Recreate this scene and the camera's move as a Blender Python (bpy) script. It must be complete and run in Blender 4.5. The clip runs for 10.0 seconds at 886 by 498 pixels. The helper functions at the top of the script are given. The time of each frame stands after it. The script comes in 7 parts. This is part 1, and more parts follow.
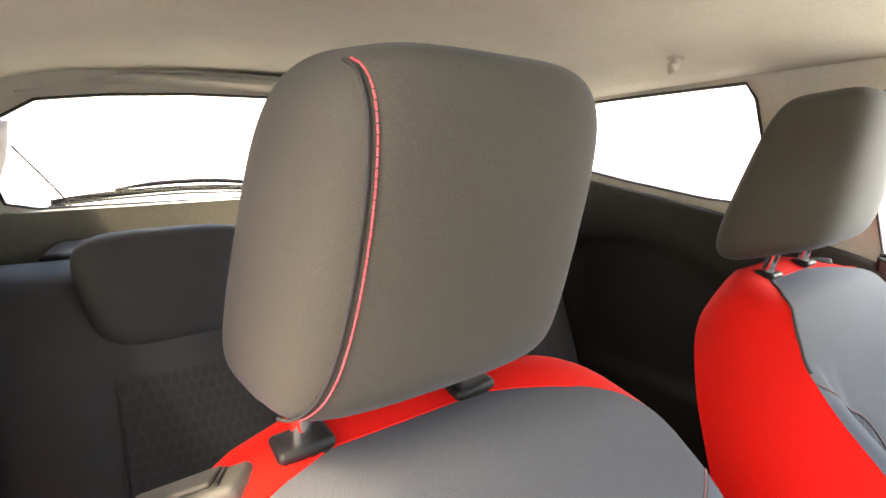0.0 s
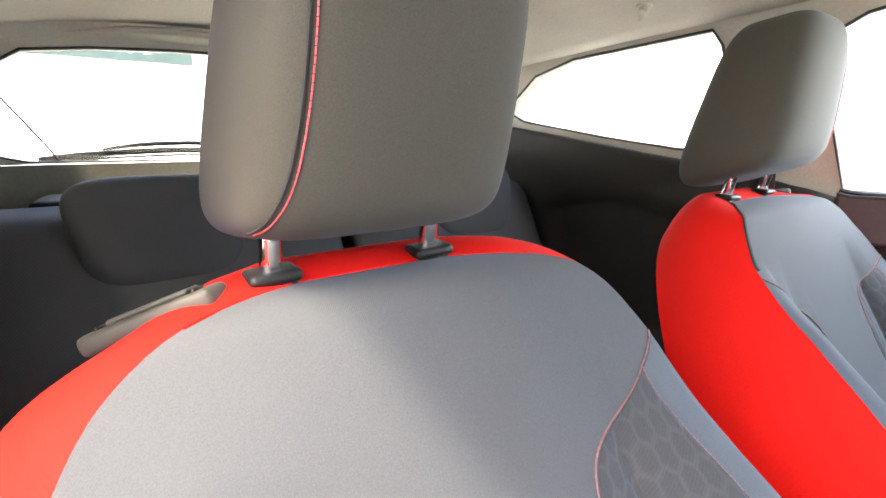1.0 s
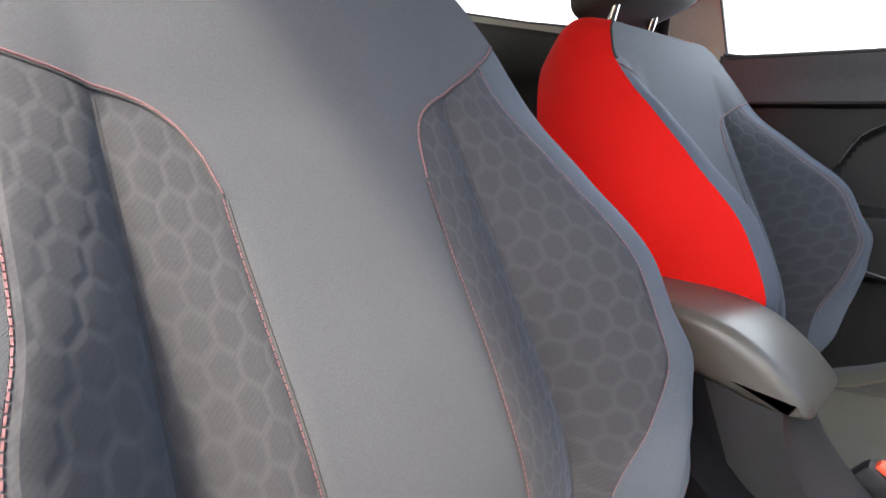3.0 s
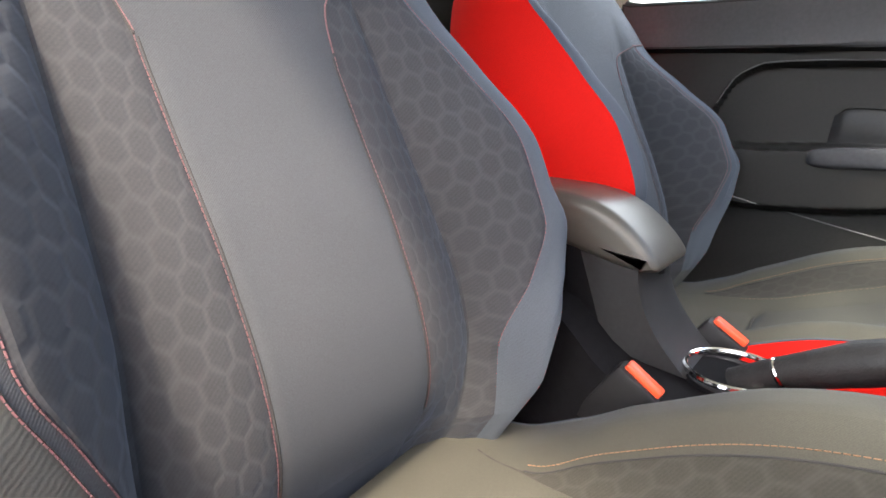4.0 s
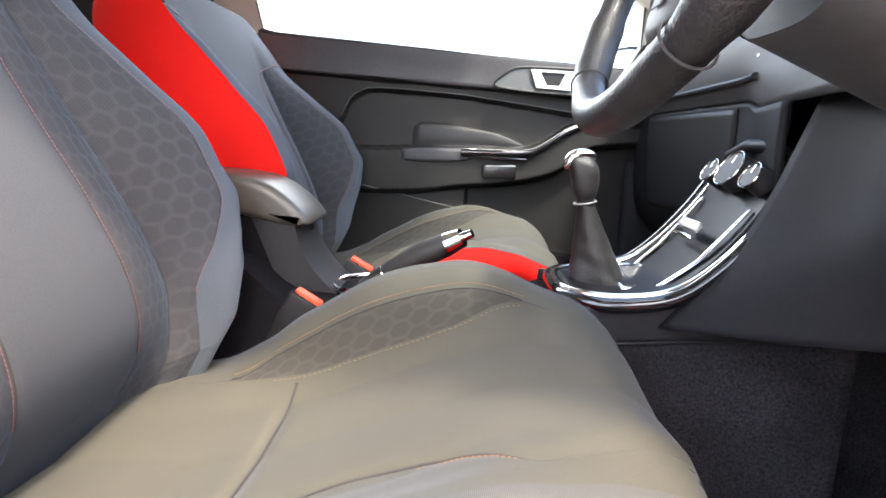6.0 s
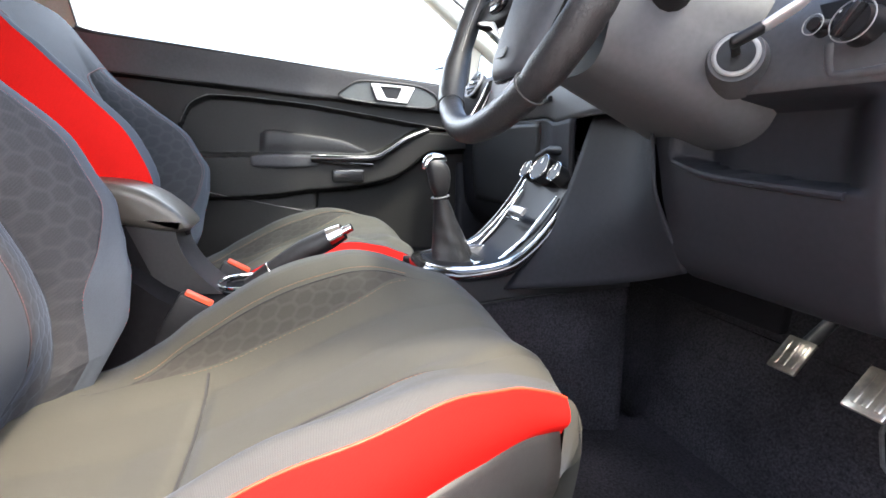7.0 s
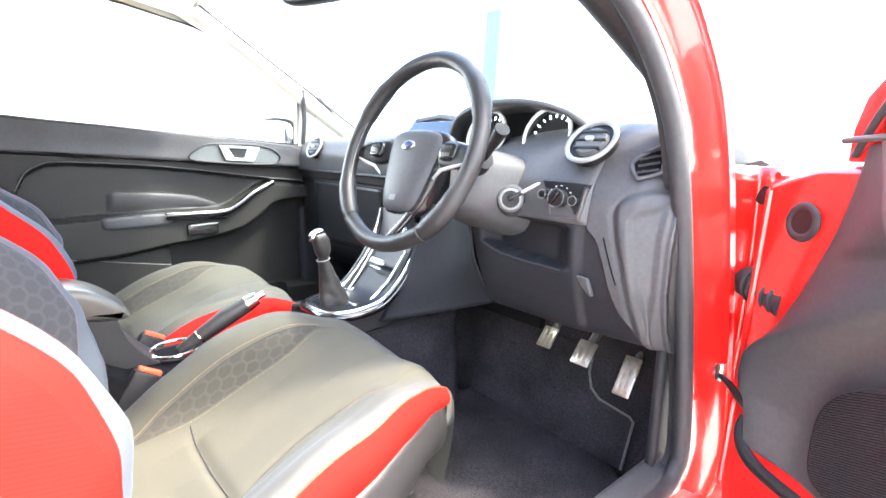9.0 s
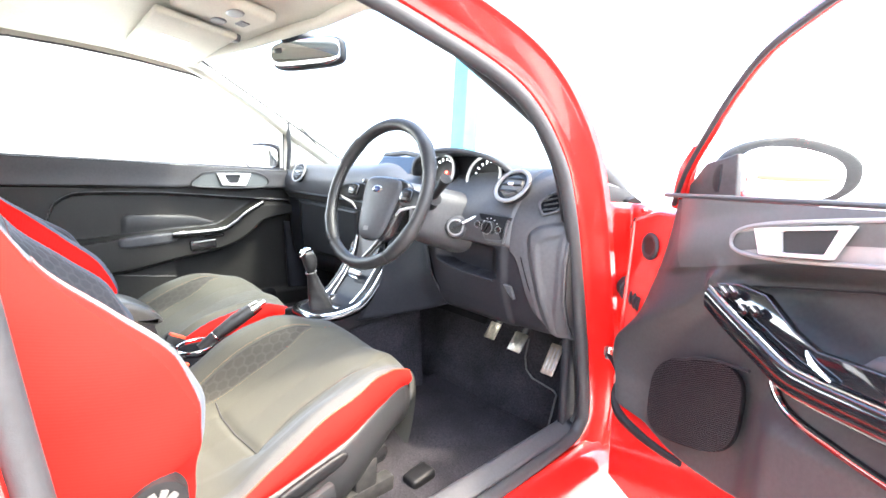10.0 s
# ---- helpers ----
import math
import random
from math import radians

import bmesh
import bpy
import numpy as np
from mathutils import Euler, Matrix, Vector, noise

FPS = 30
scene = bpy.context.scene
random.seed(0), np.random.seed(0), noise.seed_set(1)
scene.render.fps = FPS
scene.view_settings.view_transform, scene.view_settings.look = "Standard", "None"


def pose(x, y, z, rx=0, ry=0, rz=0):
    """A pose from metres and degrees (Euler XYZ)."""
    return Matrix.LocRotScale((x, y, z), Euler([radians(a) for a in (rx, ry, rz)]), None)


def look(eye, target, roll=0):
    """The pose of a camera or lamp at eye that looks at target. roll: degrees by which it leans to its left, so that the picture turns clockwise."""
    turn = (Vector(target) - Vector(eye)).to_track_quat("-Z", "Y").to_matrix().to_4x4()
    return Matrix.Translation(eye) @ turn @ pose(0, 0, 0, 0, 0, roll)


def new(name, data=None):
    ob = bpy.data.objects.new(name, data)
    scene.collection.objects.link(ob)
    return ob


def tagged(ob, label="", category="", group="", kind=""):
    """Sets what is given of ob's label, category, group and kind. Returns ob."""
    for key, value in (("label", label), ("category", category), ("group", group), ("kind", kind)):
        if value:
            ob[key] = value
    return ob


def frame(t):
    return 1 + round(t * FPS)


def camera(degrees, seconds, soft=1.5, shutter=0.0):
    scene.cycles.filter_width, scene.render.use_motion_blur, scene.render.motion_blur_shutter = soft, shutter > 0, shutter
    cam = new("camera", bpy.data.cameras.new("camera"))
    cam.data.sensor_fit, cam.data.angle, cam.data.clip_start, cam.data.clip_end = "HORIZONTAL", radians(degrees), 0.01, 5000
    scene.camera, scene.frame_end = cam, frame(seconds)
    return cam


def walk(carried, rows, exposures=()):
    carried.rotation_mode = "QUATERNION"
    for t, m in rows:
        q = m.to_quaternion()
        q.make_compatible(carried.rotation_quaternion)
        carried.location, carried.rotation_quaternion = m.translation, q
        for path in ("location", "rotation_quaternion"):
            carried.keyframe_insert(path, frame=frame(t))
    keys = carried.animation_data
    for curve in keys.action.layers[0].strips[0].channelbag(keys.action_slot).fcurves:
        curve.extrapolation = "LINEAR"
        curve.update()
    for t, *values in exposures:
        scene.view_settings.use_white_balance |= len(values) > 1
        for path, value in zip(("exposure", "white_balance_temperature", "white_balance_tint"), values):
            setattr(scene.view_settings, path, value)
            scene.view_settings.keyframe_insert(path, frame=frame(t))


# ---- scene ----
cam = camera(85.0, 10.0, soft=1.6)
PATH = [
    (0, (0.508, -0.027, 1.216), (-0.643, -1.622, 0.853), -0.6),
    (0.5, (0.512, -0.022, 1.171), (-0.698, -1.57, 0.798), -0.7),
    (1, (0.518, 0.032, 1.121), (-0.649, -1.545, 0.734), -1.4),
    (1.5, (0.519, 0.07, 1.051), (-0.672, -1.481, 0.631), -0.8),
    (2, (0.517, 0.096, 0.995), (-0.699, -1.425, 0.54), -0.0),
    (2.5, (0.507, 0.13, 0.937), (-0.728, -1.366, 0.45), 0.6),
    (3, (0.501, 0.173, 0.884), (-0.78, -1.272, 0.364), 1.4),
    (3.2, (0.503, 0.186, 0.86), (-0.817, -1.216, 0.317), 2.0),
    (4.3, (0.556, 0.279, 0.796), (-0.928, -0.918, 0.192), 3.4),
    (4.5, (0.577, 0.295, 0.79), (-0.943, -0.866, 0.204), 3.6),
    (5, (0.635, 0.368, 0.781), (-1.065, -0.529, 0.23), 3.9),
    (5.5, (0.677, 0.382, 0.802), (-1.163, -0.195, 0.271), 4.4),
    (6, (0.742, 0.355, 0.793), (-1.203, 0.277, 0.33), 5.3),
    (6.2, (0.776, 0.326, 0.792), (-1.167, 0.509, 0.353), 5.9),
    (7.3, (0.897, 0.234, 0.784), (-0.945, 0.918, 0.412), 4.6),
    (7.5, (0.921, 0.208, 0.79), (-0.89, 0.968, 0.415), 4.7),
    (8, (0.982, 0.138, 0.822), (-0.679, 1.196, 0.469), 4.6),
    (8.5, (1.034, 0.031, 0.875), (-0.506, 1.263, 0.541), 4.4),
    (9, (1.084, -0.056, 0.964), (-0.37, 1.275, 0.626), 3.7),
    (9.5, (1.196, -0.143, 1.032), (-0.228, 1.22, 0.695), 3.3),
    (10, (1.328, -0.229, 1.066), (-0.06, 1.169, 0.724), 3.3),
]

EXPOSURES = [(0.0, 3.92, 7800, 10), (1.0, 4.03, 7000, 9), (1.6, 3.74, 6650, 8), (2.2, 3.36, 6500, 8), (3.0, 3.22, 6650, 9), (4.5, 3.36, 6850, 10), (5.2, 3.56, 6900, 11), (6.0, 3.50, 6700, 11), (7.5, 3.30, 6400, 9), (8.2, 3.80, 6400, 8), (9.0, 4.32, 6450, 7), (9.5, 4.34, 6450, 7), (10.0, 4.08, 6450, 7)]
walk(cam, [(t, look(eye, target, roll)) for t, eye, target, roll in PATH], EXPOSURES)

# ---- light ----
SUN_EL, SUN_AZ = 58.0, 66.0          # degrees above the horizon; clockwise from straight ahead
world = bpy.data.worlds.new("sky")
scene.world = world
world.use_nodes = True
wn = world.node_tree
sky = wn.nodes.new("ShaderNodeTexSky")
sky.sky_type, sky.sun_disc = "NISHITA", False
sky.sun_elevation, sky.sun_rotation = radians(SUN_EL), radians(SUN_AZ)
sky.air_density, sky.dust_density, sky.ozone_density = 1.0, 4.5, 0.9
wn.links.new(sky.outputs[0], wn.nodes["Background"].inputs[0])
wn.nodes["Background"].inputs[1].default_value = 0.15
sun = new("sun", bpy.data.lights.new("sun", "SUN"))
sun.data.energy, sun.data.angle, sun.data.color = 0.95, radians(4.5), (1.0, 0.88, 0.72)
sun.matrix_world = look((0, 0, 0), (-math.sin(radians(SUN_AZ)), -math.cos(radians(SUN_AZ)), -math.tan(radians(SUN_EL))))

sky_panel = new("window_daylight", bpy.data.lights.new("window_daylight", "AREA"))
sky_panel.data.shape, sky_panel.data.size, sky_panel.data.size_y, sky_panel.data.energy = "RECTANGLE", 0.66, 0.30, 0.8
sky_panel.data.color = (0.93, 0.97, 1.0)
sky_panel.matrix_world = look((-0.775, 0.10, 1.19), (0.3, 0.05, 0.95))

# ---- materials ----
def material(name, colour, rough=0.6, metal=0.0, grain=0.0, scale=60.0, bump=0.0, bump_scale=400.0, stains=0.0, coat=0.0, sheen=0.0, spec=0.5):
    """Base colour broken at two scales (grain, stains) with fine relief."""
    m = bpy.data.materials.new(name)
    m.use_nodes = True
    nt = m.node_tree
    b = nt.nodes["Principled BSDF"]
    b.inputs["Base Color"].default_value = (*colour, 1)
    b.inputs["Roughness"].default_value = rough
    b.inputs["Metallic"].default_value = metal
    b.inputs["Coat Weight"].default_value = coat
    b.inputs["Coat Roughness"].default_value = 0.05
    b.inputs["Sheen Weight"].default_value = sheen
    b.inputs["Sheen Roughness"].default_value = 0.4
    # Blue sheen puts the sky's cast into the cloths.
    b.inputs["Sheen Tint"].default_value = (0.55, 0.70, 1.0, 1)
    b.inputs["Specular IOR Level"].default_value = spec
    tc = nt.nodes.new("ShaderNodeTexCoord")
    out = None
    for amount, sc, det in ((grain, scale, 4), (stains, 7.0, 3)):
        if amount <= 0:
            continue
        n = nt.nodes.new("ShaderNodeTexNoise")
        n.inputs["Scale"].default_value, n.inputs["Detail"].default_value = sc, det
        nt.links.new(tc.outputs["Object"], n.inputs["Vector"])
        r = nt.nodes.new("ShaderNodeMapRange")
        r.inputs["From Min"].default_value, r.inputs["From Max"].default_value = 0.3, 0.7
        r.inputs["To Min"].default_value, r.inputs["To Max"].default_value = 1 - amount, 1 + amount
        nt.links.new(n.outputs["Fac"], r.inputs["Value"])
        mix = nt.nodes.new("ShaderNodeMix")
        mix.data_type, mix.blend_type = "RGBA", "MULTIPLY"
        mix.inputs["Factor"].default_value = 1.0
        if out is None:
            mix.inputs["A"].default_value = (*colour, 1)
        else:
            nt.links.new(out, mix.inputs["A"])
        nt.links.new(r.outputs[0], mix.inputs["B"])
        out = mix.outputs["Result"]
    if out is not None:
        nt.links.new(out, b.inputs["Base Color"])
    if bump > 0:
        n = nt.nodes.new("ShaderNodeTexNoise")
        n.inputs["Scale"].default_value, n.inputs["Detail"].default_value = bump_scale, 3
        nt.links.new(tc.outputs["Object"], n.inputs["Vector"])
        bp = nt.nodes.new("ShaderNodeBump")
        bp.inputs["Strength"].default_value, bp.inputs["Distance"].default_value = bump, 0.002
        nt.links.new(n.outputs["Fac"], bp.inputs["Height"])
        nt.links.new(bp.outputs[0], b.inputs["Normal"])
    return m


def weave(name, colour, second, pitch=0.0022, rough=0.85, ribs=False, strength=0.5, sheen=0.07, spec=0.22, wobble=0.6):
    """Woven cloth: fine diagonal threads, or upright ribs, along the cloth's own UV in metres."""
    m = material(name, colour, rough, grain=0.14, scale=1100, stains=0.045, sheen=sheen, spec=spec)
    nt = m.node_tree
    b = nt.nodes["Principled BSDF"]
    base = b.inputs["Base Color"].links[0].from_socket
    uv = nt.nodes.new("ShaderNodeUVMap")
    w = nt.nodes.new("ShaderNodeTexWave")
    w.wave_type, w.bands_direction = "BANDS", "X" if ribs else "DIAGONAL"
    w.inputs["Scale"].default_value = (0.31416 / pitch) if ribs else 0.18 / pitch
    w.inputs["Distortion"].default_value = 0.0 if ribs else wobble
    w.inputs["Detail"].default_value = 0
    nt.links.new(uv.outputs[0], w.inputs["Vector"])
    mix = nt.nodes.new("ShaderNodeMix")
    mix.data_type = "RGBA"
    nt.links.new(base, mix.inputs["A"])
    mix.inputs["B"].default_value = (*second, 1)
    k = nt.nodes.new("ShaderNodeMath")
    k.operation = "MULTIPLY"
    k.inputs[1].default_value = strength
    nt.links.new(w.outputs["Fac"], k.inputs[0])
    nt.links.new(k.outputs[0], mix.inputs["Factor"])
    nt.links.new(mix.outputs["Result"], b.inputs["Base Color"])
    bp = nt.nodes.new("ShaderNodeBump")
    bp.inputs["Strength"].default_value, bp.inputs["Distance"].default_value = 0.2, 0.0004
    nt.links.new(w.outputs["Fac"], bp.inputs["Height"])
    nt.links.new(bp.outputs[0], b.inputs["Normal"])
    return m


def honeycomb(name, colour, ridge, cell=0.0150, stretch=1.7):
    """Embossed six-sided cells: pale ridges, padded darker cells, by UV in metres."""
    m = material(name, colour, 0.9, grain=0.10, scale=700, stains=0.05, sheen=0.15, spec=0.2)
    nt = m.node_tree
    b = nt.nodes["Principled BSDF"]
    base = b.inputs["Base Color"].links[0].from_socket

    def vec(op, a, c=None, third=None):
        n = nt.nodes.new("ShaderNodeVectorMath")
        n.operation = op
        for i, v in enumerate((a, c, third)):
            if v is None:
                continue
            if isinstance(v, tuple):
                n.inputs[i].default_value = v
            else:
                nt.links.new(v, n.inputs[i])
        return n

    def num(op, a, c=None):
        n = nt.nodes.new("ShaderNodeMath")
        n.operation = op
        for i, v in enumerate((a, c)):
            if v is None:
                continue
            if isinstance(v, (int, float)):
                n.inputs[i].default_value = v
            else:
                nt.links.new(v, n.inputs[i])
        return n.outputs[0]

    uv = nt.nodes.new("ShaderNodeUVMap")
    nz = nt.nodes.new("ShaderNodeTexNoise")
    nz.inputs["Scale"].default_value = 90
    nt.links.new(uv.outputs[0], nz.inputs["Vector"])
    wob = vec("SCALE", vec("SUBTRACT", nz.outputs["Color"], (0.5, 0.5, 0.5)).outputs[0])
    wob.inputs["Scale"].default_value = 0.16
    p = vec("ADD", vec("MULTIPLY", uv.outputs[0], (1 / cell, 1 / cell / stretch, 0)).outputs[0], wob.outputs[0]).outputs[0]
    p = vec("ADD", p, (200.0, 200.0, 0.0)).outputs[0]
    step = (1.0, 1.7320508, 1.0)
    half = (0.5, 0.8660254, 0.5)
    a = vec("SUBTRACT", vec("MODULO", p, step).outputs[0], half).outputs[0]
    c = vec("SUBTRACT", vec("MODULO", vec("SUBTRACT", p, half).outputs[0], step).outputs[0], half).outputs[0]

    def hexdist(v):
        ab = vec("ABSOLUTE", v).outputs[0]
        dt = vec("DOT_PRODUCT", ab, (0.5, 0.8660254, 0.0)).outputs["Value"]
        sx = nt.nodes.new("ShaderNodeSeparateXYZ")
        nt.links.new(ab, sx.inputs[0])
        return num("MAXIMUM", dt, sx.outputs[0])

    d = num("MINIMUM", hexdist(a), hexdist(c))
    r = nt.nodes.new("ShaderNodeMapRange")
    r.interpolation_type = "SMOOTHSTEP"
    r.inputs["From Min"].default_value, r.inputs["From Max"].default_value = 0.30, 0.5
    nt.links.new(d, r.inputs["Value"])
    mix = nt.nodes.new("ShaderNodeMix")
    mix.data_type = "RGBA"
    nt.links.new(num("MULTIPLY", r.outputs[0], 0.62), mix.inputs["Factor"])
    nt.links.new(base, mix.inputs["A"])
    mix.inputs["B"].default_value = (*ridge, 1)
    tw = nt.nodes.new("ShaderNodeTexWave")
    tw.bands_direction = "DIAGONAL"
    tw.inputs["Scale"].default_value, tw.inputs["Distortion"].default_value = 170.0, 0.4
    nt.links.new(uv.outputs[0], tw.inputs["Vector"])
    twist = nt.nodes.new("ShaderNodeMix")
    twist.data_type, twist.blend_type = "RGBA", "MULTIPLY"
    twist.inputs["Factor"].default_value = 0.10
    nt.links.new(mix.outputs["Result"], twist.inputs["A"])
    nt.links.new(tw.outputs["Color"], twist.inputs["B"])
    nt.links.new(twist.outputs["Result"], b.inputs["Base Color"])
    bp = nt.nodes.new("ShaderNodeBump")
    bp.invert = True
    bp.inputs["Strength"].default_value, bp.inputs["Distance"].default_value = 0.26, 0.002
    nt.links.new(r.outputs[0], bp.inputs["Height"])
    nt.links.new(bp.outputs[0], b.inputs["Normal"])
    return m


def clear_glass(name, tint=(0.97, 0.99, 0.98), gloss=0.06):
    m = bpy.data.materials.new(name)
    m.use_nodes = True
    nt = m.node_tree
    nt.nodes.remove(nt.nodes["Principled BSDF"])
    t = nt.nodes.new("ShaderNodeBsdfTransparent")
    t.inputs[0].default_value = (*tint, 1)
    g = nt.nodes.new("ShaderNodeBsdfGlossy")
    g.inputs["Roughness"].default_value = 0.02
    mx = nt.nodes.new("ShaderNodeMixShader")
    mx.inputs[0].default_value = gloss
    nt.links.new(t.outputs[0], mx.inputs[1])
    nt.links.new(g.outputs[0], mx.inputs[2])
    nt.links.new(mx.outputs[0], nt.nodes["Material Output"].inputs[0])
    return m


def glow(name, colour, strength):
    m = bpy.data.materials.new(name)
    m.use_nodes = True
    b = m.node_tree.nodes["Principled BSDF"]
    b.inputs["Base Color"].default_value = (*colour, 1)
    b.inputs["Emission Color"].default_value = (*colour, 1)
    b.inputs["Emission Strength"].default_value = strength
    return m


# One grey cloth: CLOTH carries sky blue, SEAT_CLOTH and SEAT_HONEY warm sunlight.
CLOTH = weave("grey seat cloth", (0.0488, 0.0528, 0.0592), (0.0695, 0.0742, 0.083), 0.0005, strength=0.05)
SEAT_CLOTH = weave("grey seat cloth with warm sunlight tint", (0.0530, 0.0515, 0.0415), (0.076, 0.0735, 0.0600), 0.0006, strength=0.07)
HONEY = honeycomb("honeycomb seat cloth", (0.036, 0.037, 0.041), (0.051, 0.052, 0.057), 0.0162)
SEAT_HONEY = honeycomb("honeycomb cloth with warm sunlight tint", (0.036, 0.0345, 0.029), (0.049, 0.047, 0.040), 0.0162)
RIB = weave("ribbed pale cloth", (0.030, 0.030, 0.031), (0.26, 0.26, 0.255), 0.00105, ribs=True, strength=1.0)
EDGE = weave("blue grey cloth", (0.054, 0.064, 0.078), (0.078, 0.090, 0.106), 0.0009, strength=0.12)
BAND = weave("fine ribbed grey cloth", (0.040, 0.041, 0.041), (0.082, 0.082, 0.080), 0.0011, ribs=True, strength=0.9)
BOLSTER = weave("woven grey bolster cloth", (0.056, 0.059, 0.057), (0.082, 0.086, 0.083), 0.0012, strength=0.35, wobble=2.2)
RED_CLOTH = weave("red seat cloth", (0.50, 0.0075, 0.0052), (0.44, 0.0060, 0.0045), 0.0014, rough=0.8, strength=0.10, sheen=0.0, spec=0.12)
REAR_CLOTH = weave("charcoal rear cloth", (0.066, 0.066, 0.068), (0.094, 0.094, 0.094), 0.0018, strength=0.4)
REAR_HONEY = honeycomb("charcoal honeycomb cloth", (0.058, 0.057, 0.056), (0.082, 0.080, 0.078), 0.0162)
TAIL_TRIM = material("olive grey tailgate plastic", (0.105, 0.100, 0.075), 0.5, grain=0.10, scale=120, bump=0.1, bump_scale=1200, stains=0.12)
RED_THREAD = material("red thread", (0.75, 0.10, 0.12), 0.7, grain=0.2, scale=300)
ROSE_THREAD = material("faded rose thread", (0.130, 0.060, 0.066), 0.8, grain=0.25, scale=300)
TAN_THREAD = material("tan thread", (0.20, 0.105, 0.055), 0.8, grain=0.25, scale=300)
# Orange stands for sun grazing the red cushion edge.
SUNLIT_CORD = material("piping coloured as a sun highlight", (0.50, 0.05, 0.015), 0.6, grain=0.1, scale=90)
BLACK_SEAM = material("black seam", (0.02, 0.02, 0.02), 0.8)
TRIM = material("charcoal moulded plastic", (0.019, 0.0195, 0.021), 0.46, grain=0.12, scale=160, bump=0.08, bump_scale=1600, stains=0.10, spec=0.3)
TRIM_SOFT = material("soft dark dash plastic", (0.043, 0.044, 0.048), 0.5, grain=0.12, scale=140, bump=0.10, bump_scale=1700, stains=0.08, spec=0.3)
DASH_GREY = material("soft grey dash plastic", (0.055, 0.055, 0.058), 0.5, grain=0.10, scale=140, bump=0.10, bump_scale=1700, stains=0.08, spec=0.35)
# Black lower plastic, made deeper for the shade under the dash.
TRIM_LOW = material("hard black dash plastic deepened for shade", (0.0125, 0.013, 0.0165), 0.62, grain=0.14, scale=150, bump=0.1, bump_scale=1500, stains=0.10, spec=0.25)
# Passenger door plastic; the cabin's shade is mixed into its colour.
DOOR_DARK = material("door plastic darkened for shade", (0.0125, 0.0122, 0.0115), 0.48, grain=0.12, scale=160, bump=0.08, bump_scale=1600, stains=0.10, spec=0.3)
REAR_TRIM = material("brown black rear side plastic", (0.017, 0.015, 0.012), 0.6, grain=0.12, scale=150, bump=0.1, bump_scale=1500, stains=0.12, spec=0.3)
TRIM_MID = material("grey moulded plastic", (0.082, 0.082, 0.082), 0.5, grain=0.10, scale=120, bump=0.2, bump_scale=900, stains=0.1)
# Driver's door plastic, lightened for glare and cooled against red bounce.
DOOR_TRIM = material("door plastic lifted for glare", (0.037, 0.0395, 0.041), 0.5, grain=0.12, scale=150, bump=0.1, bump_scale=1500, stains=0.1, spec=0.3)
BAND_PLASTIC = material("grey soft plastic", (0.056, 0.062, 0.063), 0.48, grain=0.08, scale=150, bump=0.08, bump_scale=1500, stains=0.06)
PAD = material("smooth satin arm pad", (0.052, 0.049, 0.042), 0.36, grain=0.05, scale=90, bump=0.06, bump_scale=900, stains=0.06, spec=0.35)
# Near black; on the tunnel, post and cup well it stands for shade.
DEEP = material("near black matt plastic", (0.005, 0.005, 0.006), 0.75, grain=0.2, scale=120, bump=0.1, bump_scale=1200, spec=0.05)
BLACK = material("black plastic", (0.008, 0.008, 0.009), 0.5, grain=0.2, scale=100, bump=0.15, bump_scale=900, spec=0.3)
SOFT_GLOSS = material("worn glossy black plastic", (0.010, 0.010, 0.011), 0.24, grain=0.15, scale=40)
GLOSS = material("piano black plastic", (0.008, 0.008, 0.009), 0.08, coat=0.6, grain=0.1, scale=20)
RUBBER = material("black rubber seal", (0.020, 0.021, 0.024), 0.6, grain=0.15, scale=80, bump=0.15, bump_scale=500)
LEATHER = material("black leather", (0.015, 0.015, 0.016), 0.44, grain=0.2, scale=90, bump=0.35, bump_scale=420, stains=0.15, spec=0.35)
CHROME = material("chrome", (0.82, 0.82, 0.82), 0.10, metal=1.0, grain=0.05, scale=50)
GREY_HANDLE = material("worn grey handle plastic", (0.030, 0.029, 0.024), 0.65, grain=0.15, scale=90, bump=0.1, bump_scale=900, stains=0.12)
CONSOLE_BLACK = material("satin black console plastic", (0.008, 0.008, 0.010), 0.36, grain=0.15, scale=60, spec=0.22)
SATIN_GREY = material("satin grey plastic", (0.20, 0.20, 0.20), 0.35, grain=0.05, scale=80)
SATIN = material("satin silver plastic", (0.66, 0.66, 0.65), 0.30, metal=0.45, grain=0.06, scale=80)
LINING = material("pale grey roof lining", (0.47, 0.455, 0.385), 0.95, grain=0.06, scale=200, bump=0.3, bump_scale=700, stains=0.06)
CARPET = material("black carpet", (0.026, 0.0245, 0.028), 0.98, grain=0.5, scale=260, bump=0.9, bump_scale=500, stains=0.35, spec=0.1)
MAT_EDGE = material("grey mat edging", (0.10, 0.10, 0.10), 0.9, grain=0.2, scale=200)
PAINT = material("race red car paint", (0.54, 0.010, 0.008), 0.22, coat=1.0, grain=0.04, scale=30, stains=0.05)
METAL = material("worn pedal steel", (0.60, 0.55, 0.47), 0.3, metal=0.9, grain=0.25, scale=70, stains=0.2)
STEEL = material("dark steel", (0.10, 0.10, 0.10), 0.4, metal=0.8, grain=0.2, scale=60)
GLASS = clear_glass("window glass")
MIRROR = material("mirror glass", (0.9, 0.92, 0.93), 0.01, metal=1.0)
BUCKLE_RED = material("orange red buckle button", (0.62, 0.07, 0.025), 0.4, grain=0.06, scale=60)
DIAL = material("black dial face", (0.006, 0.006, 0.008), 0.3)
WHITE_MARK = glow("lit white dial marks", (0.85, 0.95, 1.0), 1.5)
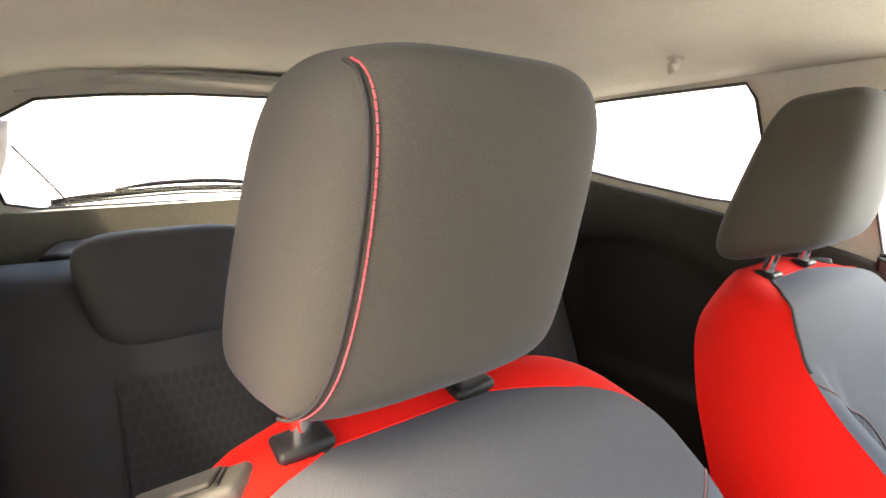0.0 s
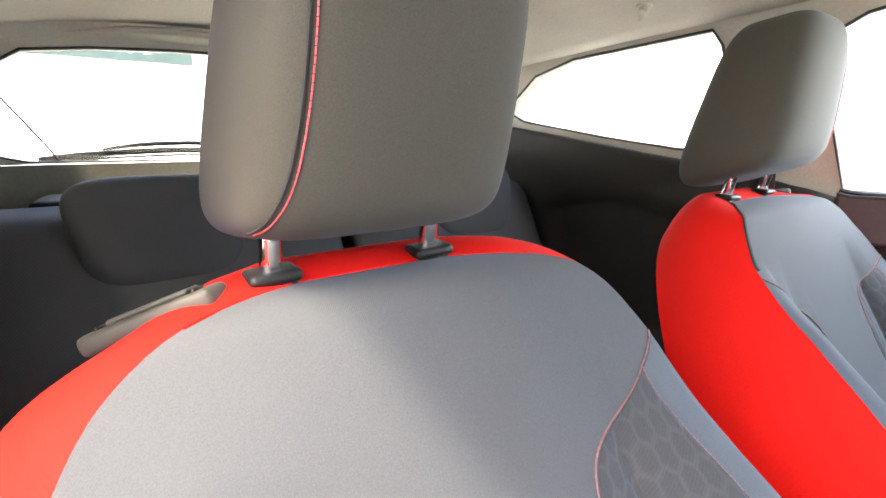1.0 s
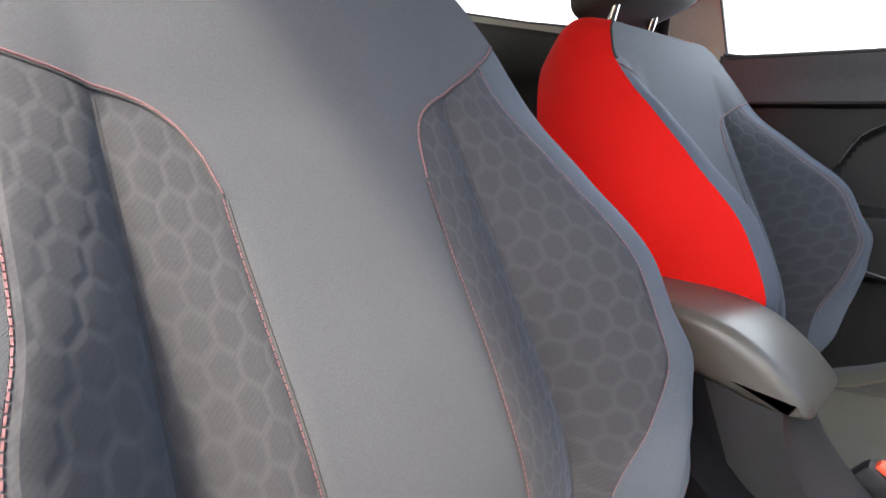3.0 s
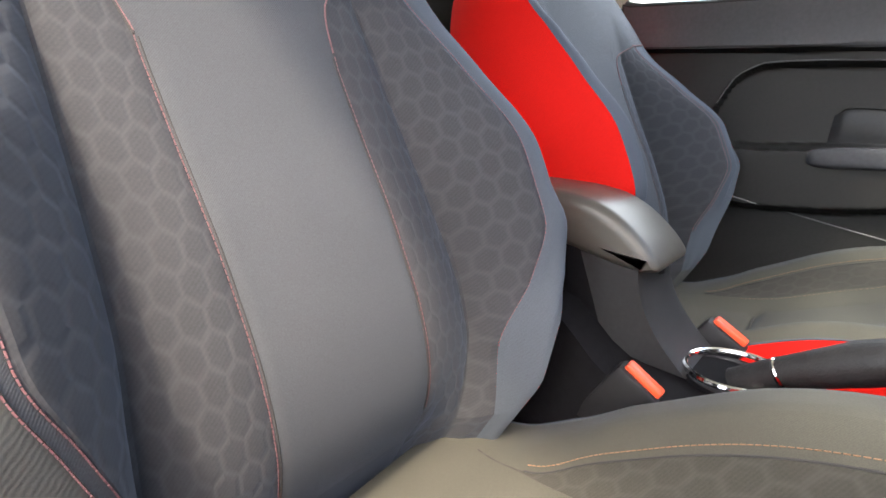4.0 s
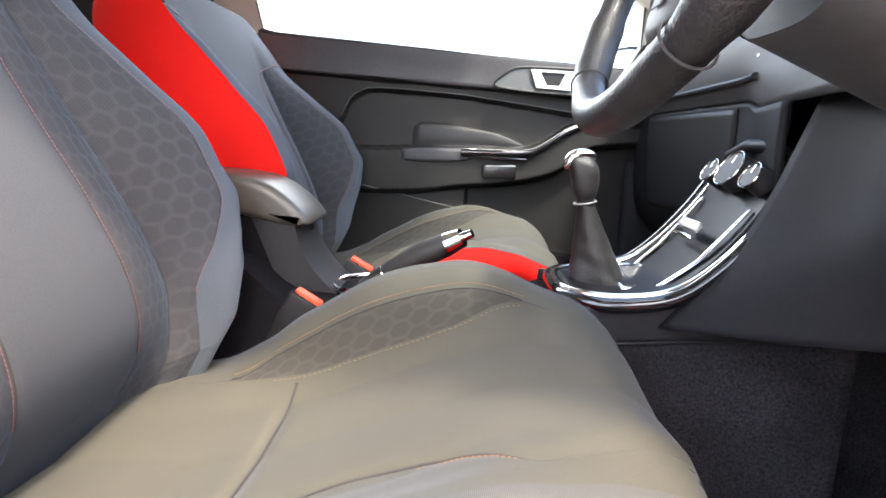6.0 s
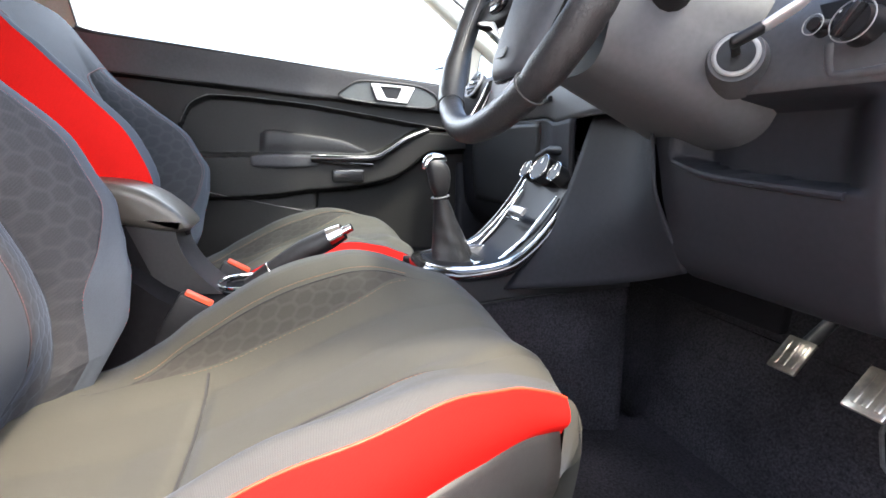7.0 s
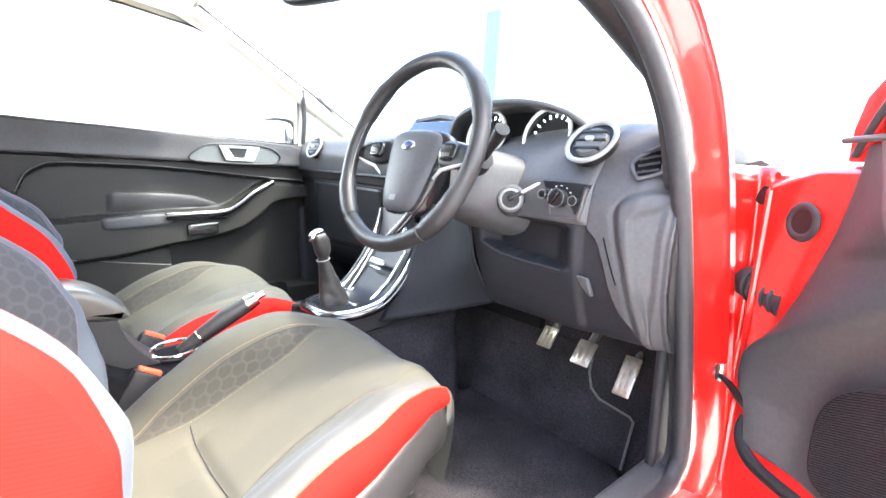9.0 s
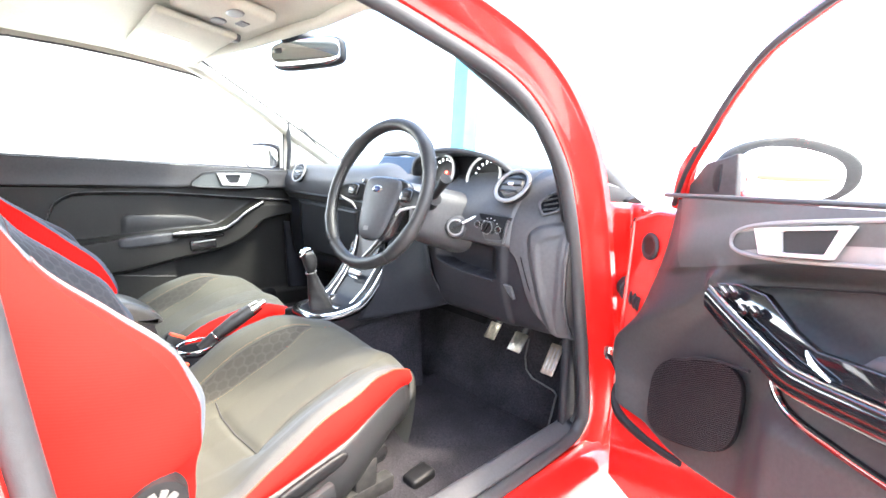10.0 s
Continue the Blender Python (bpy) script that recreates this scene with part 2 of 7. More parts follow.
TEAL_MARK = glow("lit teal needle", (0.05, 0.9, 0.7), 2.0)
RED_MARK = glow("lit red warning lamp", (1.0, 0.05, 0.03), 2.0)
WHITE_PAINT = material("white printed symbols", (0.75, 0.76, 0.76), 0.6)
WALL_WHITE = material("white painted hall wall", (0.80, 0.80, 0.79), 0.8, grain=0.03, scale=4, stains=0.05)
HALL_FLOOR = material("pale concrete floor", (0.40, 0.39, 0.37), 0.55, grain=0.12, scale=12, bump=0.2, bump_scale=60, stains=0.2)
TEAL_PAINT = material("teal painted steel", (0.10, 0.48, 0.50), 0.5, grain=0.06, scale=20, stains=0.1)


# ---- mesh helpers ----
def finish(bm, sharp=0.75):
    bmesh.ops.recalc_face_normals(bm, faces=bm.faces)
    for f in bm.faces:
        f.smooth = True
    for e in bm.edges:
        if len(e.link_faces) == 2 and e.calc_face_angle(0) > sharp:
            e.smooth = False
    return bm


def part(name, bm, mat, parent=None, label="", thick=0.0, sharp=0.75, bevel=0.0, away=None):
    finish(bm, sharp)
    if away is not None and sum((f.normal * f.calc_area() for f in bm.faces), Vector()).dot(Vector(away)) > 0:
        bmesh.ops.reverse_faces(bm, faces=bm.faces)
    me = bpy.data.meshes.new(name)
    bm.to_mesh(me)
    bm.free()
    me.materials.append(mat)
    ob = new(name, me)
    if parent is not None:
        ob.parent = parent
    if thick:
        md = ob.modifiers.new("thickness", "SOLIDIFY")
        md.thickness, md.offset = thick, -1
    if bevel:
        md = ob.modifiers.new("edge", "BEVEL")
        md.width, md.segments, md.limit_method, md.angle_limit = bevel, 2, "ANGLE", radians(40)
    if label:
        tagged(ob, label)
    return ob


def thing(name, label, category, at=(0, 0, 0), group="", kind=""):
    ob = new(name)
    ob.location = at
    ob.empty_display_size = 0.05
    return tagged(ob, label, category, group, kind)


def merge(*bms):
    """One bmesh out of several."""
    out = bms[0]
    for b in bms[1:]:
        me = bpy.data.meshes.new("join")
        b.to_mesh(me)
        b.free()
        out.from_mesh(me)
        bpy.data.meshes.remove(me)
    return out


def rbox(size, at=(0, 0, 0), bevel=0.004, turn=(0, 0, 0), seg=2, m=None):
    bm = bmesh.new()
    bmesh.ops.create_cube(bm, size=1, matrix=Matrix.Diagonal((*size, 1)))
    if bevel > 0:
        bmesh.ops.bevel(bm, geom=bm.edges[:], offset=min(bevel, min(size) * 0.49), segments=seg, profile=0.5, affect="EDGES")
    bm.transform((m or Matrix.Identity(4)) @ pose(*at, *turn))
    return bm


def tube(points, r, n=10, closed=False, flat=1.0, ends=True):
    """A round bar along points; r one radius or one for each point."""
    pts = [Vector(p) for p in points]
    k = len(pts)
    rs = [r] * k if isinstance(r, (int, float)) else list(r)
    bm = bmesh.new()
    rings, up = [], None
    for i, p in enumerate(pts):
        a = pts[(i - 1) % k] if (i or closed) else p
        b = pts[(i + 1) % k] if (i < k - 1 or closed) else p
        t = (b - a).normalized()
        if up is None:
            up = t.orthogonal().normalized() if abs(t.z) > 0.9 else (Vector((0, 0, 1)) - t * t.z).normalized()
        else:
            up = (up - t * up.dot(t)).normalized()
        side = t.cross(up)
        rings.append([bm.verts.new(p + rs[i] * (math.cos(2 * math.pi * j / n) * side + flat * math.sin(2 * math.pi * j / n) * up)) for j in range(n)])
    m = k if closed else k - 1
    for i in range(m):
        for j in range(n):
            bm.faces.new((rings[i][j], rings[i][(j + 1) % n], rings[(i + 1) % k][(j + 1) % n], rings[(i + 1) % k][j]))
    if ends and not closed:
        bm.faces.new(rings[0][::-1])
        bm.faces.new(rings[-1])
    return bm


def sweep(points, profile, side=(1, 0, 0), closed=False):
    """A profile of (out, across) swept along points; across runs along side, out at right angles to side and path."""
    pts = [Vector(p) for p in points]
    k, side = len(pts), Vector(side)
    bm = bmesh.new()
    rings = []
    for i, p in enumerate(pts):
        a = pts[(i - 1) % k] if (i or closed) else p
        b = pts[(i + 1) % k] if (i < k - 1 or closed) else p
        t = (b - a).normalized()
        out = t.cross(side).normalized()
        rings.append([bm.verts.new(p + o * out + c * side) for o, c in profile])
    n = len(profile)
    for i in range(k if closed else k - 1):
        for j in range(n):
            bm.faces.new((rings[i][j], rings[i][(j + 1) % n], rings[(i + 1) % k][(j + 1) % n], rings[(i + 1) % k][j]))
    if not closed:
        bm.faces.new(rings[0][::-1])
        bm.faces.new(rings[-1])
    return bm


def curve(keys, x):
    """A smooth curve through keys (x, value) in order of x, with no overshoot."""
    n = len(keys)
    if x <= keys[0][0]:
        return keys[0][1]
    if x >= keys[-1][0]:
        return keys[-1][1]
    slope = [(keys[i + 1][1] - keys[i][1]) / (keys[i + 1][0] - keys[i][0]) for i in range(n - 1)]

    def tangent(i):
        if i in (0, n - 1):
            return 0.0 if n > 2 and i == 0 and slope[0] == 0 else slope[0 if i == 0 else -1]
        if slope[i - 1] * slope[i] <= 0:
            return 0.0
        return 2 * slope[i - 1] * slope[i] / (slope[i - 1] + slope[i])
    for i in range(n - 1):
        x0, x1 = keys[i][0], keys[i + 1][0]
        if x <= x1:
            h = x1 - x0
            t = (x - x0) / h
            t2, t3 = t * t, t * t * t
            return (2 * t3 - 3 * t2 + 1) * keys[i][1] + (t3 - 2 * t2 + t) * h * tangent(i) + (3 * t2 - 2 * t3) * keys[i + 1][1] + (t3 - t2) * h * tangent(i + 1)
    return keys[-1][1]


def step(x, w):
    t = min(1.0, max(0.0, x / w + 0.5))
    return t * t * (3 - 2 * t)


def smooth_path(keys, n=8, closed=False):
    """Points of a Catmull-Rom curve through keys."""
    k = [Vector(p) for p in keys]
    m = len(k)
    out = []
    for i in range(m if closed else m - 1):
        p0 = k[(i - 1) % m] if (i or closed) else k[0]
        p1, p2 = k[i], k[(i + 1) % m]
        p3 = k[(i + 2) % m] if (i < m - 2 or closed) else k[-1]
        for j in range(n):
            t = j / n
            out.append(0.5 * ((2 * p1) + (p2 - p0) * t + (2 * p0 - 5 * p1 + 4 * p2 - p3) * t * t + (3 * p1 - p0 - 3 * p2 + p3) * t ** 3))
    if not closed:
        out.append(k[-1])
    return out


def patch(nu, nv, f, uv=None, close_u=False):
    """A sheet of nu x nv faces through f(u, v), with UVs in metres from uv(u, v)."""
    bm = bmesh.new()
    lay = bm.loops.layers.uv.new("UVMap") if uv else None
    vs = [[bm.verts.new(f(i / nu, j / nv)) for j in range(nv + 1)] for i in range(nu + 1)]
    for i in range(nu):
        for j in range(nv):
            try:
                fc = bm.faces.new((vs[i][j], vs[i + 1][j], vs[i + 1][j + 1], vs[i][j + 1]))
            except ValueError:
                continue
            if uv:
                for lp, (a, b) in zip(fc.loops, ((i, j), (i + 1, j), (i + 1, j + 1), (i, j + 1))):
                    lp[lay].uv = uv(a / nu, b / nv)
    return bm


def smooth_at(keys, t):
    """The point at share t of a curve through keys."""
    k = t * (len(keys) - 1)
    return Vector([curve([(i, p[c]) for i, p in enumerate(keys)], k) for c in range(3)])


def plate(outline, holes=(), to3d=None, depth=0.02, direction=(0, 0, 1)):
    """A slab from a flat outline with holes, put into space by to3d and made depth thick along direction."""
    bm = bmesh.new()
    edges = []
    for loop in (outline, *holes):
        vs = [bm.verts.new((a, b, 0)) for a, b in loop]
        edges += [bm.edges.new((vs[i], vs[(i + 1) % len(vs)])) for i in range(len(vs))]
    bmesh.ops.triangle_fill(bm, use_beauty=True, use_dissolve=False, edges=edges)
    if to3d:
        for v in bm.verts:
            v.co = to3d(v.co.x, v.co.y)
    if depth:
        r = bmesh.ops.extrude_face_region(bm, geom=bm.faces[:])
        for g in r["geom"]:
            if isinstance(g, bmesh.types.BMVert):
                g.co += Vector(direction) * depth
    return bm


def slab(outline, to3d, depth, direction, bevel, seg=3):
    """A slab from an outline with rounded edges."""
    bm = plate(outline, (), to3d, depth, direction)
    bmesh.ops.dissolve_limit(bm, angle_limit=0.02, verts=bm.verts, edges=bm.edges)
    bmesh.ops.recalc_face_normals(bm, faces=bm.faces)
    bmesh.ops.bevel(bm, geom=[e for e in bm.edges if len(e.link_faces) == 2 and e.calc_face_angle(0) > 0.9], offset=bevel, segments=seg, profile=0.5, affect="EDGES")
    return bm


def ring_disc(r, depth, at, axis, n=32, rim=0.0):
    """A short round plug with a softened rim, facing along axis."""
    q = Vector(axis).to_track_quat("Z", "Y").to_matrix().to_4x4()
    bm = bmesh.new()
    bmesh.ops.create_cone(bm, cap_ends=True, segments=n, radius1=r, radius2=r - rim, depth=depth)
    bm.transform(Matrix.Translation(at) @ q)
    return bm


def hoop(r, thick, at, axis, n=40, m=8, sx=1.0, flat=1.0):
    q = Vector(axis).to_track_quat("Z", "Y").to_matrix().to_4x4()
    bm = tube([(r * sx * math.cos(2 * math.pi * i / n), r * math.sin(2 * math.pi * i / n), 0) for i in range(n)], thick, m, closed=True, flat=flat)
    bm.transform(Matrix.Translation(at) @ q)
    return bm


def stitches(points, length=0.005, gap=0.002, r=0.0006, lift=None):
    """A row of short thread stitches along points."""
    pts = [Vector(p) for p in points]
    bm = bmesh.new()
    d, acc = 0.0, 0.0
    for a, b in zip(pts, pts[1:]):
        seg = (b - a).length
        if seg < 1e-6:
            continue
        t = (b - a) / seg
        up = t.orthogonal().normalized()
        side = t.cross(up)
        while acc < seg:
            p = a + t * acc
            q = p + t * length
            for w, u in ((up, side), (side, up)):
                vs = [bm.verts.new(x) for x in (p - w * r, p + w * r * 0.2 + t * length * 0.2, q + w * r, q - w * r * 0.2 - t * length * 0.2)]
            ring0 = [bm.verts.new(p + r * (math.cos(k * 1.5708) * up + math.sin(k * 1.5708) * side)) for k in range(4)]
            ring1 = [bm.verts.new(q + r * (math.cos(k * 1.5708) * up + math.sin(k * 1.5708) * side)) for k in range(4)]
            for k in range(4):
                bm.faces.new((ring0[k], ring0[(k + 1) % 4], ring1[(k + 1) % 4], ring1[k]))
            bm.faces.new(ring0[::-1])
            bm.faces.new(ring1)
            acc += length + gap
        acc -= seg
    bmesh.ops.delete(bm, geom=[v for v in bm.verts if not v.link_faces], context="VERTS")
    return bm


# ---- the front seats ----
RECLINE = radians(22)
B_UP = Vector((0, -math.sin(RECLINE), math.cos(RECLINE)))
B_OUT = Vector((0, math.cos(RECLINE), math.sin(RECLINE)))
B_ROOT = Vector((0, 0.0, 0.47))
HALF = [(0.0, 0.172), (0.04, 0.182), (0.08, 0.200), (0.14, 0.238), (0.20, 0.265), (0.28, 0.268), (0.40, 0.252), (0.50, 0.231), (0.55, 0.211), (0.58, 0.193), (0.60, 0.172), (0.615, 0.147), (0.628, 0.105), (0.635, 0.065)]
SEAM = [(0.0, 0.160), (0.08, 0.167), (0.14, 0.203), (0.20, 0.224), (0.28, 0.227), (0.40, 0.210), (0.50, 0.190)]
OUT_SEAM = [(0.0, 0.156), (0.09, 0.168), (0.15, 0.184), (0.20, 0.198), (0.27, 0.198), (0.33, 0.185), (0.40, 0.179), (0.50, 0.164)]
HEM = [(0.0, 0.030), (0.04, 0.060), (0.085, 0.066), (0.127, 0.044), (0.17, 0.020), (0.23, 0.0)]   # the bolster's rim keeps its depth below
LEAN_IN = [0.0]                    # how far the foot of the seat stands off its head, across the car
HEM_SHARE = [1.0, 0.25]            # share of that depth on the inner and the outer side
ROLL = [0.0]                       # roll along the inner edge of the passenger's bolster
WIDE = [1.0]                       # fullness at the foot of the outer bolster
RIM = [0.74]                       # how far forward the red edge of the bolster lies
OUTER = [1.0]                      # fullness of the bolster next to the door
FOLD_IN = [(0.0, 0.140), (0.06, 0.152), (0.10, 0.162), (0.15, 0.163), (0.25, 0.155), (0.45, 0.140)]
FOLD_OUT = [(0.0, 0.150), (0.08, 0.162), (0.13, 0.156), (0.2, 0.145), (0.45, 0.128)]
P_KEYS = (0.0, 0.36, 0.56, 0.84, 1.0)
Q_SEAM = 0.62


def seam_height(p):
    a = abs(p)
    if p > 0:
        return curve([(0.0, 0.375), (0.355, 0.388), (0.375, 0.416), (0.41, 0.438), (0.47, 0.453), (0.56, 0.462), (0.84, 0.476), (1.0, 0.486)], a)
    return curve([(0.0, 0.375), (0.355, 0.388), (0.375, 0.416), (0.41, 0.440), (0.47, 0.457), (0.56, 0.470), (0.84, 0.500), (1.0, 0.525)], a)


def back_xs(p, q):
    """Across and along the backrest for the cloth's p (-1 to 1) and q (0 to 1)."""
    a = abs(p)
    seam = seam_height(p)
    s = seam * q / Q_SEAM if q <= Q_SEAM else seam + (0.635 - seam) * (q - Q_SEAM) / (1 - Q_SEAM)
    w = curve(HALF, s) + (curve([(0.0, 0.045), (0.12, 0.036), (0.20, 0.006), (0.26, 0.0)], s) * WIDE[0] if p > 0 else 0.0)
    stops = (0.0, curve([(0, 0.082), (0.2, 0.080), (0.4, 0.082)], s) - (0.006 if p > 0 else -0.006) * min(1.0, max(0.0, (0.5 - s) / 0.1)), curve(FOLD_OUT if p > 0 else FOLD_IN, s), curve(OUT_SEAM if p > 0 else SEAM, s), w)
    if s > 0.5:
        k = (s - 0.5) / 0.135
        stops = tuple(x * (1 - k) + w * f * k for x, f in zip(stops, P_KEYS))
    for i in range(4):
        if a <= P_KEYS[i + 1] + 1e-9:
            t = (a - P_KEYS[i]) / (P_KEYS[i + 1] - P_KEYS[i])
            x = stops[i] + (stops[i + 1] - stops[i]) * t
            break
    return (x if p >= 0 else -x), s, w


def lean(s):
    return Vector((LEAN_IN[0] * (1 - min(1.0, max(0.0, s) / 0.5)), 0, 0))


def back_depth(p, s):
    a = abs(p)
    lumbar = curve([(0.0, -0.055), (0.02, -0.028), (0.045, -0.005), (0.08, 0.015), (0.12, 0.026), (0.16, 0.030), (0.22, 0.028), (0.32, 0.015), (0.45, 0.0)], s)
    d = lumbar * curve([(0.0, 1.0), (0.40, 0.95), (0.56, 0.45), (0.70, 0.15), (0.84, 0.0)], a) - curve([(0.42, 0), (0.53, 0.003), (0.60, 0.015), (0.622, 0.038), (0.635, 0.070)], s)
    rise = curve([(0.0, 0.010), (0.08, 0.034), (0.14, 0.076), (0.20, 0.102), (0.27, 0.098), (0.37, 0.056), (0.47, 0.012), (0.55, 0.0)], s)
    d += rise * (OUTER[0] if p > 0 else 1.0) * curve([(0.36, 0.0), (0.555, 0.015), (0.575, 0.12), (0.70, 0.62), (0.82, 0.93), (0.90, 1.0), (0.96, 0.93), (1.0, RIM[0])], a)
    d += HEM_SHARE[1 if p > 0 else 0] * curve(HEM, s) * curve([(0.80, 0.0), (0.88, 0.30), (0.94, 0.72), (1.0, 1.0)], a)
    if p < 0:
        d += ROLL[0] * curve([(0.80, 0.0), (0.90, 0.9), (0.95, 1.0), (1.0, 0.8)], a) * curve([(0.10, 0.0), (0.24, 1.0), (0.44, 1.0), (0.49, 0.55), (0.54, 0.0)], s)
    below = min(1.0, max(0.0, (seam_height(p) - s) / 0.02))
    d -= 0.004 * math.exp(-((a - 0.56) / 0.035) ** 2) * below
    for k, depth in ((0.36, 0.0022), (0.84, 0.0022)):
        d -= depth * math.exp(-((a - k) / 0.012) ** 2) * below
    return d


def back_point(p, q, extra=0.0):
    x, s, w = back_xs(p, q)
    return B_ROOT + lean(s) + Vector((x, 0, 0)) + B_UP * s + B_OUT * (back_depth(p, s) + extra)


def back_zone(p0, p1, q0, q1, nu, nv):
    def at(u, v):
        return back_point(p0 + (p1 - p0) * u, q0 + (q1 - q0) * v)

    def uv(u, v):
        x, s, w = back_xs(p0 + (p1 - p0) * u, q0 + (q1 - q0) * v)
        return (x, s)
    return patch(nu, nv, at, uv)


def back_rim(t):
    """Round the backrest's rim: t from 0 (foot of one side) over the top to 1; p, q."""
    if t < 0.4:
        return -1.0, t / 0.4
    if t < 0.6:
        return -1.0 + 2 * (t - 0.4) / 0.2, 1.0
    return 1.0, (1 - t) / 0.4


def cushion_half(y, inner=False):
    if inner:
        return curve([(0.0, 0.215), (0.10, 0.240), (0.28, 0.246), (0.42, 0.226), (0.50, 0.204), (0.57, 0.180)], y)
    return curve([(0.0, 0.215), (0.10, 0.240), (0.28, 0.242), (0.42, 0.203), (0.50, 0.166), (0.57, 0.142)], y)


LENS_SIDE = [-1]
LENS_RISE = [1.0]                  # height of the cushion's raised bolster
C_KEYS = (0.0, 0.42, 0.60, 0.80, 1.0)


def cushion_xy(p, q):
    a = abs(p)
    y = -0.06 + 0.64 * q
    w = cushion_half(y, p < 0)
    seam = curve([(0.0, 0.125), (0.16, 0.116), (0.22, 0.098), (0.28, 0.091), (0.34, 0.097), (0.39, 0.116), (0.43, 0.140), (0.58, 0.118)], y)
    stops = (0.0, min(seam, w - 0.066), w - 0.060, w - 0.054, w)
    if p * LENS_SIDE[0] > 0:
        low = curve([(0.0, 0.150), (0.07, 0.138), (0.20, 0.122), (0.35, 0.124), (0.435, 0.144), (0.50, 0.132), (0.58, 0.100)], y)
        high = curve([(0.0, 0.152), (0.07, 0.141), (0.12, 0.154), (0.20, 0.164), (0.30, 0.166), (0.38, 0.158), (0.435, 0.147), (0.50, 0.136), (0.58, 0.104)], y)
        stops = (0.0, 0.075, min(low, w - 0.03), min(high, w - 0.026), w)
    for i in range(4):
        if a <= C_KEYS[i + 1] + 1e-9:
            t = (a - C_KEYS[i]) / (C_KEYS[i + 1] - C_KEYS[i])
            x = stops[i] + (stops[i + 1] - stops[i]) * t
            break
    return (x if p >= 0 else -x), y, w


def cushion_point(p, q):
    x, y, w = cushion_xy(p, q)
    a = abs(x) / w
    z = curve([(-0.06, 0.420), (-0.02, 0.428), (0.01, 0.431), (0.05, 0.436), (0.10, 0.442), (0.16, 0.458), (0.30, 0.522), (0.42, 0.572), (0.50, 0.582), (0.55, 0.562), (0.575, 0.525), (0.58, 0.49)], y)
    if p * LENS_SIDE[0] > 0:
        rise = curve([(-0.06, 0.0), (0.02, 0.004), (0.08, 0.032), (0.14, 0.070), (0.24, 0.094), (0.34, 0.080), (0.42, 0.046), (0.48, 0.018), (0.56, 0.004)], y)
        z += LENS_RISE[0] * rise * curve([(0.36, 0.0), (0.52, 0.26), (0.72, 0.82), (0.85, 1.0), (0.95, 1.0), (1.0, 0.88)], a)
    else:
        rise = curve([(-0.06, 0.0), (0.06, 0.016), (0.14, 0.056), (0.24, 0.076), (0.36, 0.046), (0.46, 0.004), (0.52, -0.022), (0.58, -0.020)], y)
        z += rise * curve([(0.45, 0.0), (0.62, 0.34), (0.80, 0.80), (0.92, 1.0), (1.0, 0.80)], a)
        z -= 0.003 * math.exp(-((abs(p) - 0.42) / 0.03) ** 2) * (1 if y > 0.14 else 0)
    z -= 0.010 * curve([(0.0, 1.0), (0.5, 0.0)], a)
    z -= 0.008 * math.exp(-((y - 0.165) / 0.010) ** 2) * curve([(0.40, 1.0), (0.56, 0.0)], abs(p))
    z -= 0.0025 * math.exp(-((y - 0.10) / 0.018) ** 2) * math.exp(-((x - 0.03) / 0.06) ** 2)
    return Vector((x, y, z)) + lean(0.1)


def cushion_zone(p0, p1, q0, q1, nu, nv, along=False):
    def uv(u, v):
        x, y, w = cushion_xy(p0 + (p1 - p0) * u, q0 + (q1 - q0) * v)
        return (x, y) if along else (y, x)
    return patch(nu, nv, lambda u, v: cushion_point(p0 + (p1 - p0) * u, q0 + (q1 - q0) * v), uv)


def superbox(sx, sy, sz, k=3.2, nu=40, nv=24, shape=None):
    """A pillow-like rounded block (superellipsoid), half sizes sx, sy, sz."""
    def f(u, v):
        a, b = (u * 2 - 1) * math.pi, (v - 0.5) * math.pi

        def pw(c):
            return math.copysign(abs(c) ** (2 / k), c)
        p = Vector((sx * pw(math.cos(b)) * pw(math.cos(a)), sy * pw(math.cos(b)) * pw(math.sin(a)), sz * pw(math.sin(b))))
        return shape(p) if shape else p
    bm = patch(nu, nv, f)
    bmesh.ops.remove_doubles(bm, verts=bm.verts, dist=1e-5)
    return bm


def headrest_shape(p):
    """Wedge-like: thin above, deep below, broader behind and below than in front."""
    z = p.z / 0.109
    t = p.y / 0.071
    w = (1.0 - 0.05 * t) * (1.0 - 0.10 * z - 0.03 * max(0, z) ** 2 + 0.09 * max(0.0, (-z - 0.45) / 0.55) ** 2)
    y = p.y * (1.02 - 0.42 * z if t < 0 else 1.0 - 0.05 * z * z) + 0.20 * p.z
    y -= 0.007 * (abs(p.x) / 0.103) ** 2 * (1 if t > 0 else -0.4)
    return Vector((p.x * w, y, p.z + (0.013 if t > 0 else 0.020) * t * max(0.0, -z) ** 3))


def red_from(q):
    """Where the pale band gives way to red on the driver's outer bolster."""
    return curve([(0.0, 1.0), (0.18, 0.996), (0.30, 0.972), (0.40, 0.957), (0.62, 0.945)], q)


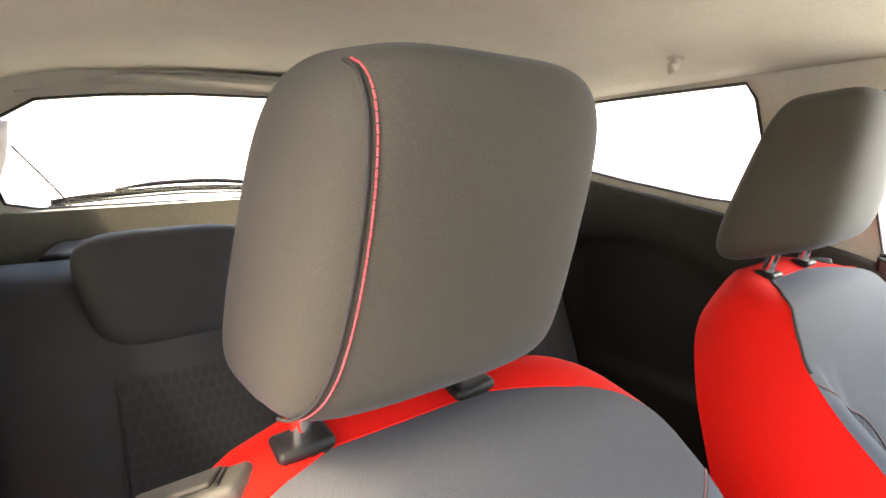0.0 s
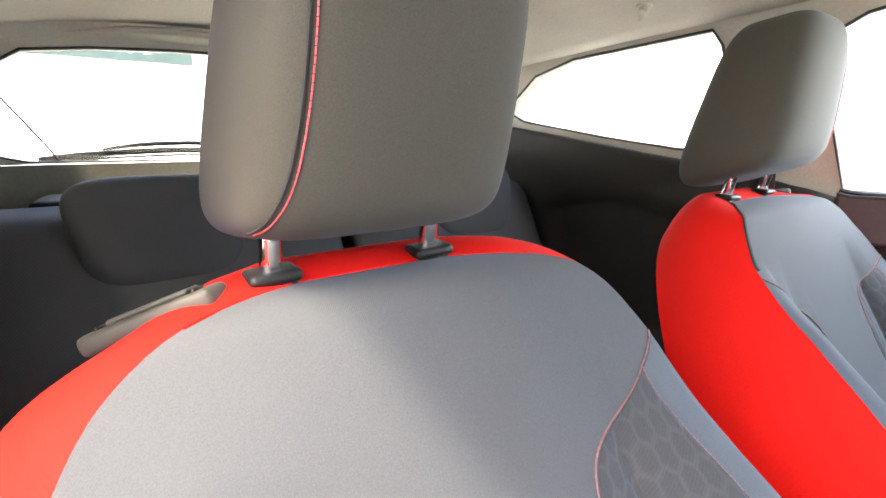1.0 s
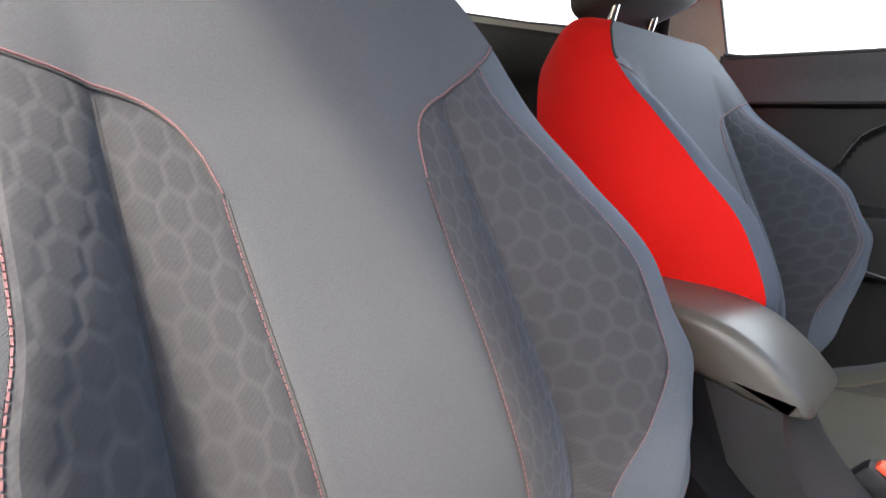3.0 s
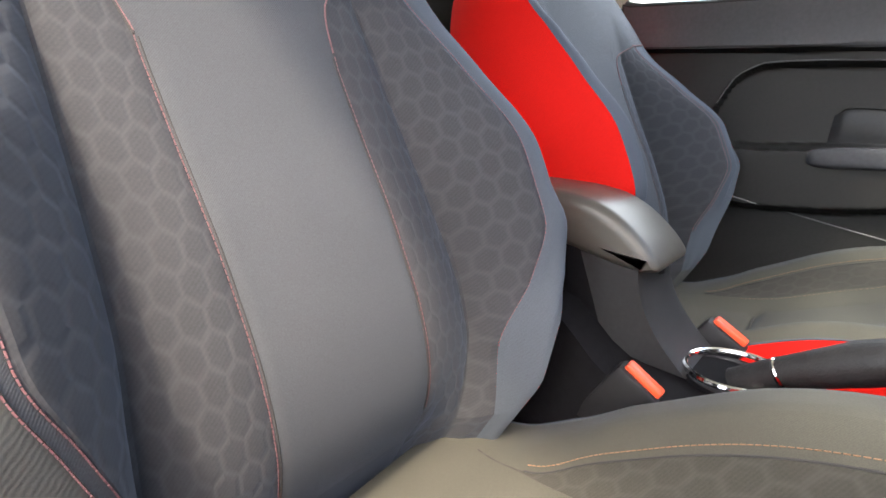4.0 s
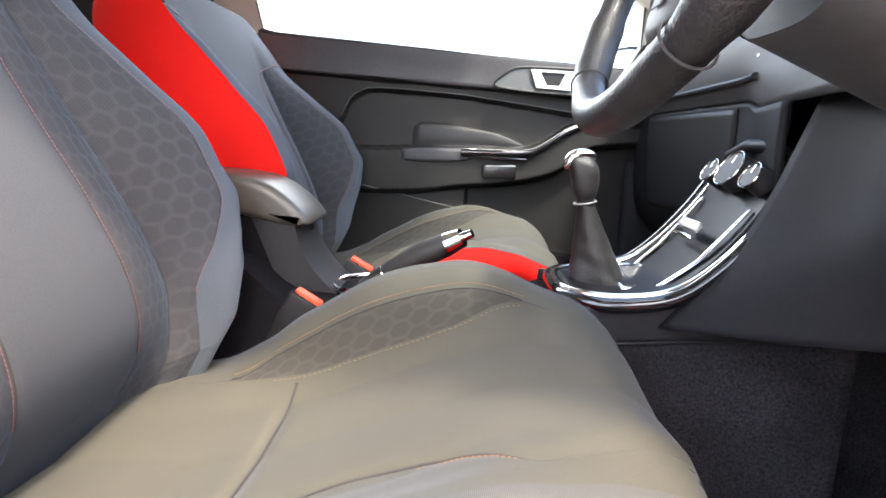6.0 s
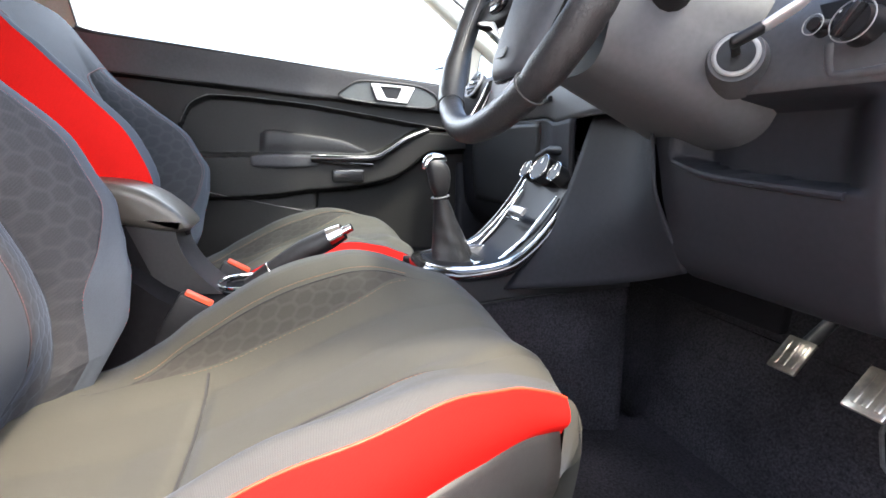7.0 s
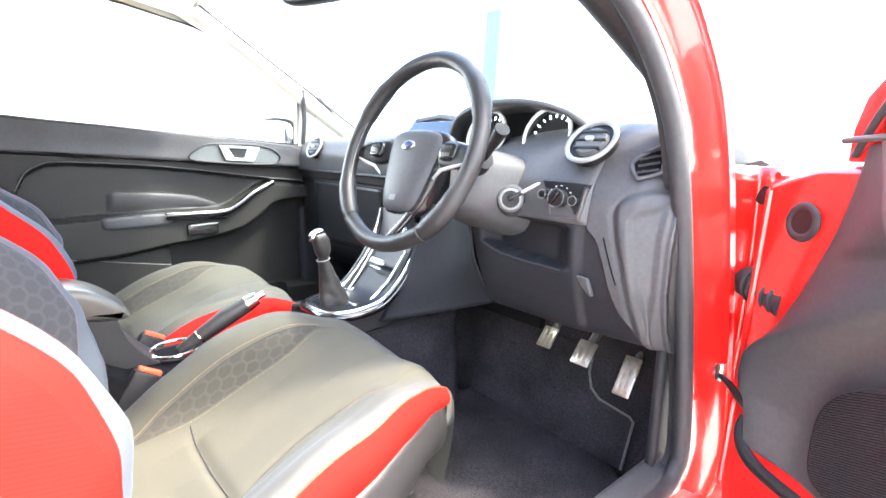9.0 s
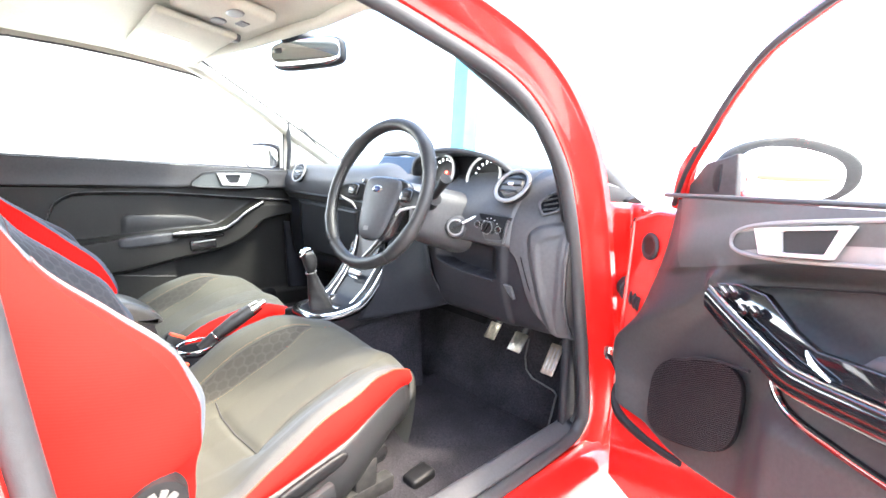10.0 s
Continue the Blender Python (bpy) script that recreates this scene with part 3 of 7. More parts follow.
def front_seat(at):
    seat = thing("front_seat", "grey cloth sports seat with honeycomb panels and red sides", "car seat", at, "front seats")
    # backrest
    part("shoulder_panel", back_zone(-1, 1, Q_SEAM, 1, 56, 24), CLOTH, seat, "smooth grey cloth")
    part("centre_panel", back_zone(-0.36, 0.36, 0, Q_SEAM, 24, 40), CLOTH, seat, "smooth grey cloth")
    for sgn in (-1, 1):
        part("honeycomb_panel", back_zone(*sorted((sgn * 0.36, sgn * 0.84)), 0.0, Q_SEAM, 40, 56), HONEY, seat, "dark cloth embossed with honeycomb cells", sharp=0.28)
        for q0, q1, cloth in ((0.0, 0.40, BOLSTER if sgn > 0 > LENS_SIDE[0] else EDGE), (0.40, Q_SEAM, RIB if sgn > 0 > LENS_SIDE[0] else EDGE)):
            edge = (lambda q: 0.936) if sgn > 0 > LENS_SIDE[0] else (lambda q: 1.0)
            part("bolster_edge", patch(14, 30, lambda u, v: back_point(sgn * (0.84 + (edge(q0 + (q1 - q0) * v) - 0.84) * u), q0 + (q1 - q0) * v),
                                       lambda u, v: back_xs(sgn * (0.84 + (edge(q0 + (q1 - q0) * v) - 0.84) * u), q0 + (q1 - q0) * v)[:2]),
                 cloth, seat, {EDGE: "blue grey edge cloth", RIB: "pale ribbed edge cloth", BOLSTER: "woven grey edge cloth"}[cloth])
    if LENS_SIDE[0] < 0:
        part("rim_strip", patch(6, 50, lambda u, v: back_point(0.936 + (red_from(Q_SEAM * v) - 0.936) * u, Q_SEAM * v),
                                lambda u, v: back_xs(0.936 + (red_from(Q_SEAM * v) - 0.936) * u, Q_SEAM * v)[:2]), EDGE, seat, "blue grey edge cloth")
        part("red_edge", patch(6, 50, lambda u, v: back_point(red_from(Q_SEAM * v) + (1 - red_from(Q_SEAM * v)) * u, Q_SEAM * v),
                               lambda u, v: back_xs(red_from(Q_SEAM * v) + (1 - red_from(Q_SEAM * v)) * u, Q_SEAM * v)[:2]), RED_CLOTH, seat, "bright red cloth edge")

    def gusset(u, v):
        p, q = back_rim(u)
        b = back_point(p, q)
        x, s, w = back_xs(p, q)
        d = back_depth(p, s)
        full = min(1, max(0, (s - 0.40) / 0.15)) - 0.9 * min(1, max(0, (s - 0.575) / 0.035))
        bulge = (0.020 + 0.014 * full if x > 0 else 0.016 - 0.006 * full) * math.sin(math.pi * min(1, v * 0.95)) ** 0.9
        k = min(1.0, max(0.0, (s - 0.50) / 0.12))
        out = Vector((bulge * (1 if x > 0 else -1) * (1 - 0.8 * k * max(0, 1 - abs(x) / 0.16)), 0, 0)) + B_UP * ((0.025 - 0.016 * math.exp(-((x - 0.155) / 0.045) ** 2)) * k * math.sin(math.pi * v))
        return b + out + B_OUT * ((-0.135 - d) * v)
    part("side_gusset", patch(150, 16, gusset, lambda u, v: (u * 1.6, v * 0.13)), RED_CLOTH, seat, "bright red cloth side and top")
    if LENS_SIDE[0] > 0:
        part("seam_cord", tube([back_point(-0.985, 0.66 + 0.34 * i / 24, 0.0010) for i in range(25)], 0.0022, 6), BLACK_SEAM, seat, "black rolled seam")
    part("piping", tube([back_point(*back_rim(i / 150), 0.0003) for i in range(57, 94)], 0.0012, 6), RED_CLOTH, seat, "red piping")

    def shell(u, v):
        p, q = -1 + 2 * u, v
        x, s, w = back_xs(p, q)
        return B_ROOT + lean(s) + Vector((x, 0, 0)) + B_UP * s + B_OUT * (-0.135 - 0.012 * (1 - abs(p) ** 3) * math.sin(math.pi * min(1, q)))
    part("back_shell", patch(30, 30, shell, lambda u, v: (u * 0.5, v * 0.6)), REAR_CLOTH, seat, "charcoal cloth rear of the backrest")
    for sgn in (-1, 1):
        part("stitching", stitches([back_point(sgn * 0.362, q / 60 * Q_SEAM, 0.0008) for q in range(6, 61)], 0.0040, 0.0010, 0.0005), ROSE_THREAD, seat, "faded rose thread")
        part("seam_cord", tube([back_point(sgn * 0.352, q / 60 * Q_SEAM, 0.0002) for q in range(6, 61)], 0.0007, 6), BLACK_SEAM, seat)
        part("fold", tube([back_point(sgn * 0.557, q / 60 * Q_SEAM, -0.0004) for q in range(9, 60)], 0.0010, 6), BLACK_SEAM, seat, "dark fold")
        for k in ((0.838, 0.854) if sgn > 0 else (0.838,)):
            part("stitching", stitches([back_point(sgn * k, q / 60 * Q_SEAM, 0.0010) for q in range(10, 61)], 0.0032, 0.0010, 0.0006 if sgn > 0 else 0.0005), ROSE_THREAD, seat, "rose red thread")
        if sgn > 0:
            part("seam_band", patch(2, 60, lambda u, v: back_point(0.841 + 0.011 * u, Q_SEAM * (0.16 + 0.835 * v), 0.0004), lambda u, v: (u * 0.006, v * 0.4)), CLOTH, seat)
        cord = [back_point(sgn * (0.36 + 0.64 * i / 40), Q_SEAM, 0.0006) for i in range(41)]
        part("piping", tube(cord, 0.0009, 6), ROSE_THREAD, seat, "rose seam")
        part("seam_cord", tube([p - B_UP * 0.0022 for p in cord], 0.0010, 6), BLACK_SEAM, seat)
    for p0, p1, cloth in ((-1.0, -0.84, EDGE), (-0.84, -0.36, HONEY), (-0.36, 0.36, CLOTH), (0.36, 0.84, HONEY), (0.84, 1.0, BOLSTER)):
        part("back_foot", patch(16, 5, lambda u, v: back_point(p0 + (p1 - p0) * u, 0) - B_UP * (0.050 * v) - B_OUT * (0.055 * v), lambda u, v: (back_xs(p0 + (p1 - p0) * u, 0)[0], -0.07 * v)), cloth, seat)
    # cushion
    part("cross_seam", tube([cushion_point(-0.56 + 0.98 * i / 30, 0.352) + Vector((0, 0, 0.0008)) for i in range(31)], 0.0020, 6), BLACK_SEAM, seat, "dark cross seam")
    part("seat_pad", cushion_zone(-0.42, 0.42, 0, 1, 32, 170), SEAT_CLOTH, seat, "smooth grey cloth tinted for warm sunlight")
    for sgn in (-1, 1):
        part("seat_side_pad", cushion_zone(*sorted((sgn * 0.42, sgn * 0.60)), 0, 1, 8, 170), SEAT_CLOTH, seat)
        part("seat_honeycomb", cushion_zone(*sorted((sgn * 0.60, sgn * 0.80)), 0.10, 0.83, 14, 50, True), SEAT_HONEY if sgn == LENS_SIDE[0] else SEAT_CLOTH, seat, "dark cloth embossed with honeycomb cells" if sgn == LENS_SIDE[0] else "")
        for q0, q1 in ((0.0, 0.10), (0.83, 1.0)):
            part("seat_side_end", cushion_zone(*sorted((sgn * 0.60, sgn * 0.80)), q0, q1, 4, 10), SEAT_CLOTH, seat)
        part("seat_edge", cushion_zone(*sorted((sgn * 0.88, sgn * 1.0)), 0, 1, 8, 50), BAND if sgn > 0 > LENS_SIDE[0] else SEAT_CLOTH, seat, "pale ribbed edge cloth" if sgn > 0 > LENS_SIDE[0] else "")
        part("seat_side_end", cushion_zone(*sorted((sgn * 0.80, sgn * 0.88)), 0, 1, 4, 50), SEAT_CLOTH, seat)
        if sgn != LENS_SIDE[0]:
            part("side_seam", tube([cushion_point(sgn * 0.42, 0.36 + 0.43 * i / 40) + Vector((0, 0, 0.0004)) for i in range(41)], 0.0017, 6), BLACK_SEAM, seat, "dark seam")
            part("stitching", stitches([cushion_point(sgn * 0.432, 0.62 + 0.17 * i / 20) + Vector((0, 0, 0.0008)) for i in range(21)], 0.0035, 0.0015, 0.0004), TAN_THREAD, seat, "tan thread")
        else:
            part("side_seam", tube([cushion_point(sgn * 0.80, 0.20 + 0.575 * i / 40) + Vector((0, 0, 0.0004)) for i in range(41)], 0.0010, 6), BLACK_SEAM, seat, "dark seam")
            part("stitching", stitches([cushion_point(sgn * 0.815, 0.20 + 0.575 * i / 40) + Vector((0, 0, 0.0010)) for i in range(41)], 0.0040, 0.0012, 0.0005), TAN_THREAD, seat, "tan thread")
            part("stitching", stitches([cushion_point(sgn * 0.585, 0.30 + 0.47 * i / 40) + Vector((0, 0, 0.0006)) for i in range(41)], 0.0035, 0.0035, 0.0003), TAN_THREAD, seat, "tan thread")

        def side(u, v):
            u = u * 0.945
            b = cushion_point(sgn, u)
            low = curve([(0, 0.405), (0.3, 0.436), (0.85, 0.510), (0.945, 0.507), (1.0, 0.506)], u)
            return b + Vector((sgn * 0.012 * math.sin(math.pi * min(1, v * 1.1)), 0, (low - b.z) * v))
        part("seat_side", patch(50, 8, side, lambda u, v: (u * 0.6, v * 0.1)), SEAT_CLOTH if sgn == LENS_SIDE[0] > 0 else RED_CLOTH, seat, "" if sgn == LENS_SIDE[0] > 0 else "bright red cloth side")
        # Outer driver's piping is coloured as the sun's highlight.
        part("seat_piping", tube([cushion_point(sgn, 0.945 * i / 50) for i in range(51)], 0.0013, 6), SUNLIT_CORD if sgn > 0 > LENS_SIDE[0] else EDGE, seat, "piping coloured as a sun highlight" if sgn > 0 > LENS_SIDE[0] else "")

        def corner(u, v):
            b = cushion_point(sgn, 0.945 + 0.055 * u)
            return b + Vector((sgn * 0.004 * math.sin(math.pi * v) - sgn * 0.02 * v * u, 0, (0.44 - b.z) * v))
        part("front_corner", patch(8, 8, corner, lambda u, v: (u * 0.04, v * 0.1)), SEAT_CLOTH, seat)

    def front(u, v):
        b = cushion_point(-1 + 2 * u, 1)
        return b + Vector((0, -0.02 * v * v, -0.14 * v))
    part("seat_front", patch(30, 6, front, lambda u, v: (u * 0.4, v * 0.14)), SEAT_CLOTH, seat)
    # plastic foot
    for sgn in (-1, 1):
        def valance(u, v):
            y = -0.20 + 0.74 * u
            top = curve([(-0.20, 0.50), (-0.06, 0.415), (0.132, 0.446), (0.484, 0.526), (0.54, 0.512)], y)
            low = curve([(-0.20, 0.34), (0.15, 0.31), (0.50, 0.40)], y)
            w = cushion_half(max(0, y)) + 0.002
            return lean(0.1) + Vector((sgn * (w + 0.020 * math.sin(math.pi * v) - 0.02 * v), y, top + (low - top) * v))
        part("side_valance", patch(30, 10, valance), TRIM, seat, "dark grey plastic side cover", thick=0.006)
    part("seat_pan", rbox((0.36, 0.50, 0.05), (0, 0.20, 0.385), 0.02), BLACK, seat)
    for sgn in (-1, 1):
        part("runner", rbox((0.035, 0.60, 0.04), (sgn * 0.17, 0.16, 0.305), 0.006), STEEL, seat, "dark steel seat runner")
        part("runner_leg", rbox((0.03, 0.06, 0.09), (sgn * 0.17, 0.38, 0.345), 0.006), STEEL, seat)
        part("runner_leg", rbox((0.03, 0.06, 0.09), (sgn * 0.17, 0.02, 0.345), 0.006), STEEL, seat)
    dial = part("recline_dial", ring_disc(0.048, 0.022, (0.262, -0.062, 0.548), (1, 0, 0), 40, 0.006), BLACK, seat, "round black recline wheel")
    for k in range(5):
        a = k * 1.2566
        part("dial_spoke", rbox((0.006, 0.062, 0.012), (0.275, -0.062, 0.548), 0.003, (math.degrees(a), 0, 0)), TRIM_MID, dial)
    rec = superbox(0.008, 0.085, 0.015, 3.0, 32, 14)
    rec.transform(Matrix.Translation((0.226, 0.215, 0.445)) @ pose(0, 0, 0, 15, 0, 0))
    part("lever_recess", rec, BLACK, seat, "dark recess for the lever")
    part("runner_cover", rbox((0.050, 0.075, 0.030), (0.200, 0.530, 0.296), 0.010, (8, 0, 0), 3), BLACK, seat, "black runner end cover")
    part("height_lever", rbox((0.020, 0.15, 0.036), (0.262, 0.17, 0.415), 0.008, (14, 0, 0)), TRIM, seat, "dark plastic height lever")
    h_in, h_out = Vector((0.114, -0.279, 1.042)), Vector((0.190, -0.332, 1.008))
    h_d = (h_out - h_in).normalized()
    h_w = Vector((0.605, 0.796, 0.05)).normalized()
    h_n = h_d.cross(h_w).normalized()
    h_n = h_n if h_n.z > 0 else -h_n
    h_w = h_n.cross(h_d)
    h_m = Matrix.Translation((h_in + h_out) / 2 + h_n * 0.005 + Vector((0, -0.012, -0.0085))) @ Matrix((h_d, h_w, h_n)).transposed().to_4x4()
    hd = part("release_handle", rbox((0.092, 0.030, 0.014), (0, 0, 0), 0.005, seg=3, m=h_m), GREY_HANDLE, seat, "grey plastic tilt handle")
    part("handle_lip", rbox((0.056, 0.019, 0.004), (-0.002, -0.001, 0.0085), 0.002, seg=3, m=h_m), GREY_HANDLE, hd)
    for e in (-0.033, 0.034):
        part("handle_groove", rbox((0.0022, 0.020, 0.003), (e, 0.0, 0.0075), 0.0005, (0, 0, 12), m=h_m), BLACK, hd)
    # headrest
    head = part("headrest", superbox(0.103, 0.071, 0.109, 5.2, 96, 64, headrest_shape), SEAT_CLOTH, seat, "plump grey cloth headrest")
    head.location = (0.001, -0.288, 1.167)
    head.rotation_euler = (radians(-6), 0, 0)
    for sgn in (-1, 1):
        pts = []
        for i in range(70):
            z = 0.1082 * math.cos(i / 69 * math.pi)
            x = 0.0885 - 0.010 * (1 - (z / 0.109) ** 2)
            k = 1 - (x / 0.103) ** 5.2 - abs(z / 0.109) ** 5.2
            if k > 0.002:
                y = 0.071 * k ** (1 / 5.2)
                n = Vector((sgn * (x / 0.103) ** 4.2 / 0.103, (y / 0.071) ** 4.2 / 0.071, math.copysign(abs(z / 0.109) ** 4.2 / 0.109, z))).normalized()
                pts.append((Vector((sgn * x, y, z)), n))
        if sgn < 0:
            continue
        part("head_seam", tube([headrest_shape(p + Vector((sgn * 0.0030, 0, 0))) + n * 0.0002 for p, n in pts], 0.0011, 6), BLACK_SEAM, head, "black seam")
        part("head_stitching", stitches([headrest_shape(p - Vector((sgn * 0.0015, 0, 0))) + n * 0.0014 for p, n in pts], 0.0038, 0.0008, 0.0005), RED_THREAD, head, "red thread")
    for sgn in (-1, 1):
        x = sgn * 0.068 + 0.012
        part("headrest_post", tube([(x, -0.314, 1.034), (x, -0.294, 1.12)], 0.0080, 16), CHROME, seat, "polished steel post")
        part("post_collar", merge(rbox((0.038, 0.028, 0.010), (x, -0.310, 1.039), 0.0048, (-4, 3, 0), 4), rbox((0.032, 0.022, 0.022), (x, -0.311, 1.028), 0.004, (-10, 0, 0))), BLACK, seat, "black plastic collar")
    return seat


LEAN_IN[0] = -0.030
driver_seat = front_seat((0.337, 0, 0))
LENS_SIDE[0], LENS_RISE[0] = 1, 0.74
LEAN_IN[0], OUTER[0], RIM[0] = 0.012, 1.32, 0.95
HEM_SHARE[:], WIDE[0], ROLL[0] = (0.2, 0.7), 0.0, 0.032
passenger_seat = front_seat((-0.354, -0.003, 0.004))
passenger_seat.scale = (-1, 1, 1)
for o in passenger_seat.children:
    if o.name.startswith("headrest") and "post" not in o.name:
        o.scale, o.location.z, o.location.x, o.rotation_euler.x = (1.14, 1.0, 1.04), o.location.z + 0.017, o.location.x + 0.020, radians(6)

# ---- the body shell ----
def side_x(y, z):
    x = 0.715 - max(0.0, z - 1.03) * 0.36
    return x - 0.03 * max(0.0, (-0.5 - y) / 0.9) ** 1.6 - 0.10 * max(0.0, y - 0.55) ** 1.5


def belt(y):
    return 1.024 - 0.028 * y if y > -0.25 else 1.031 - 0.20 * (y + 0.25) + 0.022 * min(1.0, (-0.25 - y) / 0.2)


def side_r(y, z):
    return side_x(y, z) + 0.10 * min(1.0, max(0.0, (-0.55 - y) / 0.7))


DOOR_WINDOW = [(-0.27, 1.028), (-0.305, 1.27), (-0.295, 1.315), (-0.24, 1.340), (-0.10, 1.358), (0.04, 1.358), (0.22, 1.350), (0.40, 1.332), (0.58, 1.290), (0.72, 1.240), (0.755, 1.215), (0.79, 1.008), (0.38, 1.016), (0.10, 1.020)]
FRONT_LIGHT = [(0.84, 1.19), (0.835, 1.012), (1.06, 1.012)]
QUARTER = [(-0.455, 1.108), (-0.478, 1.33), (-0.495, 1.362), (-0.85, 1.360), (-0.99, 1.335), (-1.095, 1.275), (-1.115, 1.238), (-1.075, 1.214), (-0.80, 1.155), (-0.60, 1.119)]


def wall_upper(sgn, holes):
    outline = [(1.12, 0.99), (0.745, 0.970), (0.38, 0.985), (0.10, 0.990), (-0.25, 0.998), (-0.60, 1.075), (-1.0, 1.16), (-1.40, 1.15), (-1.36, 1.30), (-1.25, 1.40), (-0.9, 1.41), (-0.3, 1.415), (0.10, 1.41), (0.42, 1.375), (0.66, 1.305), (0.90, 1.20)]
    return plate(outline, holes, lambda y, z: Vector((sgn * side_x(y, z), y, z)), 0.03, (sgn, 0, 0))


part_left = part("wall_left", wall_upper(-1, [DOOR_WINDOW, FRONT_LIGHT, QUARTER]), LINING)
tagged(part_left, "pale grey pillar and roof side lining", "pillar trim", kind="structure")


def window_seal(loop, sgn, r=0.0035):
    return tube([(sgn * ((side_r if sgn > 0 else side_x)(y, z) - 0.004), y, z) for y, z in loop], r, 8, closed=True)


for name, loop in (("window_1", DOOR_WINDOW), ("window_2", FRONT_LIGHT), ("window_3", QUARTER)):
    w = part(name, plate(loop, (), lambda y, z: Vector((-side_x(y, z) - 0.016, y, z)), 0), GLASS)
    w.visible_shadow = False
    tagged(w, "clear side window glass of the far side", "window", kind="structure")
    part("window_seal", window_seal(loop, -1), RUBBER, w, "black rubber seal")
# rear quarter of the driver's side
QUARTER_WALL = [(-0.25, 1.026), (-0.60, 1.090), (-1.0, 1.17), (-1.40, 1.16), (-1.36, 1.30), (-1.25, 1.40), (-0.9, 1.41), (-0.3, 1.415), (-0.23, 1.38)]
wr = part("wall_right", plate(QUARTER_WALL, [QUARTER], lambda y, z: Vector((side_r(y, z), y, z)), 0.03, (1, 0, 0)), LINING)
tagged(wr, "pale grey rear pillar lining", "pillar trim", kind="structure")
w = part("window_4", plate(QUARTER, (), lambda y, z: Vector((side_r(y, z) + 0.016, y, z)), 0), clear_glass("privacy glass", (0.06, 0.065, 0.065)))
tagged(w, "dark privacy glass rear side window", "window", kind="structure")
part("window_seal", window_seal(QUARTER, 1), RUBBER, w)


def lower_panel(sgn, y0, y1):
    def f(u, v):
        y = y0 + (y1 - y0) * u
        z = belt(y) + (0.012 if sgn > 0 else -0.026) + (0.25 - belt(y)) * v
        bulge = 0.035 * math.exp(-((v - 0.10) / 0.12) ** 2)
        under = curve([(-1.05, 0.94), (-0.90, 0.992), (-0.80, 1.006), (-0.70, 0.995), (-0.58, 0.95), (-0.48, 0.86), (-0.42, 0.72)], y) - z
        bulge -= 0.022 * step(under, 0.03) * step(y + 1.0, 0.08) * step(-0.42 - y, 0.06) * step(z - 0.60, 0.06)
        return Vector((sgn * ((side_r if sgn > 0 else side_x)(y, z) - bulge + 0.02 * v), y, z))
    return patch(60, 56, f)


for sgn, nm in ((-1, "rear_panel_left"), (1, "rear_panel_right")):
    p = part(nm, lower_panel(sgn, -0.262 if sgn < 0 else -0.36, -1.50), REAR_TRIM, thick=0.02)
    tagged(p, "dark plastic rear side panel below the window", "side panel", kind="structure")


# roof lining
def roof(u, v):
    y = 0.425 - 1.685 * u
    x = -1 + 2 * v
    w = (side_r if x > 0 else side_x)(y, 1.405) - 0.005
    z = curve([(-1.26, 1.378), (-0.9, 1.398), (-0.3, 1.405), (0.1, 1.400), (0.36, 1.378), (0.425, 1.368)], y)
    return Vector((x * w, y, z + 0.040 * (1 - x * x) - 0.030 * abs(x) ** 6))


ceiling = part("ceiling", patch(30, 30, roof), LINING, thick=0.02, away=(0, 0, 1))
tagged(ceiling, "pale grey cloth roof lining", "roof lining", kind="structure")

# floor and sills
floor = part("floor", merge(rbox((1.44, 2.6, 0.04), (0, -0.15, 0.255), 0.01)), CARPET)
tagged(floor, "black carpeted car floor", "floor", kind="structure")
bulk = part("bulkhead", patch(20, 10, lambda u, v: Vector((-0.72 + 1.44 * u, 0.98 + 0.22 * v, 0.275 + 0.62 * v))), CARPET, thick=0.02)
tagged(bulk, "black carpeted front bulkhead", "bulkhead", kind="structure")
for sgn in (-1, 1):
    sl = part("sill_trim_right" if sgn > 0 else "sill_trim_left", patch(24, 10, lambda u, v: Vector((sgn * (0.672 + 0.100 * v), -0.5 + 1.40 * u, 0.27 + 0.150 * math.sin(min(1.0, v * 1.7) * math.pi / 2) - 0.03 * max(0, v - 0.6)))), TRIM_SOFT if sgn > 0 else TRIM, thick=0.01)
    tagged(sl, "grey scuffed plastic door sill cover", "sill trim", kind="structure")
    kick = part("kick_panel_right" if sgn > 0 else "kick_panel_left", patch(12, 12, lambda u, v: Vector((sgn * (0.700 + 0.045 * u), 1.15 - 0.30 * u - 0.04 * v, 0.27 + 0.50 * v))), TRIM_LOW, thick=0.015)
    tagged(kick, "dark plastic footwell side panel", "kick panel", kind="structure")

# driver's door opening: seal and painted frame
OPENING = smooth_path([(0.575, -0.10, 1.385), (0.60, 0.12, 1.365), (0.645, 0.40, 1.300), (0.695, 0.60, 1.222), (0.728, 0.715, 1.10), (0.750, 0.765, 0.96), (0.768, 0.835, 0.68), (0.775, 0.880, 0.47), (0.775, 0.865, 0.415), (0.775, 0.80, 0.393), (0.775, 0.50, 0.385), (0.775, 0.10, 0.385), (0.775, -0.07, 0.40), (0.775, -0.165, 0.50), (0.775, -0.205, 0.75), (0.765, -0.235, 1.0), (0.65, -0.27, 1.30), (0.60, -0.22, 1.37)], 8, True)
seal = part("door_seal", tube(OPENING, 0.016, 12, closed=True), RUBBER)
tagged(seal, "black rubber seal round the door opening", "door seal", kind="structure")
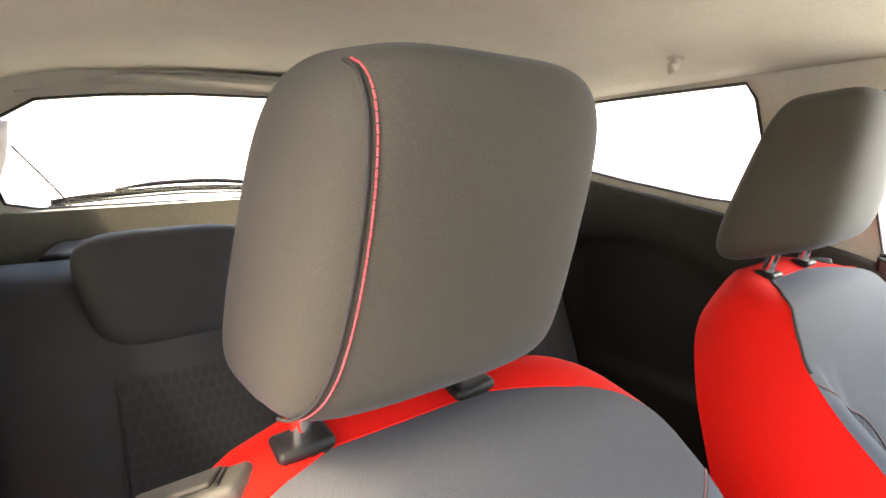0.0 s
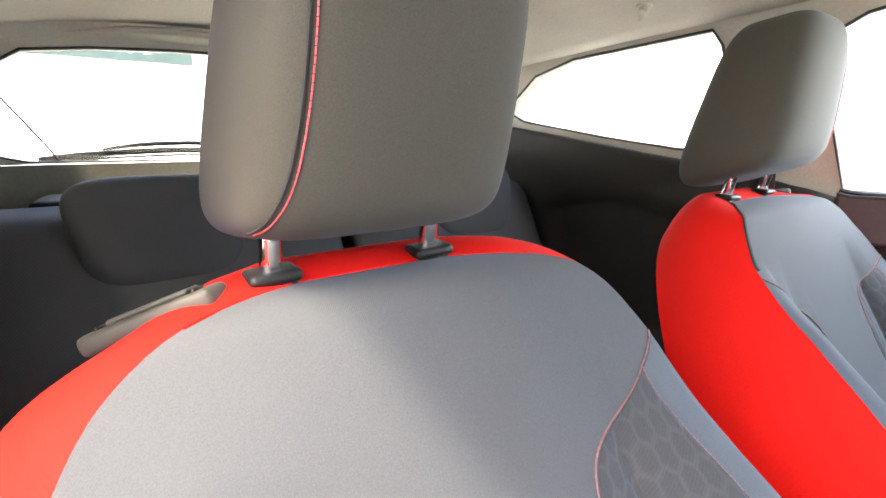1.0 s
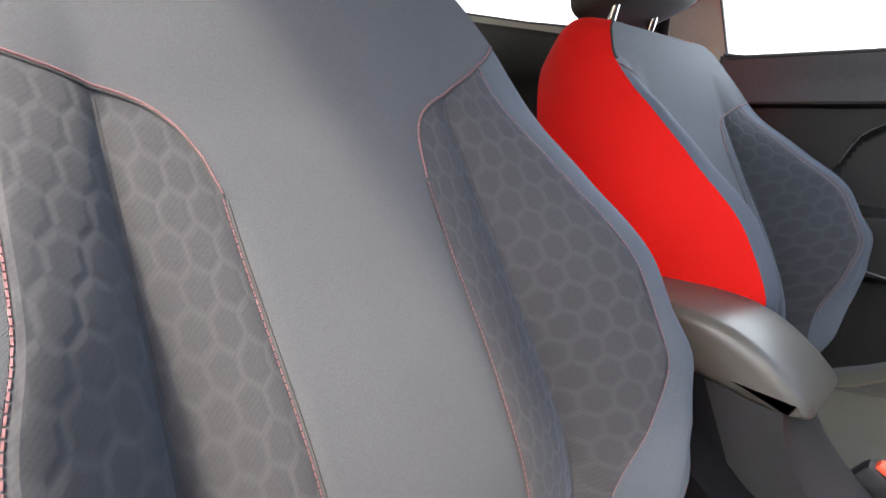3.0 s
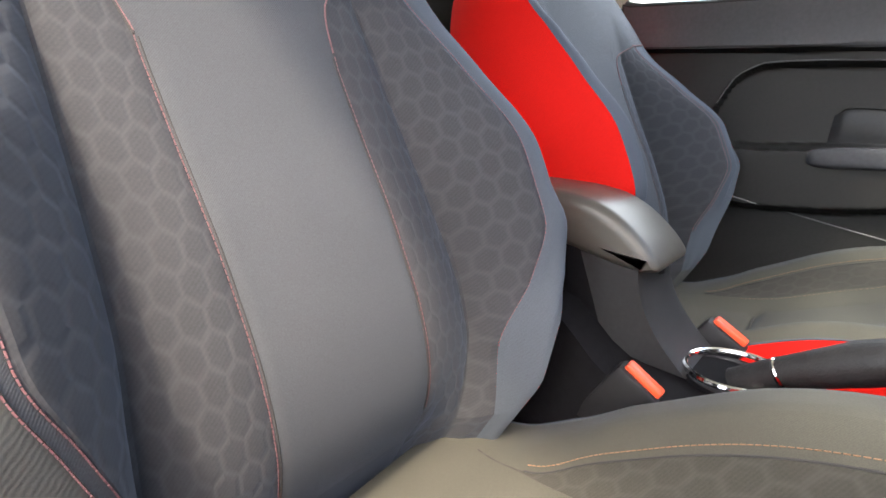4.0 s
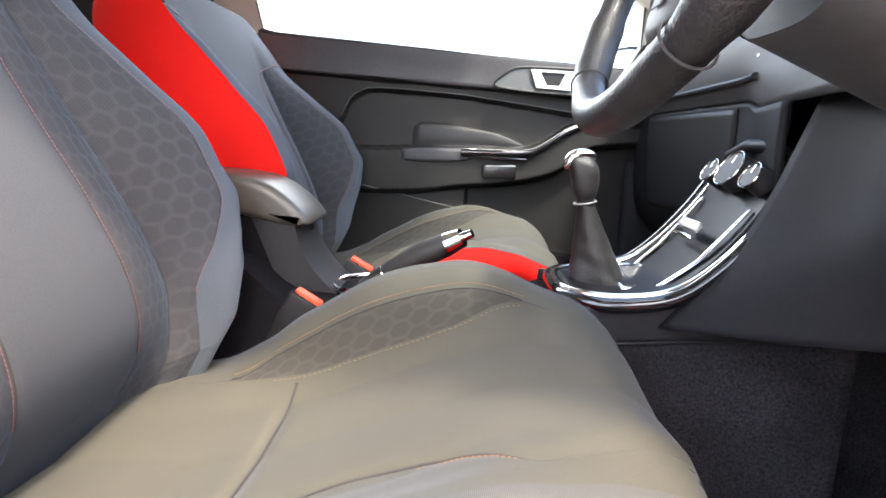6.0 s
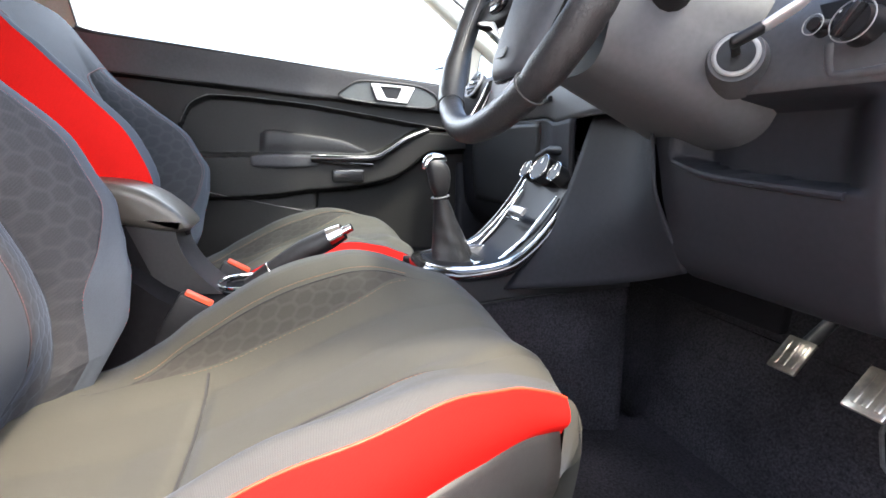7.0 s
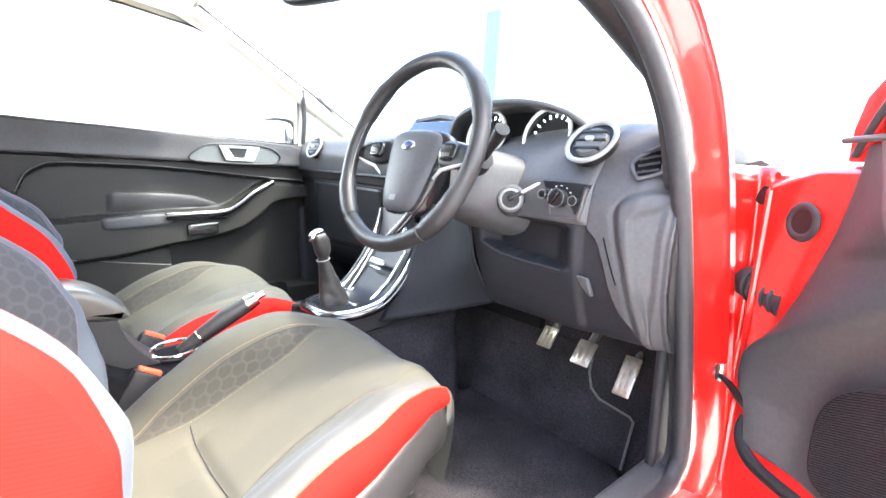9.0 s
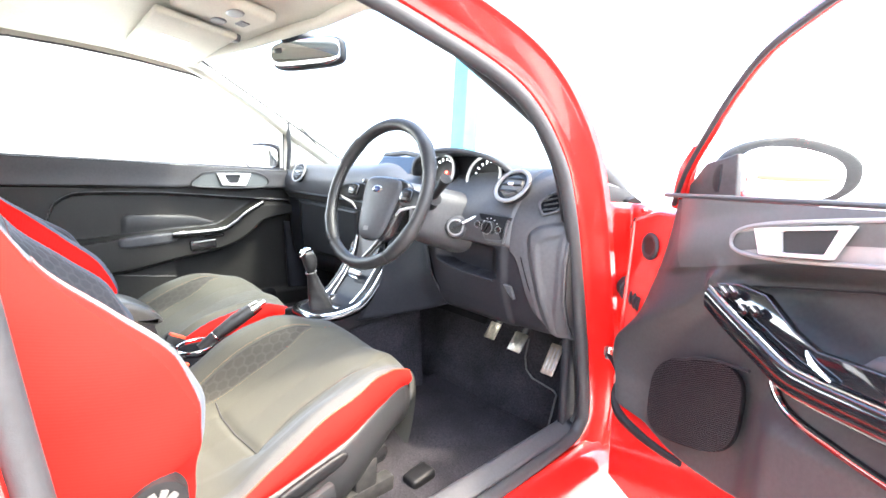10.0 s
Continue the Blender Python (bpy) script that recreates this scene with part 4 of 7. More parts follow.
inner = part("door_seal_flange", sweep(OPENING, [(-0.006, -0.030), (-0.012, -0.032), (-0.012, 0.004), (-0.006, 0.004)], (1, 0, 0), True), TRIM)
tagged(inner, "dark inner flange of the door opening", "door frame", kind="structure")


frame_prof = [(-0.012, -0.004), (-0.018, 0.010), (-0.040, 0.016), (-0.052, 0.030), (-0.070, 0.034), (-0.080, 0.046), (-0.098, 0.048), (-0.100, -0.01), (-0.02, -0.02)]
fr = part("door_frame", sweep(OPENING, frame_prof, (1, 0, 0), True), PAINT)
tagged(fr, "glossy red painted body round the door opening", "door frame", kind="structure")

# windscreen and its pillars
def screen(u, v):
    x = -1 + 2 * u
    top = Vector((x * 0.56, 0.445 - 0.10 * x * x, 1.395 - 0.02 * x * x))
    low = Vector((x * 0.70, 1.28 - 0.22 * x * x, 1.02))
    return top.lerp(low, v)


# Tint is added to weaken sunlight falling through the windscreen.
ws = part("window_5", patch(20, 12, screen), clear_glass("sun weakening windscreen glass", (0.72, 0.80, 0.86)))
tagged(ws, "clear sloping windscreen glass", "windscreen", kind="structure")
for sgn in (-1, 1):
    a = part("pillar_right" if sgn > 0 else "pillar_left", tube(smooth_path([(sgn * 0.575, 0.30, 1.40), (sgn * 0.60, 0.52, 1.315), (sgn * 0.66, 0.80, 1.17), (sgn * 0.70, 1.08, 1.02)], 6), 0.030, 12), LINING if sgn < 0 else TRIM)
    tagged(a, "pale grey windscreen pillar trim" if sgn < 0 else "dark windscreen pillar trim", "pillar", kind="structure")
for sgn in (-1,):
    part("screen_edge", tube([screen(0.06, k / 12) + Vector((0, 0, 0.001)) for k in range(13)], 0.0035, 8), RUBBER, ws, "black rubber edge")
part("quarterlight_post", tube([(-0.667, 0.795, 1.012), (-0.648, 0.790, 1.10), (-0.628, 0.770, 1.205)], 0.009, 10), RUBBER, part_left, "black window divider")
hd = part("windscreen_header", tube([(-0.56, 0.355, 1.375), (-0.2, 0.440, 1.402), (0.2, 0.440, 1.402), (0.56, 0.355, 1.375)], 0.018, 10), LINING)
tagged(hd, "pale lining edge above the windscreen", "roof edge", kind="structure")

# tailgate with its window
def rear_wall(x, z):
    return Vector((x, -1.46 + 0.10 * (abs(x) / 0.6) ** 2 + (0.62 * max(0, z - 1.10)), z))


RW_HALF = [(0.0, 1.120), (0.25, 1.120), (0.60, 1.124), (0.650, 1.138), (0.662, 1.21), (0.636, 1.295), (0.575, 1.334), (0.46, 1.352), (0.30, 1.366)]
RW = RW_HALF + [(0.0, 1.374)] + [(-x, z) for x, z in reversed(RW_HALF[1:])]
tg = part("tailgate", plate([(-0.73, 0.30), (0.73, 0.30), (0.73, 1.118), (0, 1.116), (-0.73, 1.118)], (), rear_wall, 0.03, (0, -1, 0)), TAIL_TRIM)
part("tailgate_slot", tube([rear_wall(x, 1.094 + 0.006 * math.sin(math.pi * k / 20)) + Vector((0, 0.004, 0)) for k, x in enumerate([-0.54 + 0.054 * i for i in range(21)])], 0.007, 8), DEEP, tg, "dark slot in the tailgate trim")
tf = part("tailgate_frame", plate([(0, 1.1165), (0.73, 1.1185), (0.73, 1.20), (0.68, 1.36), (0.52, 1.43), (0, 1.44), (-0.52, 1.43), (-0.68, 1.36), (-0.73, 1.20), (-0.73, 1.1185)], [RW], rear_wall, 0.03, (0, -1, 0)), LINING)
tagged(tf, "pale grey lining round the rear window", "tailgate", kind="structure")
tagged(tg, "dark plastic tailgate trim round the rear window", "tailgate", kind="structure")
gl = part("window_6", plate(RW, (), lambda x, z: rear_wall(x, z) + Vector((0, -0.02, 0)), 0), GLASS)
gl.visible_shadow = False
tagged(gl, "clear rear window glass", "rear window", kind="structure")
part("window_seal", tube([rear_wall(x, z) + Vector((0, 0.002, 0)) for x, z in RW], 0.003, 8, closed=True), RUBBER, gl)
hdr = part("rear_header", patch(20, 6, lambda u, v: Vector(((-1 + 2 * u) * 0.60, -1.22 - 0.065 * v + 0.08 * (2 * u - 1) ** 2 * v, 1.392 - 0.012 * v - 0.035 * (2 * u - 1) ** 4))), LINING, thick=0.015, away=(0, 0, 1))
tagged(hdr, "pale lining above the rear window", "roof edge", kind="structure")

# ---- rear bench ----
bench = thing("rear_bench", "charcoal cloth rear bench with two stubby headrests", "rear seat")


def bench_back(x0, x1):
    def f(u, v):
        x = x0 + (x1 - x0) * u
        s = v
        e = 1 - abs(2 * u - 1) ** 8
        z = 0.42 + 0.62 * s
        y = -0.88 - 0.24 * s + 0.02 * math.sin(math.pi * s) + 0.02 * e - 0.06 * max(0, (s - 0.92) / 0.08) ** 2
        y += 0.012 * math.sin(math.pi * u)
        return Vector((x, y, z))
    return patch(24, 24, f, lambda u, v: (x0 + (x1 - x0) * u, v * 0.65))


for x0, x1 in ((-0.66, -0.02), (0.02, 0.69)):
    part("bench_backrest", bench_back(x0, x1), REAR_CLOTH, bench, thick=0.10)
    c = (x0 + x1) / 2 + (0.03 if x0 > 0 else -0.03)
    for k in (-1, 1):
        part("stitching", stitches([(c + k * 0.13, -0.858 - 0.24 * s + 0.02 * math.sin(math.pi * s) + 0.014, 0.42 + 0.62 * s) for s in [0.05 + 0.65 * i / 30 for i in range(31)]], 0.006, 0.003, 0.0007), ROSE_THREAD, bench)
for x0, x1 in ((-0.66, -0.02), (0.02, 0.69)):
    c = (x0 + x1) / 2 + (0.03 if x0 > 0 else -0.03)

    def insert(u, v):
        x = c + (u - 0.5) * 0.25
        t = 0.06 + 0.62 * v
        uu = (x - x0) / (x1 - x0)
        return Vector((x, -0.88 - 0.24 * t + 0.02 * math.sin(math.pi * t) + 0.02 + 0.012 * math.sin(math.pi * uu) + 0.005, 0.42 + 0.62 * t))
    part("bench_insert", patch(16, 20, insert, lambda u, v: (u * 0.25, v * 0.42)), REAR_HONEY, bench, "embossed honeycomb cloth insert")
part("bench_cushion", superbox(0.62, 0.26, 0.09, 5, 40, 16), REAR_CLOTH, bench).location = (0, -0.70, 0.44)
for c in (0.395, -0.395):
    h = part("rear_headrest", superbox(0.152, 0.050, 0.108, 4.0, 44, 24, lambda p: Vector((p.x * (1 + 0.12 * p.z / 0.105), p.y - 0.018 * p.z / 0.105, p.z))), REAR_CLOTH, bench, "low charcoal cloth headrest")
    h.location = (c, -1.075, 0.985)
part("bench_base", rbox((1.30, 0.62, 0.09), (0, -0.72, 0.315), 0.02), CARPET, bench)
shelf = part("parcel_shelf", patch(20, 8, lambda u, v: Vector(((-1 + 2 * u) * (0.60 - 0.05 * v), -1.16 - 0.26 * v, 1.045 + 0.01 * math.sin(math.pi * v)))), TRIM, thick=0.02)
tagged(shelf, "dark fibre parcel shelf behind the rear bench", "parcel shelf")
cord = part("shelf_cord", tube(smooth_path([(0.525, -1.385, 1.08), (0.56, -1.34, 1.15), (0.62, -1.26, 1.25)], 6), 0.0022, 6), BLACK)
tagged(cord, "thin black parcel shelf lifting cord", "cord")
wiper = thing("rear_wiper", "black rear wiper resting along the window foot", "wiper")
part("wiper_arm", tube(smooth_path([(0.08, -1.490, 1.150), (0.22, -1.495, 1.166), (0.36, -1.490, 1.164), (0.46, -1.475, 1.152)], 6), [0.010] * 14 + [0.009, 0.008, 0.007, 0.006, 0.005], 8, flat=0.6), DEEP, wiper)
part("wiper_blade", tube(smooth_path([(0.10, -1.49, 1.142), (0.30, -1.50, 1.148), (0.48, -1.475, 1.140), (0.585, -1.445, 1.128)], 6), 0.008, 8), DEEP, wiper)
part("wiper_rubber", tube(smooth_path([(0.10, -1.485, 1.131), (0.30, -1.493, 1.135), (0.48, -1.468, 1.129), (0.59, -1.438, 1.121)], 6), 0.0035, 6), DEEP, wiper)

# ---- passenger door ----
pdoor = thing("passenger_door", "closed car door lined in dark plastic with satin handle", "car door")


RECESS_TOP = [(-0.05, 0.79), (-0.038, 0.807), (-0.014, 0.861), (0.008, 0.880), (0.045, 0.896), (0.15, 0.900), (0.29, 0.899), (0.42, 0.892), (0.657, 0.875), (0.95, 0.858)]
RECESS_LOW = [(-0.05, 0.775), (-0.02, 0.745), (0.024, 0.731), (0.15, 0.741), (0.33, 0.755), (0.50, 0.765), (0.557, 0.790), (0.605, 0.825), (0.672, 0.860), (0.95, 0.860)]
ARM_UNDER = [(-0.27, 0.600), (0.06, 0.608), (0.192, 0.619), (0.332, 0.646), (0.462, 0.666), (0.578, 0.700), (0.629, 0.732), (0.70, 0.790), (1.0, 0.83)]


def door_skin(u, v):
    """Inner face of the door: overhanging band, dished recess, arm ledge and hollow below it."""
    y = -0.27 + 1.24 * u
    z = belt(y) - 0.002 - 0.016 * max(0.0, 0.2 - y) * (1 - v) + (0.30 - belt(y)) * v
    x = 0.707 - 0.026 * step(z - 0.925, 0.007) - 0.010 * math.exp(-(v / 0.06) ** 2)
    if -0.06 < y:
        x += 0.024 * step(curve(RECESS_TOP, y) - z, 0.012) * step(z - curve(RECESS_LOW, y), 0.014) * step(y + 0.042, 0.02)
    under = curve(ARM_UNDER, y)
    x -= 0.032 * step(z - under, 0.018) * step(curve(RECESS_LOW, y) - z + 0.002, 0.016) * step(y + 0.10, 0.2)
    x += 0.040 * step(y - 0.350, 0.012) * step(under - 0.006 - z, 0.012) * step(z - 0.46, 0.02)
    return Vector((-x, y, z))


part("door_panel", patch(230, 190, door_skin), DOOR_DARK, pdoor, "moulded plastic panel darkened for shade", thick=0.02, away=(-1, 0, 0))


def on_door(y, z, off=0.0):
    u = (y + 0.27) / 1.24
    v = (belt(y) - 0.002 - z) / (belt(y) - 0.302)
    p = door_skin(u, v)
    return Vector((p.x + off, y, z))


# Paler plastic carries the light that falls on the door top.
part("upper_band", patch(90, 14, lambda u, v: on_door(-0.265 + 1.23 * u, belt(-0.265 + 1.23 * u) - 0.006 - 0.016 * max(0.0, 0.465 - 1.23 * u) - (belt(-0.265 + 1.23 * u) - 0.933 - 0.016 * max(0.0, 0.465 - 1.23 * u)) * v, 0.002)), DASH_GREY, pdoor, "soft grained upper band, paler as if lit")
# Pale bar drawn as the highlight on the recess's rounded edge.
part("recess_highlight", tube([on_door(y, curve(RECESS_TOP, y) + 0.007, 0.0005) for y in [-0.036 + 0.96 * i / 80 for i in range(81)]], 0.0016, 6), TRIM_MID, pdoor, "pale line for the highlight along the recess")
part("panel_groove", tube([on_door(y, curve([(0.02, 0.630), (0.059, 0.623), (0.189, 0.599), (0.342, 0.578), (0.72, 0.540)], y), 0.001) for y in [0.02 + 0.325 * i / 30 for i in range(31)]], 0.0016, 6), TRIM_MID, pdoor)


PAD_TOP = [(0.175, 0.806), (0.199, 0.820), (0.304, 0.818), (0.41, 0.811), (0.49, 0.787), (0.515, 0.772)]
PAD_LOW = [(0.175, 0.748), (0.33, 0.759), (0.515, 0.768)]


def armrest_pad(u, v):
    y = 0.175 + 0.335 * u
    lo, hi = curve(PAD_LOW, y), curve(PAD_TOP, y)
    puff = math.sin(math.pi * min(1, max(0, v))) ** 0.4 * min(1.0, u / 0.05, (1 - u) / 0.10)
    return on_door(y, lo + (hi - lo) * v, 0.001 + 0.008 * puff)


part("armrest_pad", patch(50, 14, armrest_pad), TRIM, pdoor, "soft dark arm pad", away=(-1, 0, 0))
part("pad_edge", tube([on_door(0.185 + 0.315 * i / 40, curve(PAD_TOP, 0.185 + 0.315 * i / 40) + 0.002, 0.0015) for i in range(41)], 0.0014, 6), BLACK, pdoor)
roll = superbox(0.020, 0.098, 0.0205, 4.0, 32, 20)
roll.transform(Matrix.Translation((-0.682, 0.250, 0.732)) @ pose(0, 0, 0, 5, 0, 0))
part("arm_roll", roll, TRIM_SOFT, pdoor, "grained soft arm roll")
grip_path = smooth_path([(-0.664, 0.325, 0.748), (-0.660, 0.42, 0.753), (-0.660, 0.51, 0.761), (-0.662, 0.557, 0.786), (-0.668, 0.610, 0.826), (-0.686, 0.685, 0.862)], 8)
part("pull_grip", tube(grip_path, 0.0125, 12, flat=0.9), GLOSS, pdoor, "glossy black pull handle")
part("grip_strip", tube([p + Vector((0.010, 0, 0.009)) for p in grip_path], 0.0014, 6), SATIN_GREY, pdoor, "satin strip")
part("grip_strip", tube([(-0.652, 0.345 + 0.14 * i / 10, 0.758 + 0.006 * i / 10) for i in range(11)], 0.0014, 6), SATIN, pdoor, "satin strip")
part("switch_panel", rbox((0.05, 0.19, 0.012), (-0.684, 0.42, 0.740), 0.004), GLOSS, pdoor)
cup_m = Matrix.Translation((-0.686, 0.438, 0.702)) @ pose(0, 0, 0, 5, 0, 0)
part("grip_cup", rbox((0.045, 0.100, 0.042), (0, 0, 0), 0.009, m=cup_m), SOFT_GLOSS, pdoor, "black pull recess")
part("grip_cup_edge", rbox((0.004, 0.085, 0.003), (0.0225, 0.004, 0.015), 0.001, m=cup_m), SATIN_GREY, pdoor, "satin edge")
HB = smooth_path([(0.400, 0.935, 0), (0.431, 0.972, 0), (0.464, 0.987, 0), (0.55, 0.993, 0), (0.64, 0.992, 0), (0.69, 0.976, 0), (0.705, 0.952, 0), (0.68, 0.932, 0), (0.59, 0.927, 0), (0.50, 0.927, 0)], 4, closed=True)
hb = part("handle_bezel", tube([Vector((-0.667, p.x, p.y)) for p in HB], 0.0032, 8, closed=True), TRIM, pdoor)
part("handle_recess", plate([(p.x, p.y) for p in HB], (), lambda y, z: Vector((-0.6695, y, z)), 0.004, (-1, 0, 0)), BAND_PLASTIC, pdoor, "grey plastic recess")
hl = part("door_handle", plate([(0.491, 0.984), (0.628, 0.987), (0.607, 0.936), (0.512, 0.936)], [[(0.519, 0.978), (0.586, 0.980), (0.574, 0.946), (0.540, 0.945)]], lambda y, z: Vector((-0.666, y, z)), 0.008, (1, 0, 0)), SATIN, pdoor, "satin silver inner handle", bevel=0.002)
part("handle_lever", plate([(0.521, 0.977), (0.584, 0.979), (0.573, 0.947), (0.541, 0.946)], (), lambda y, z: Vector((-0.667, y, z)), 0.003, (1, 0, 0)), BLACK, pdoor)
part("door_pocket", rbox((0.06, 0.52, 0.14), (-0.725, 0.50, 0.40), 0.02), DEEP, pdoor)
part("belt_strip", tube([(-0.690, y, belt(y) - 0.003 - 0.008 * max(0.0, 0.2 - y)) for y in [-0.27 + 1.2 * i / 30 for i in range(31)]], 0.005, 8), RUBBER, pdoor, "black window strip")

# far side wing mirror
lm = thing("wing_mirror", "white lit wing mirror with dark housing outside the far window", "wing mirror")


def mirror_bowl(m):
    return superbox(0.105, 0.05, 0.068, 2.6, 40, 20, lambda p: Vector((p.x, p.y if p.y > -0.02 else -0.02 - (p.y + 0.02) * 0.1, p.z + 0.10 * p.x * 0.2)))


hsg = part("mirror_housing", mirror_bowl(None), BLACK, lm, "dark housing")
hsg.location, hsg.rotation_euler = (-0.985, 0.835, 1.054), (0, 0, radians(34))
mg = part("mirror_glass", superbox(0.088, 0.006, 0.054, 3.0, 36, 12), MIRROR, lm, "silvered glass")
mg.location, mg.rotation_euler = (-0.968, 0.810, 1.054), (radians(3), 0, radians(34))
part("mirror_foot", rbox((0.16, 0.05, 0.03), (-0.81, 0.83, 0.99), 0.01), BLACK, lm)

# ---- dashboard ----
DASH = thing("dashboard", "dark moulded dashboard with round vents and lit dials", "dashboard", (0.014, 0.020, 0.0))
DASH.scale = (1.02, 1, 1)
SECTIONS = [
    (-0.70, [(1.26, 1.00), (1.00, 1.03), (0.86, 1.035), (0.79, 1.015), (0.765, 0.97), (0.775, 0.915), (0.80, 0.88), (0.81, 0.78), (0.83, 0.66), (0.90, 0.57), (1.05, 0.53)]),
    (-0.15, [(1.28, 1.00), (1.02, 1.05), (0.86, 1.055), (0.78, 1.03), (0.755, 0.98), (0.765, 0.92), (0.79, 0.88), (0.80, 0.78), (0.82, 0.68), (0.88, 0.60), (1.05, 0.55)]),
    (-0.03, [(1.28, 1.00), (1.02, 1.06), (0.88, 1.07), (0.79, 1.05), (0.75, 0.99), (0.745, 0.92), (0.755, 0.86), (0.77, 0.78), (0.80, 0.70), (0.86, 0.64), (1.05, 0.62)]),
    (0.16, [(1.28, 1.00), (1.02, 1.06), (0.90, 1.065), (0.82, 1.03), (0.745, 0.985), (0.715, 0.93), (0.715, 0.86), (0.72, 0.78), (0.722, 0.715), (0.765, 0.655), (1.05, 0.635)]),
    (0.50, [(1.27, 1.00), (1.02, 1.06), (0.88, 1.075), (0.79, 1.055), (0.725, 0.985), (0.695, 0.93), (0.69, 0.86), (0.70, 0.78), (0.722, 0.715), (0.765, 0.655), (1.05, 0.635)]),
    (0.66, [(1.20, 1.00), (1.00, 1.05), (0.86, 1.065), (0.79, 1.045), (0.745, 0.985), (0.722, 0.93), (0.712, 0.86), (0.716, 0.78), (0.735, 0.715), (0.78, 0.655), (1.05, 0.635)]),
    (0.715, [(1.15, 0.98), (1.00, 1.03), (0.88, 1.04), (0.82, 1.015), (0.785, 0.975), (0.755, 0.92), (0.742, 0.85), (0.748, 0.77), (0.775, 0.70), (0.81, 0.655), (1.05, 0.63)]),
]


def dash_point(x, v):
    k = v * (len(SECTIONS[0][1]) - 1)
    out = []
    for sx, prof in SECTIONS:
        out.append((sx, curve([(i, p[0]) for i, p in enumerate(prof)], k), curve([(i, p[1]) for i, p in enumerate(prof)], k)))
    return Vector((x, curve([(a, b) for a, b, c in out], x), curve([(a, c) for a, b, c in out], x)))


part("dash_skin", patch(74, 36, lambda u, v: dash_point(-0.70 + 1.290 * u, 0.58 * v)), DASH_GREY, DASH, "soft grained dark plastic skin", thick=0.01)


def corner_edge(z):
    """Where the light corner moulding meets the dark knee panel."""
    return curve([(0.63, 0.700), (0.692, 0.675), (0.725, 0.653), (0.826, 0.619), (0.852, 0.608), (0.872, 0.590), (0.90, 0.5895)], z)


def corner(u, v):
    """The dash end: an arched cover with a sunk panel inside its border."""
    x0 = corner_edge(dash_point(0.64, v).z)
    x = x0 + (0.722 - x0) * u
    p = dash_point(x, v)
    cover = min(x - curve([(0.692, 0.675), (0.744, 0.667), (0.801, 0.655), (0.847, 0.643), (0.899, 0.632)], p.z), curve([(0.630, 0.905), (0.640, 0.924), (0.66, 0.938), (0.697, 0.950), (0.722, 0.954)], x) - p.z)
    sunk = min(x - curve([(0.698, 0.694), (0.738, 0.687), (0.811, 0.669), (0.88, 0.657)], p.z), curve([(0.654, 0.888), (0.664, 0.901), (0.674, 0.910), (0.704, 0.922)], x) - p.z, curve([(0.70, 0.699), (0.784, 0.710), (0.896, 0.709)], p.z) - x)
    out = 0.007 * step(cover - 0.005, 0.013) - 0.002 * math.exp(-(cover / 0.006) ** 2) - 0.006 * step(sunk - 0.005, 0.014) * (1.0 if p.z > 0.66 else 0.0)
    return p + Vector((0.30, -0.95, 0.05)) * out


part("dash_corner", patch(70, 200, corner), TRIM_SOFT, DASH, "grey plastic corner by the door", thick=0.01)
part("corner_slit", tube([dash_point(curve([(0.775, 0.650), (0.80, 0.641), (0.856, 0.622)], z), curve([(0.775, 0.706), (0.80, 0.675), (0.856, 0.604)], z)) + Vector((0, -0.0005, 0)) for z in [0.775 + 0.081 * k / 16 for k in range(17)]], 0.0013, 6), DEEP, DASH, "dark slit beside the dash end cover")
def knee_edge(v):
    """Where the knee panel meets the console flare."""
    return curve([(0.0, 0.286), (0.28, 0.317), (0.70, 0.340), (1.0, 0.352)], v)


def knee(x, v):
    """The lower dash, hollowed into an open pocket under the column."""
    p = dash_point(x, v)
    hollow = step(x - 0.345, 0.03) * step(0.535 - x, 0.06) * step(0.868 - p.z, 0.012) * step(p.z - curve([(0.33, 0.812), (0.40, 0.795), (0.57, 0.785)], x), 0.008)
    return p + Vector((0, 0.002 + 0.045 * hollow + 0.010 * step(x - 0.575, 0.012), 0))


# Lower dash and knee panel carry their recess shade in the colour.
part("dash_lower", patch(70, 30, lambda u, v: dash_point(-0.70 + 0.76 * u, 0.58 + 0.42 * v) + Vector((0, 0.002, 0))), TRIM_LOW, DASH, "hard black plastic lower panel", thick=0.01)
part("knee_panel", patch(70, 90, lambda u, v: knee(knee_edge(v) + (corner_edge(dash_point(0.64, 0.58 + 0.42 * v).z) + 0.003 - knee_edge(v)) * u, 0.58 + 0.42 * v)), TRIM_LOW, DASH, "hard black knee panel with an open pocket")
part("pocket_lip", tube([Vector((x, min(knee(x, 0.58 + 0.42 * k / 60).y for k in range(14, 34)) - 0.001, curve([(0.33, 0.812), (0.40, 0.795), (0.57, 0.785)], x) - 0.006)) for x in [0.338 + 0.205 * i / 30 for i in range(31)]], 0.0040, 8), TRIM_LOW, DASH, "rounded lip of the pocket")
part("dash_end", plate([(1.15, 0.98), (1.00, 1.03), (0.88, 1.04), (0.82, 1.015), (0.785, 0.975), (0.755, 0.92), (0.742, 0.85), (0.748, 0.77), (0.775, 0.70), (0.81, 0.655), (1.05, 0.63), (1.15, 0.63)], (), lambda y, z: Vector((0.7225, y, z)), 0.006, (1, 0, 0)), TRIM, DASH)
part("dash_strip", tube([dash_point(-0.69 + 0.62 * i / 30, 0.50) + Vector((0, -0.003, 0)) for i in range(31)], 0.006, 8), BLACK, DASH)
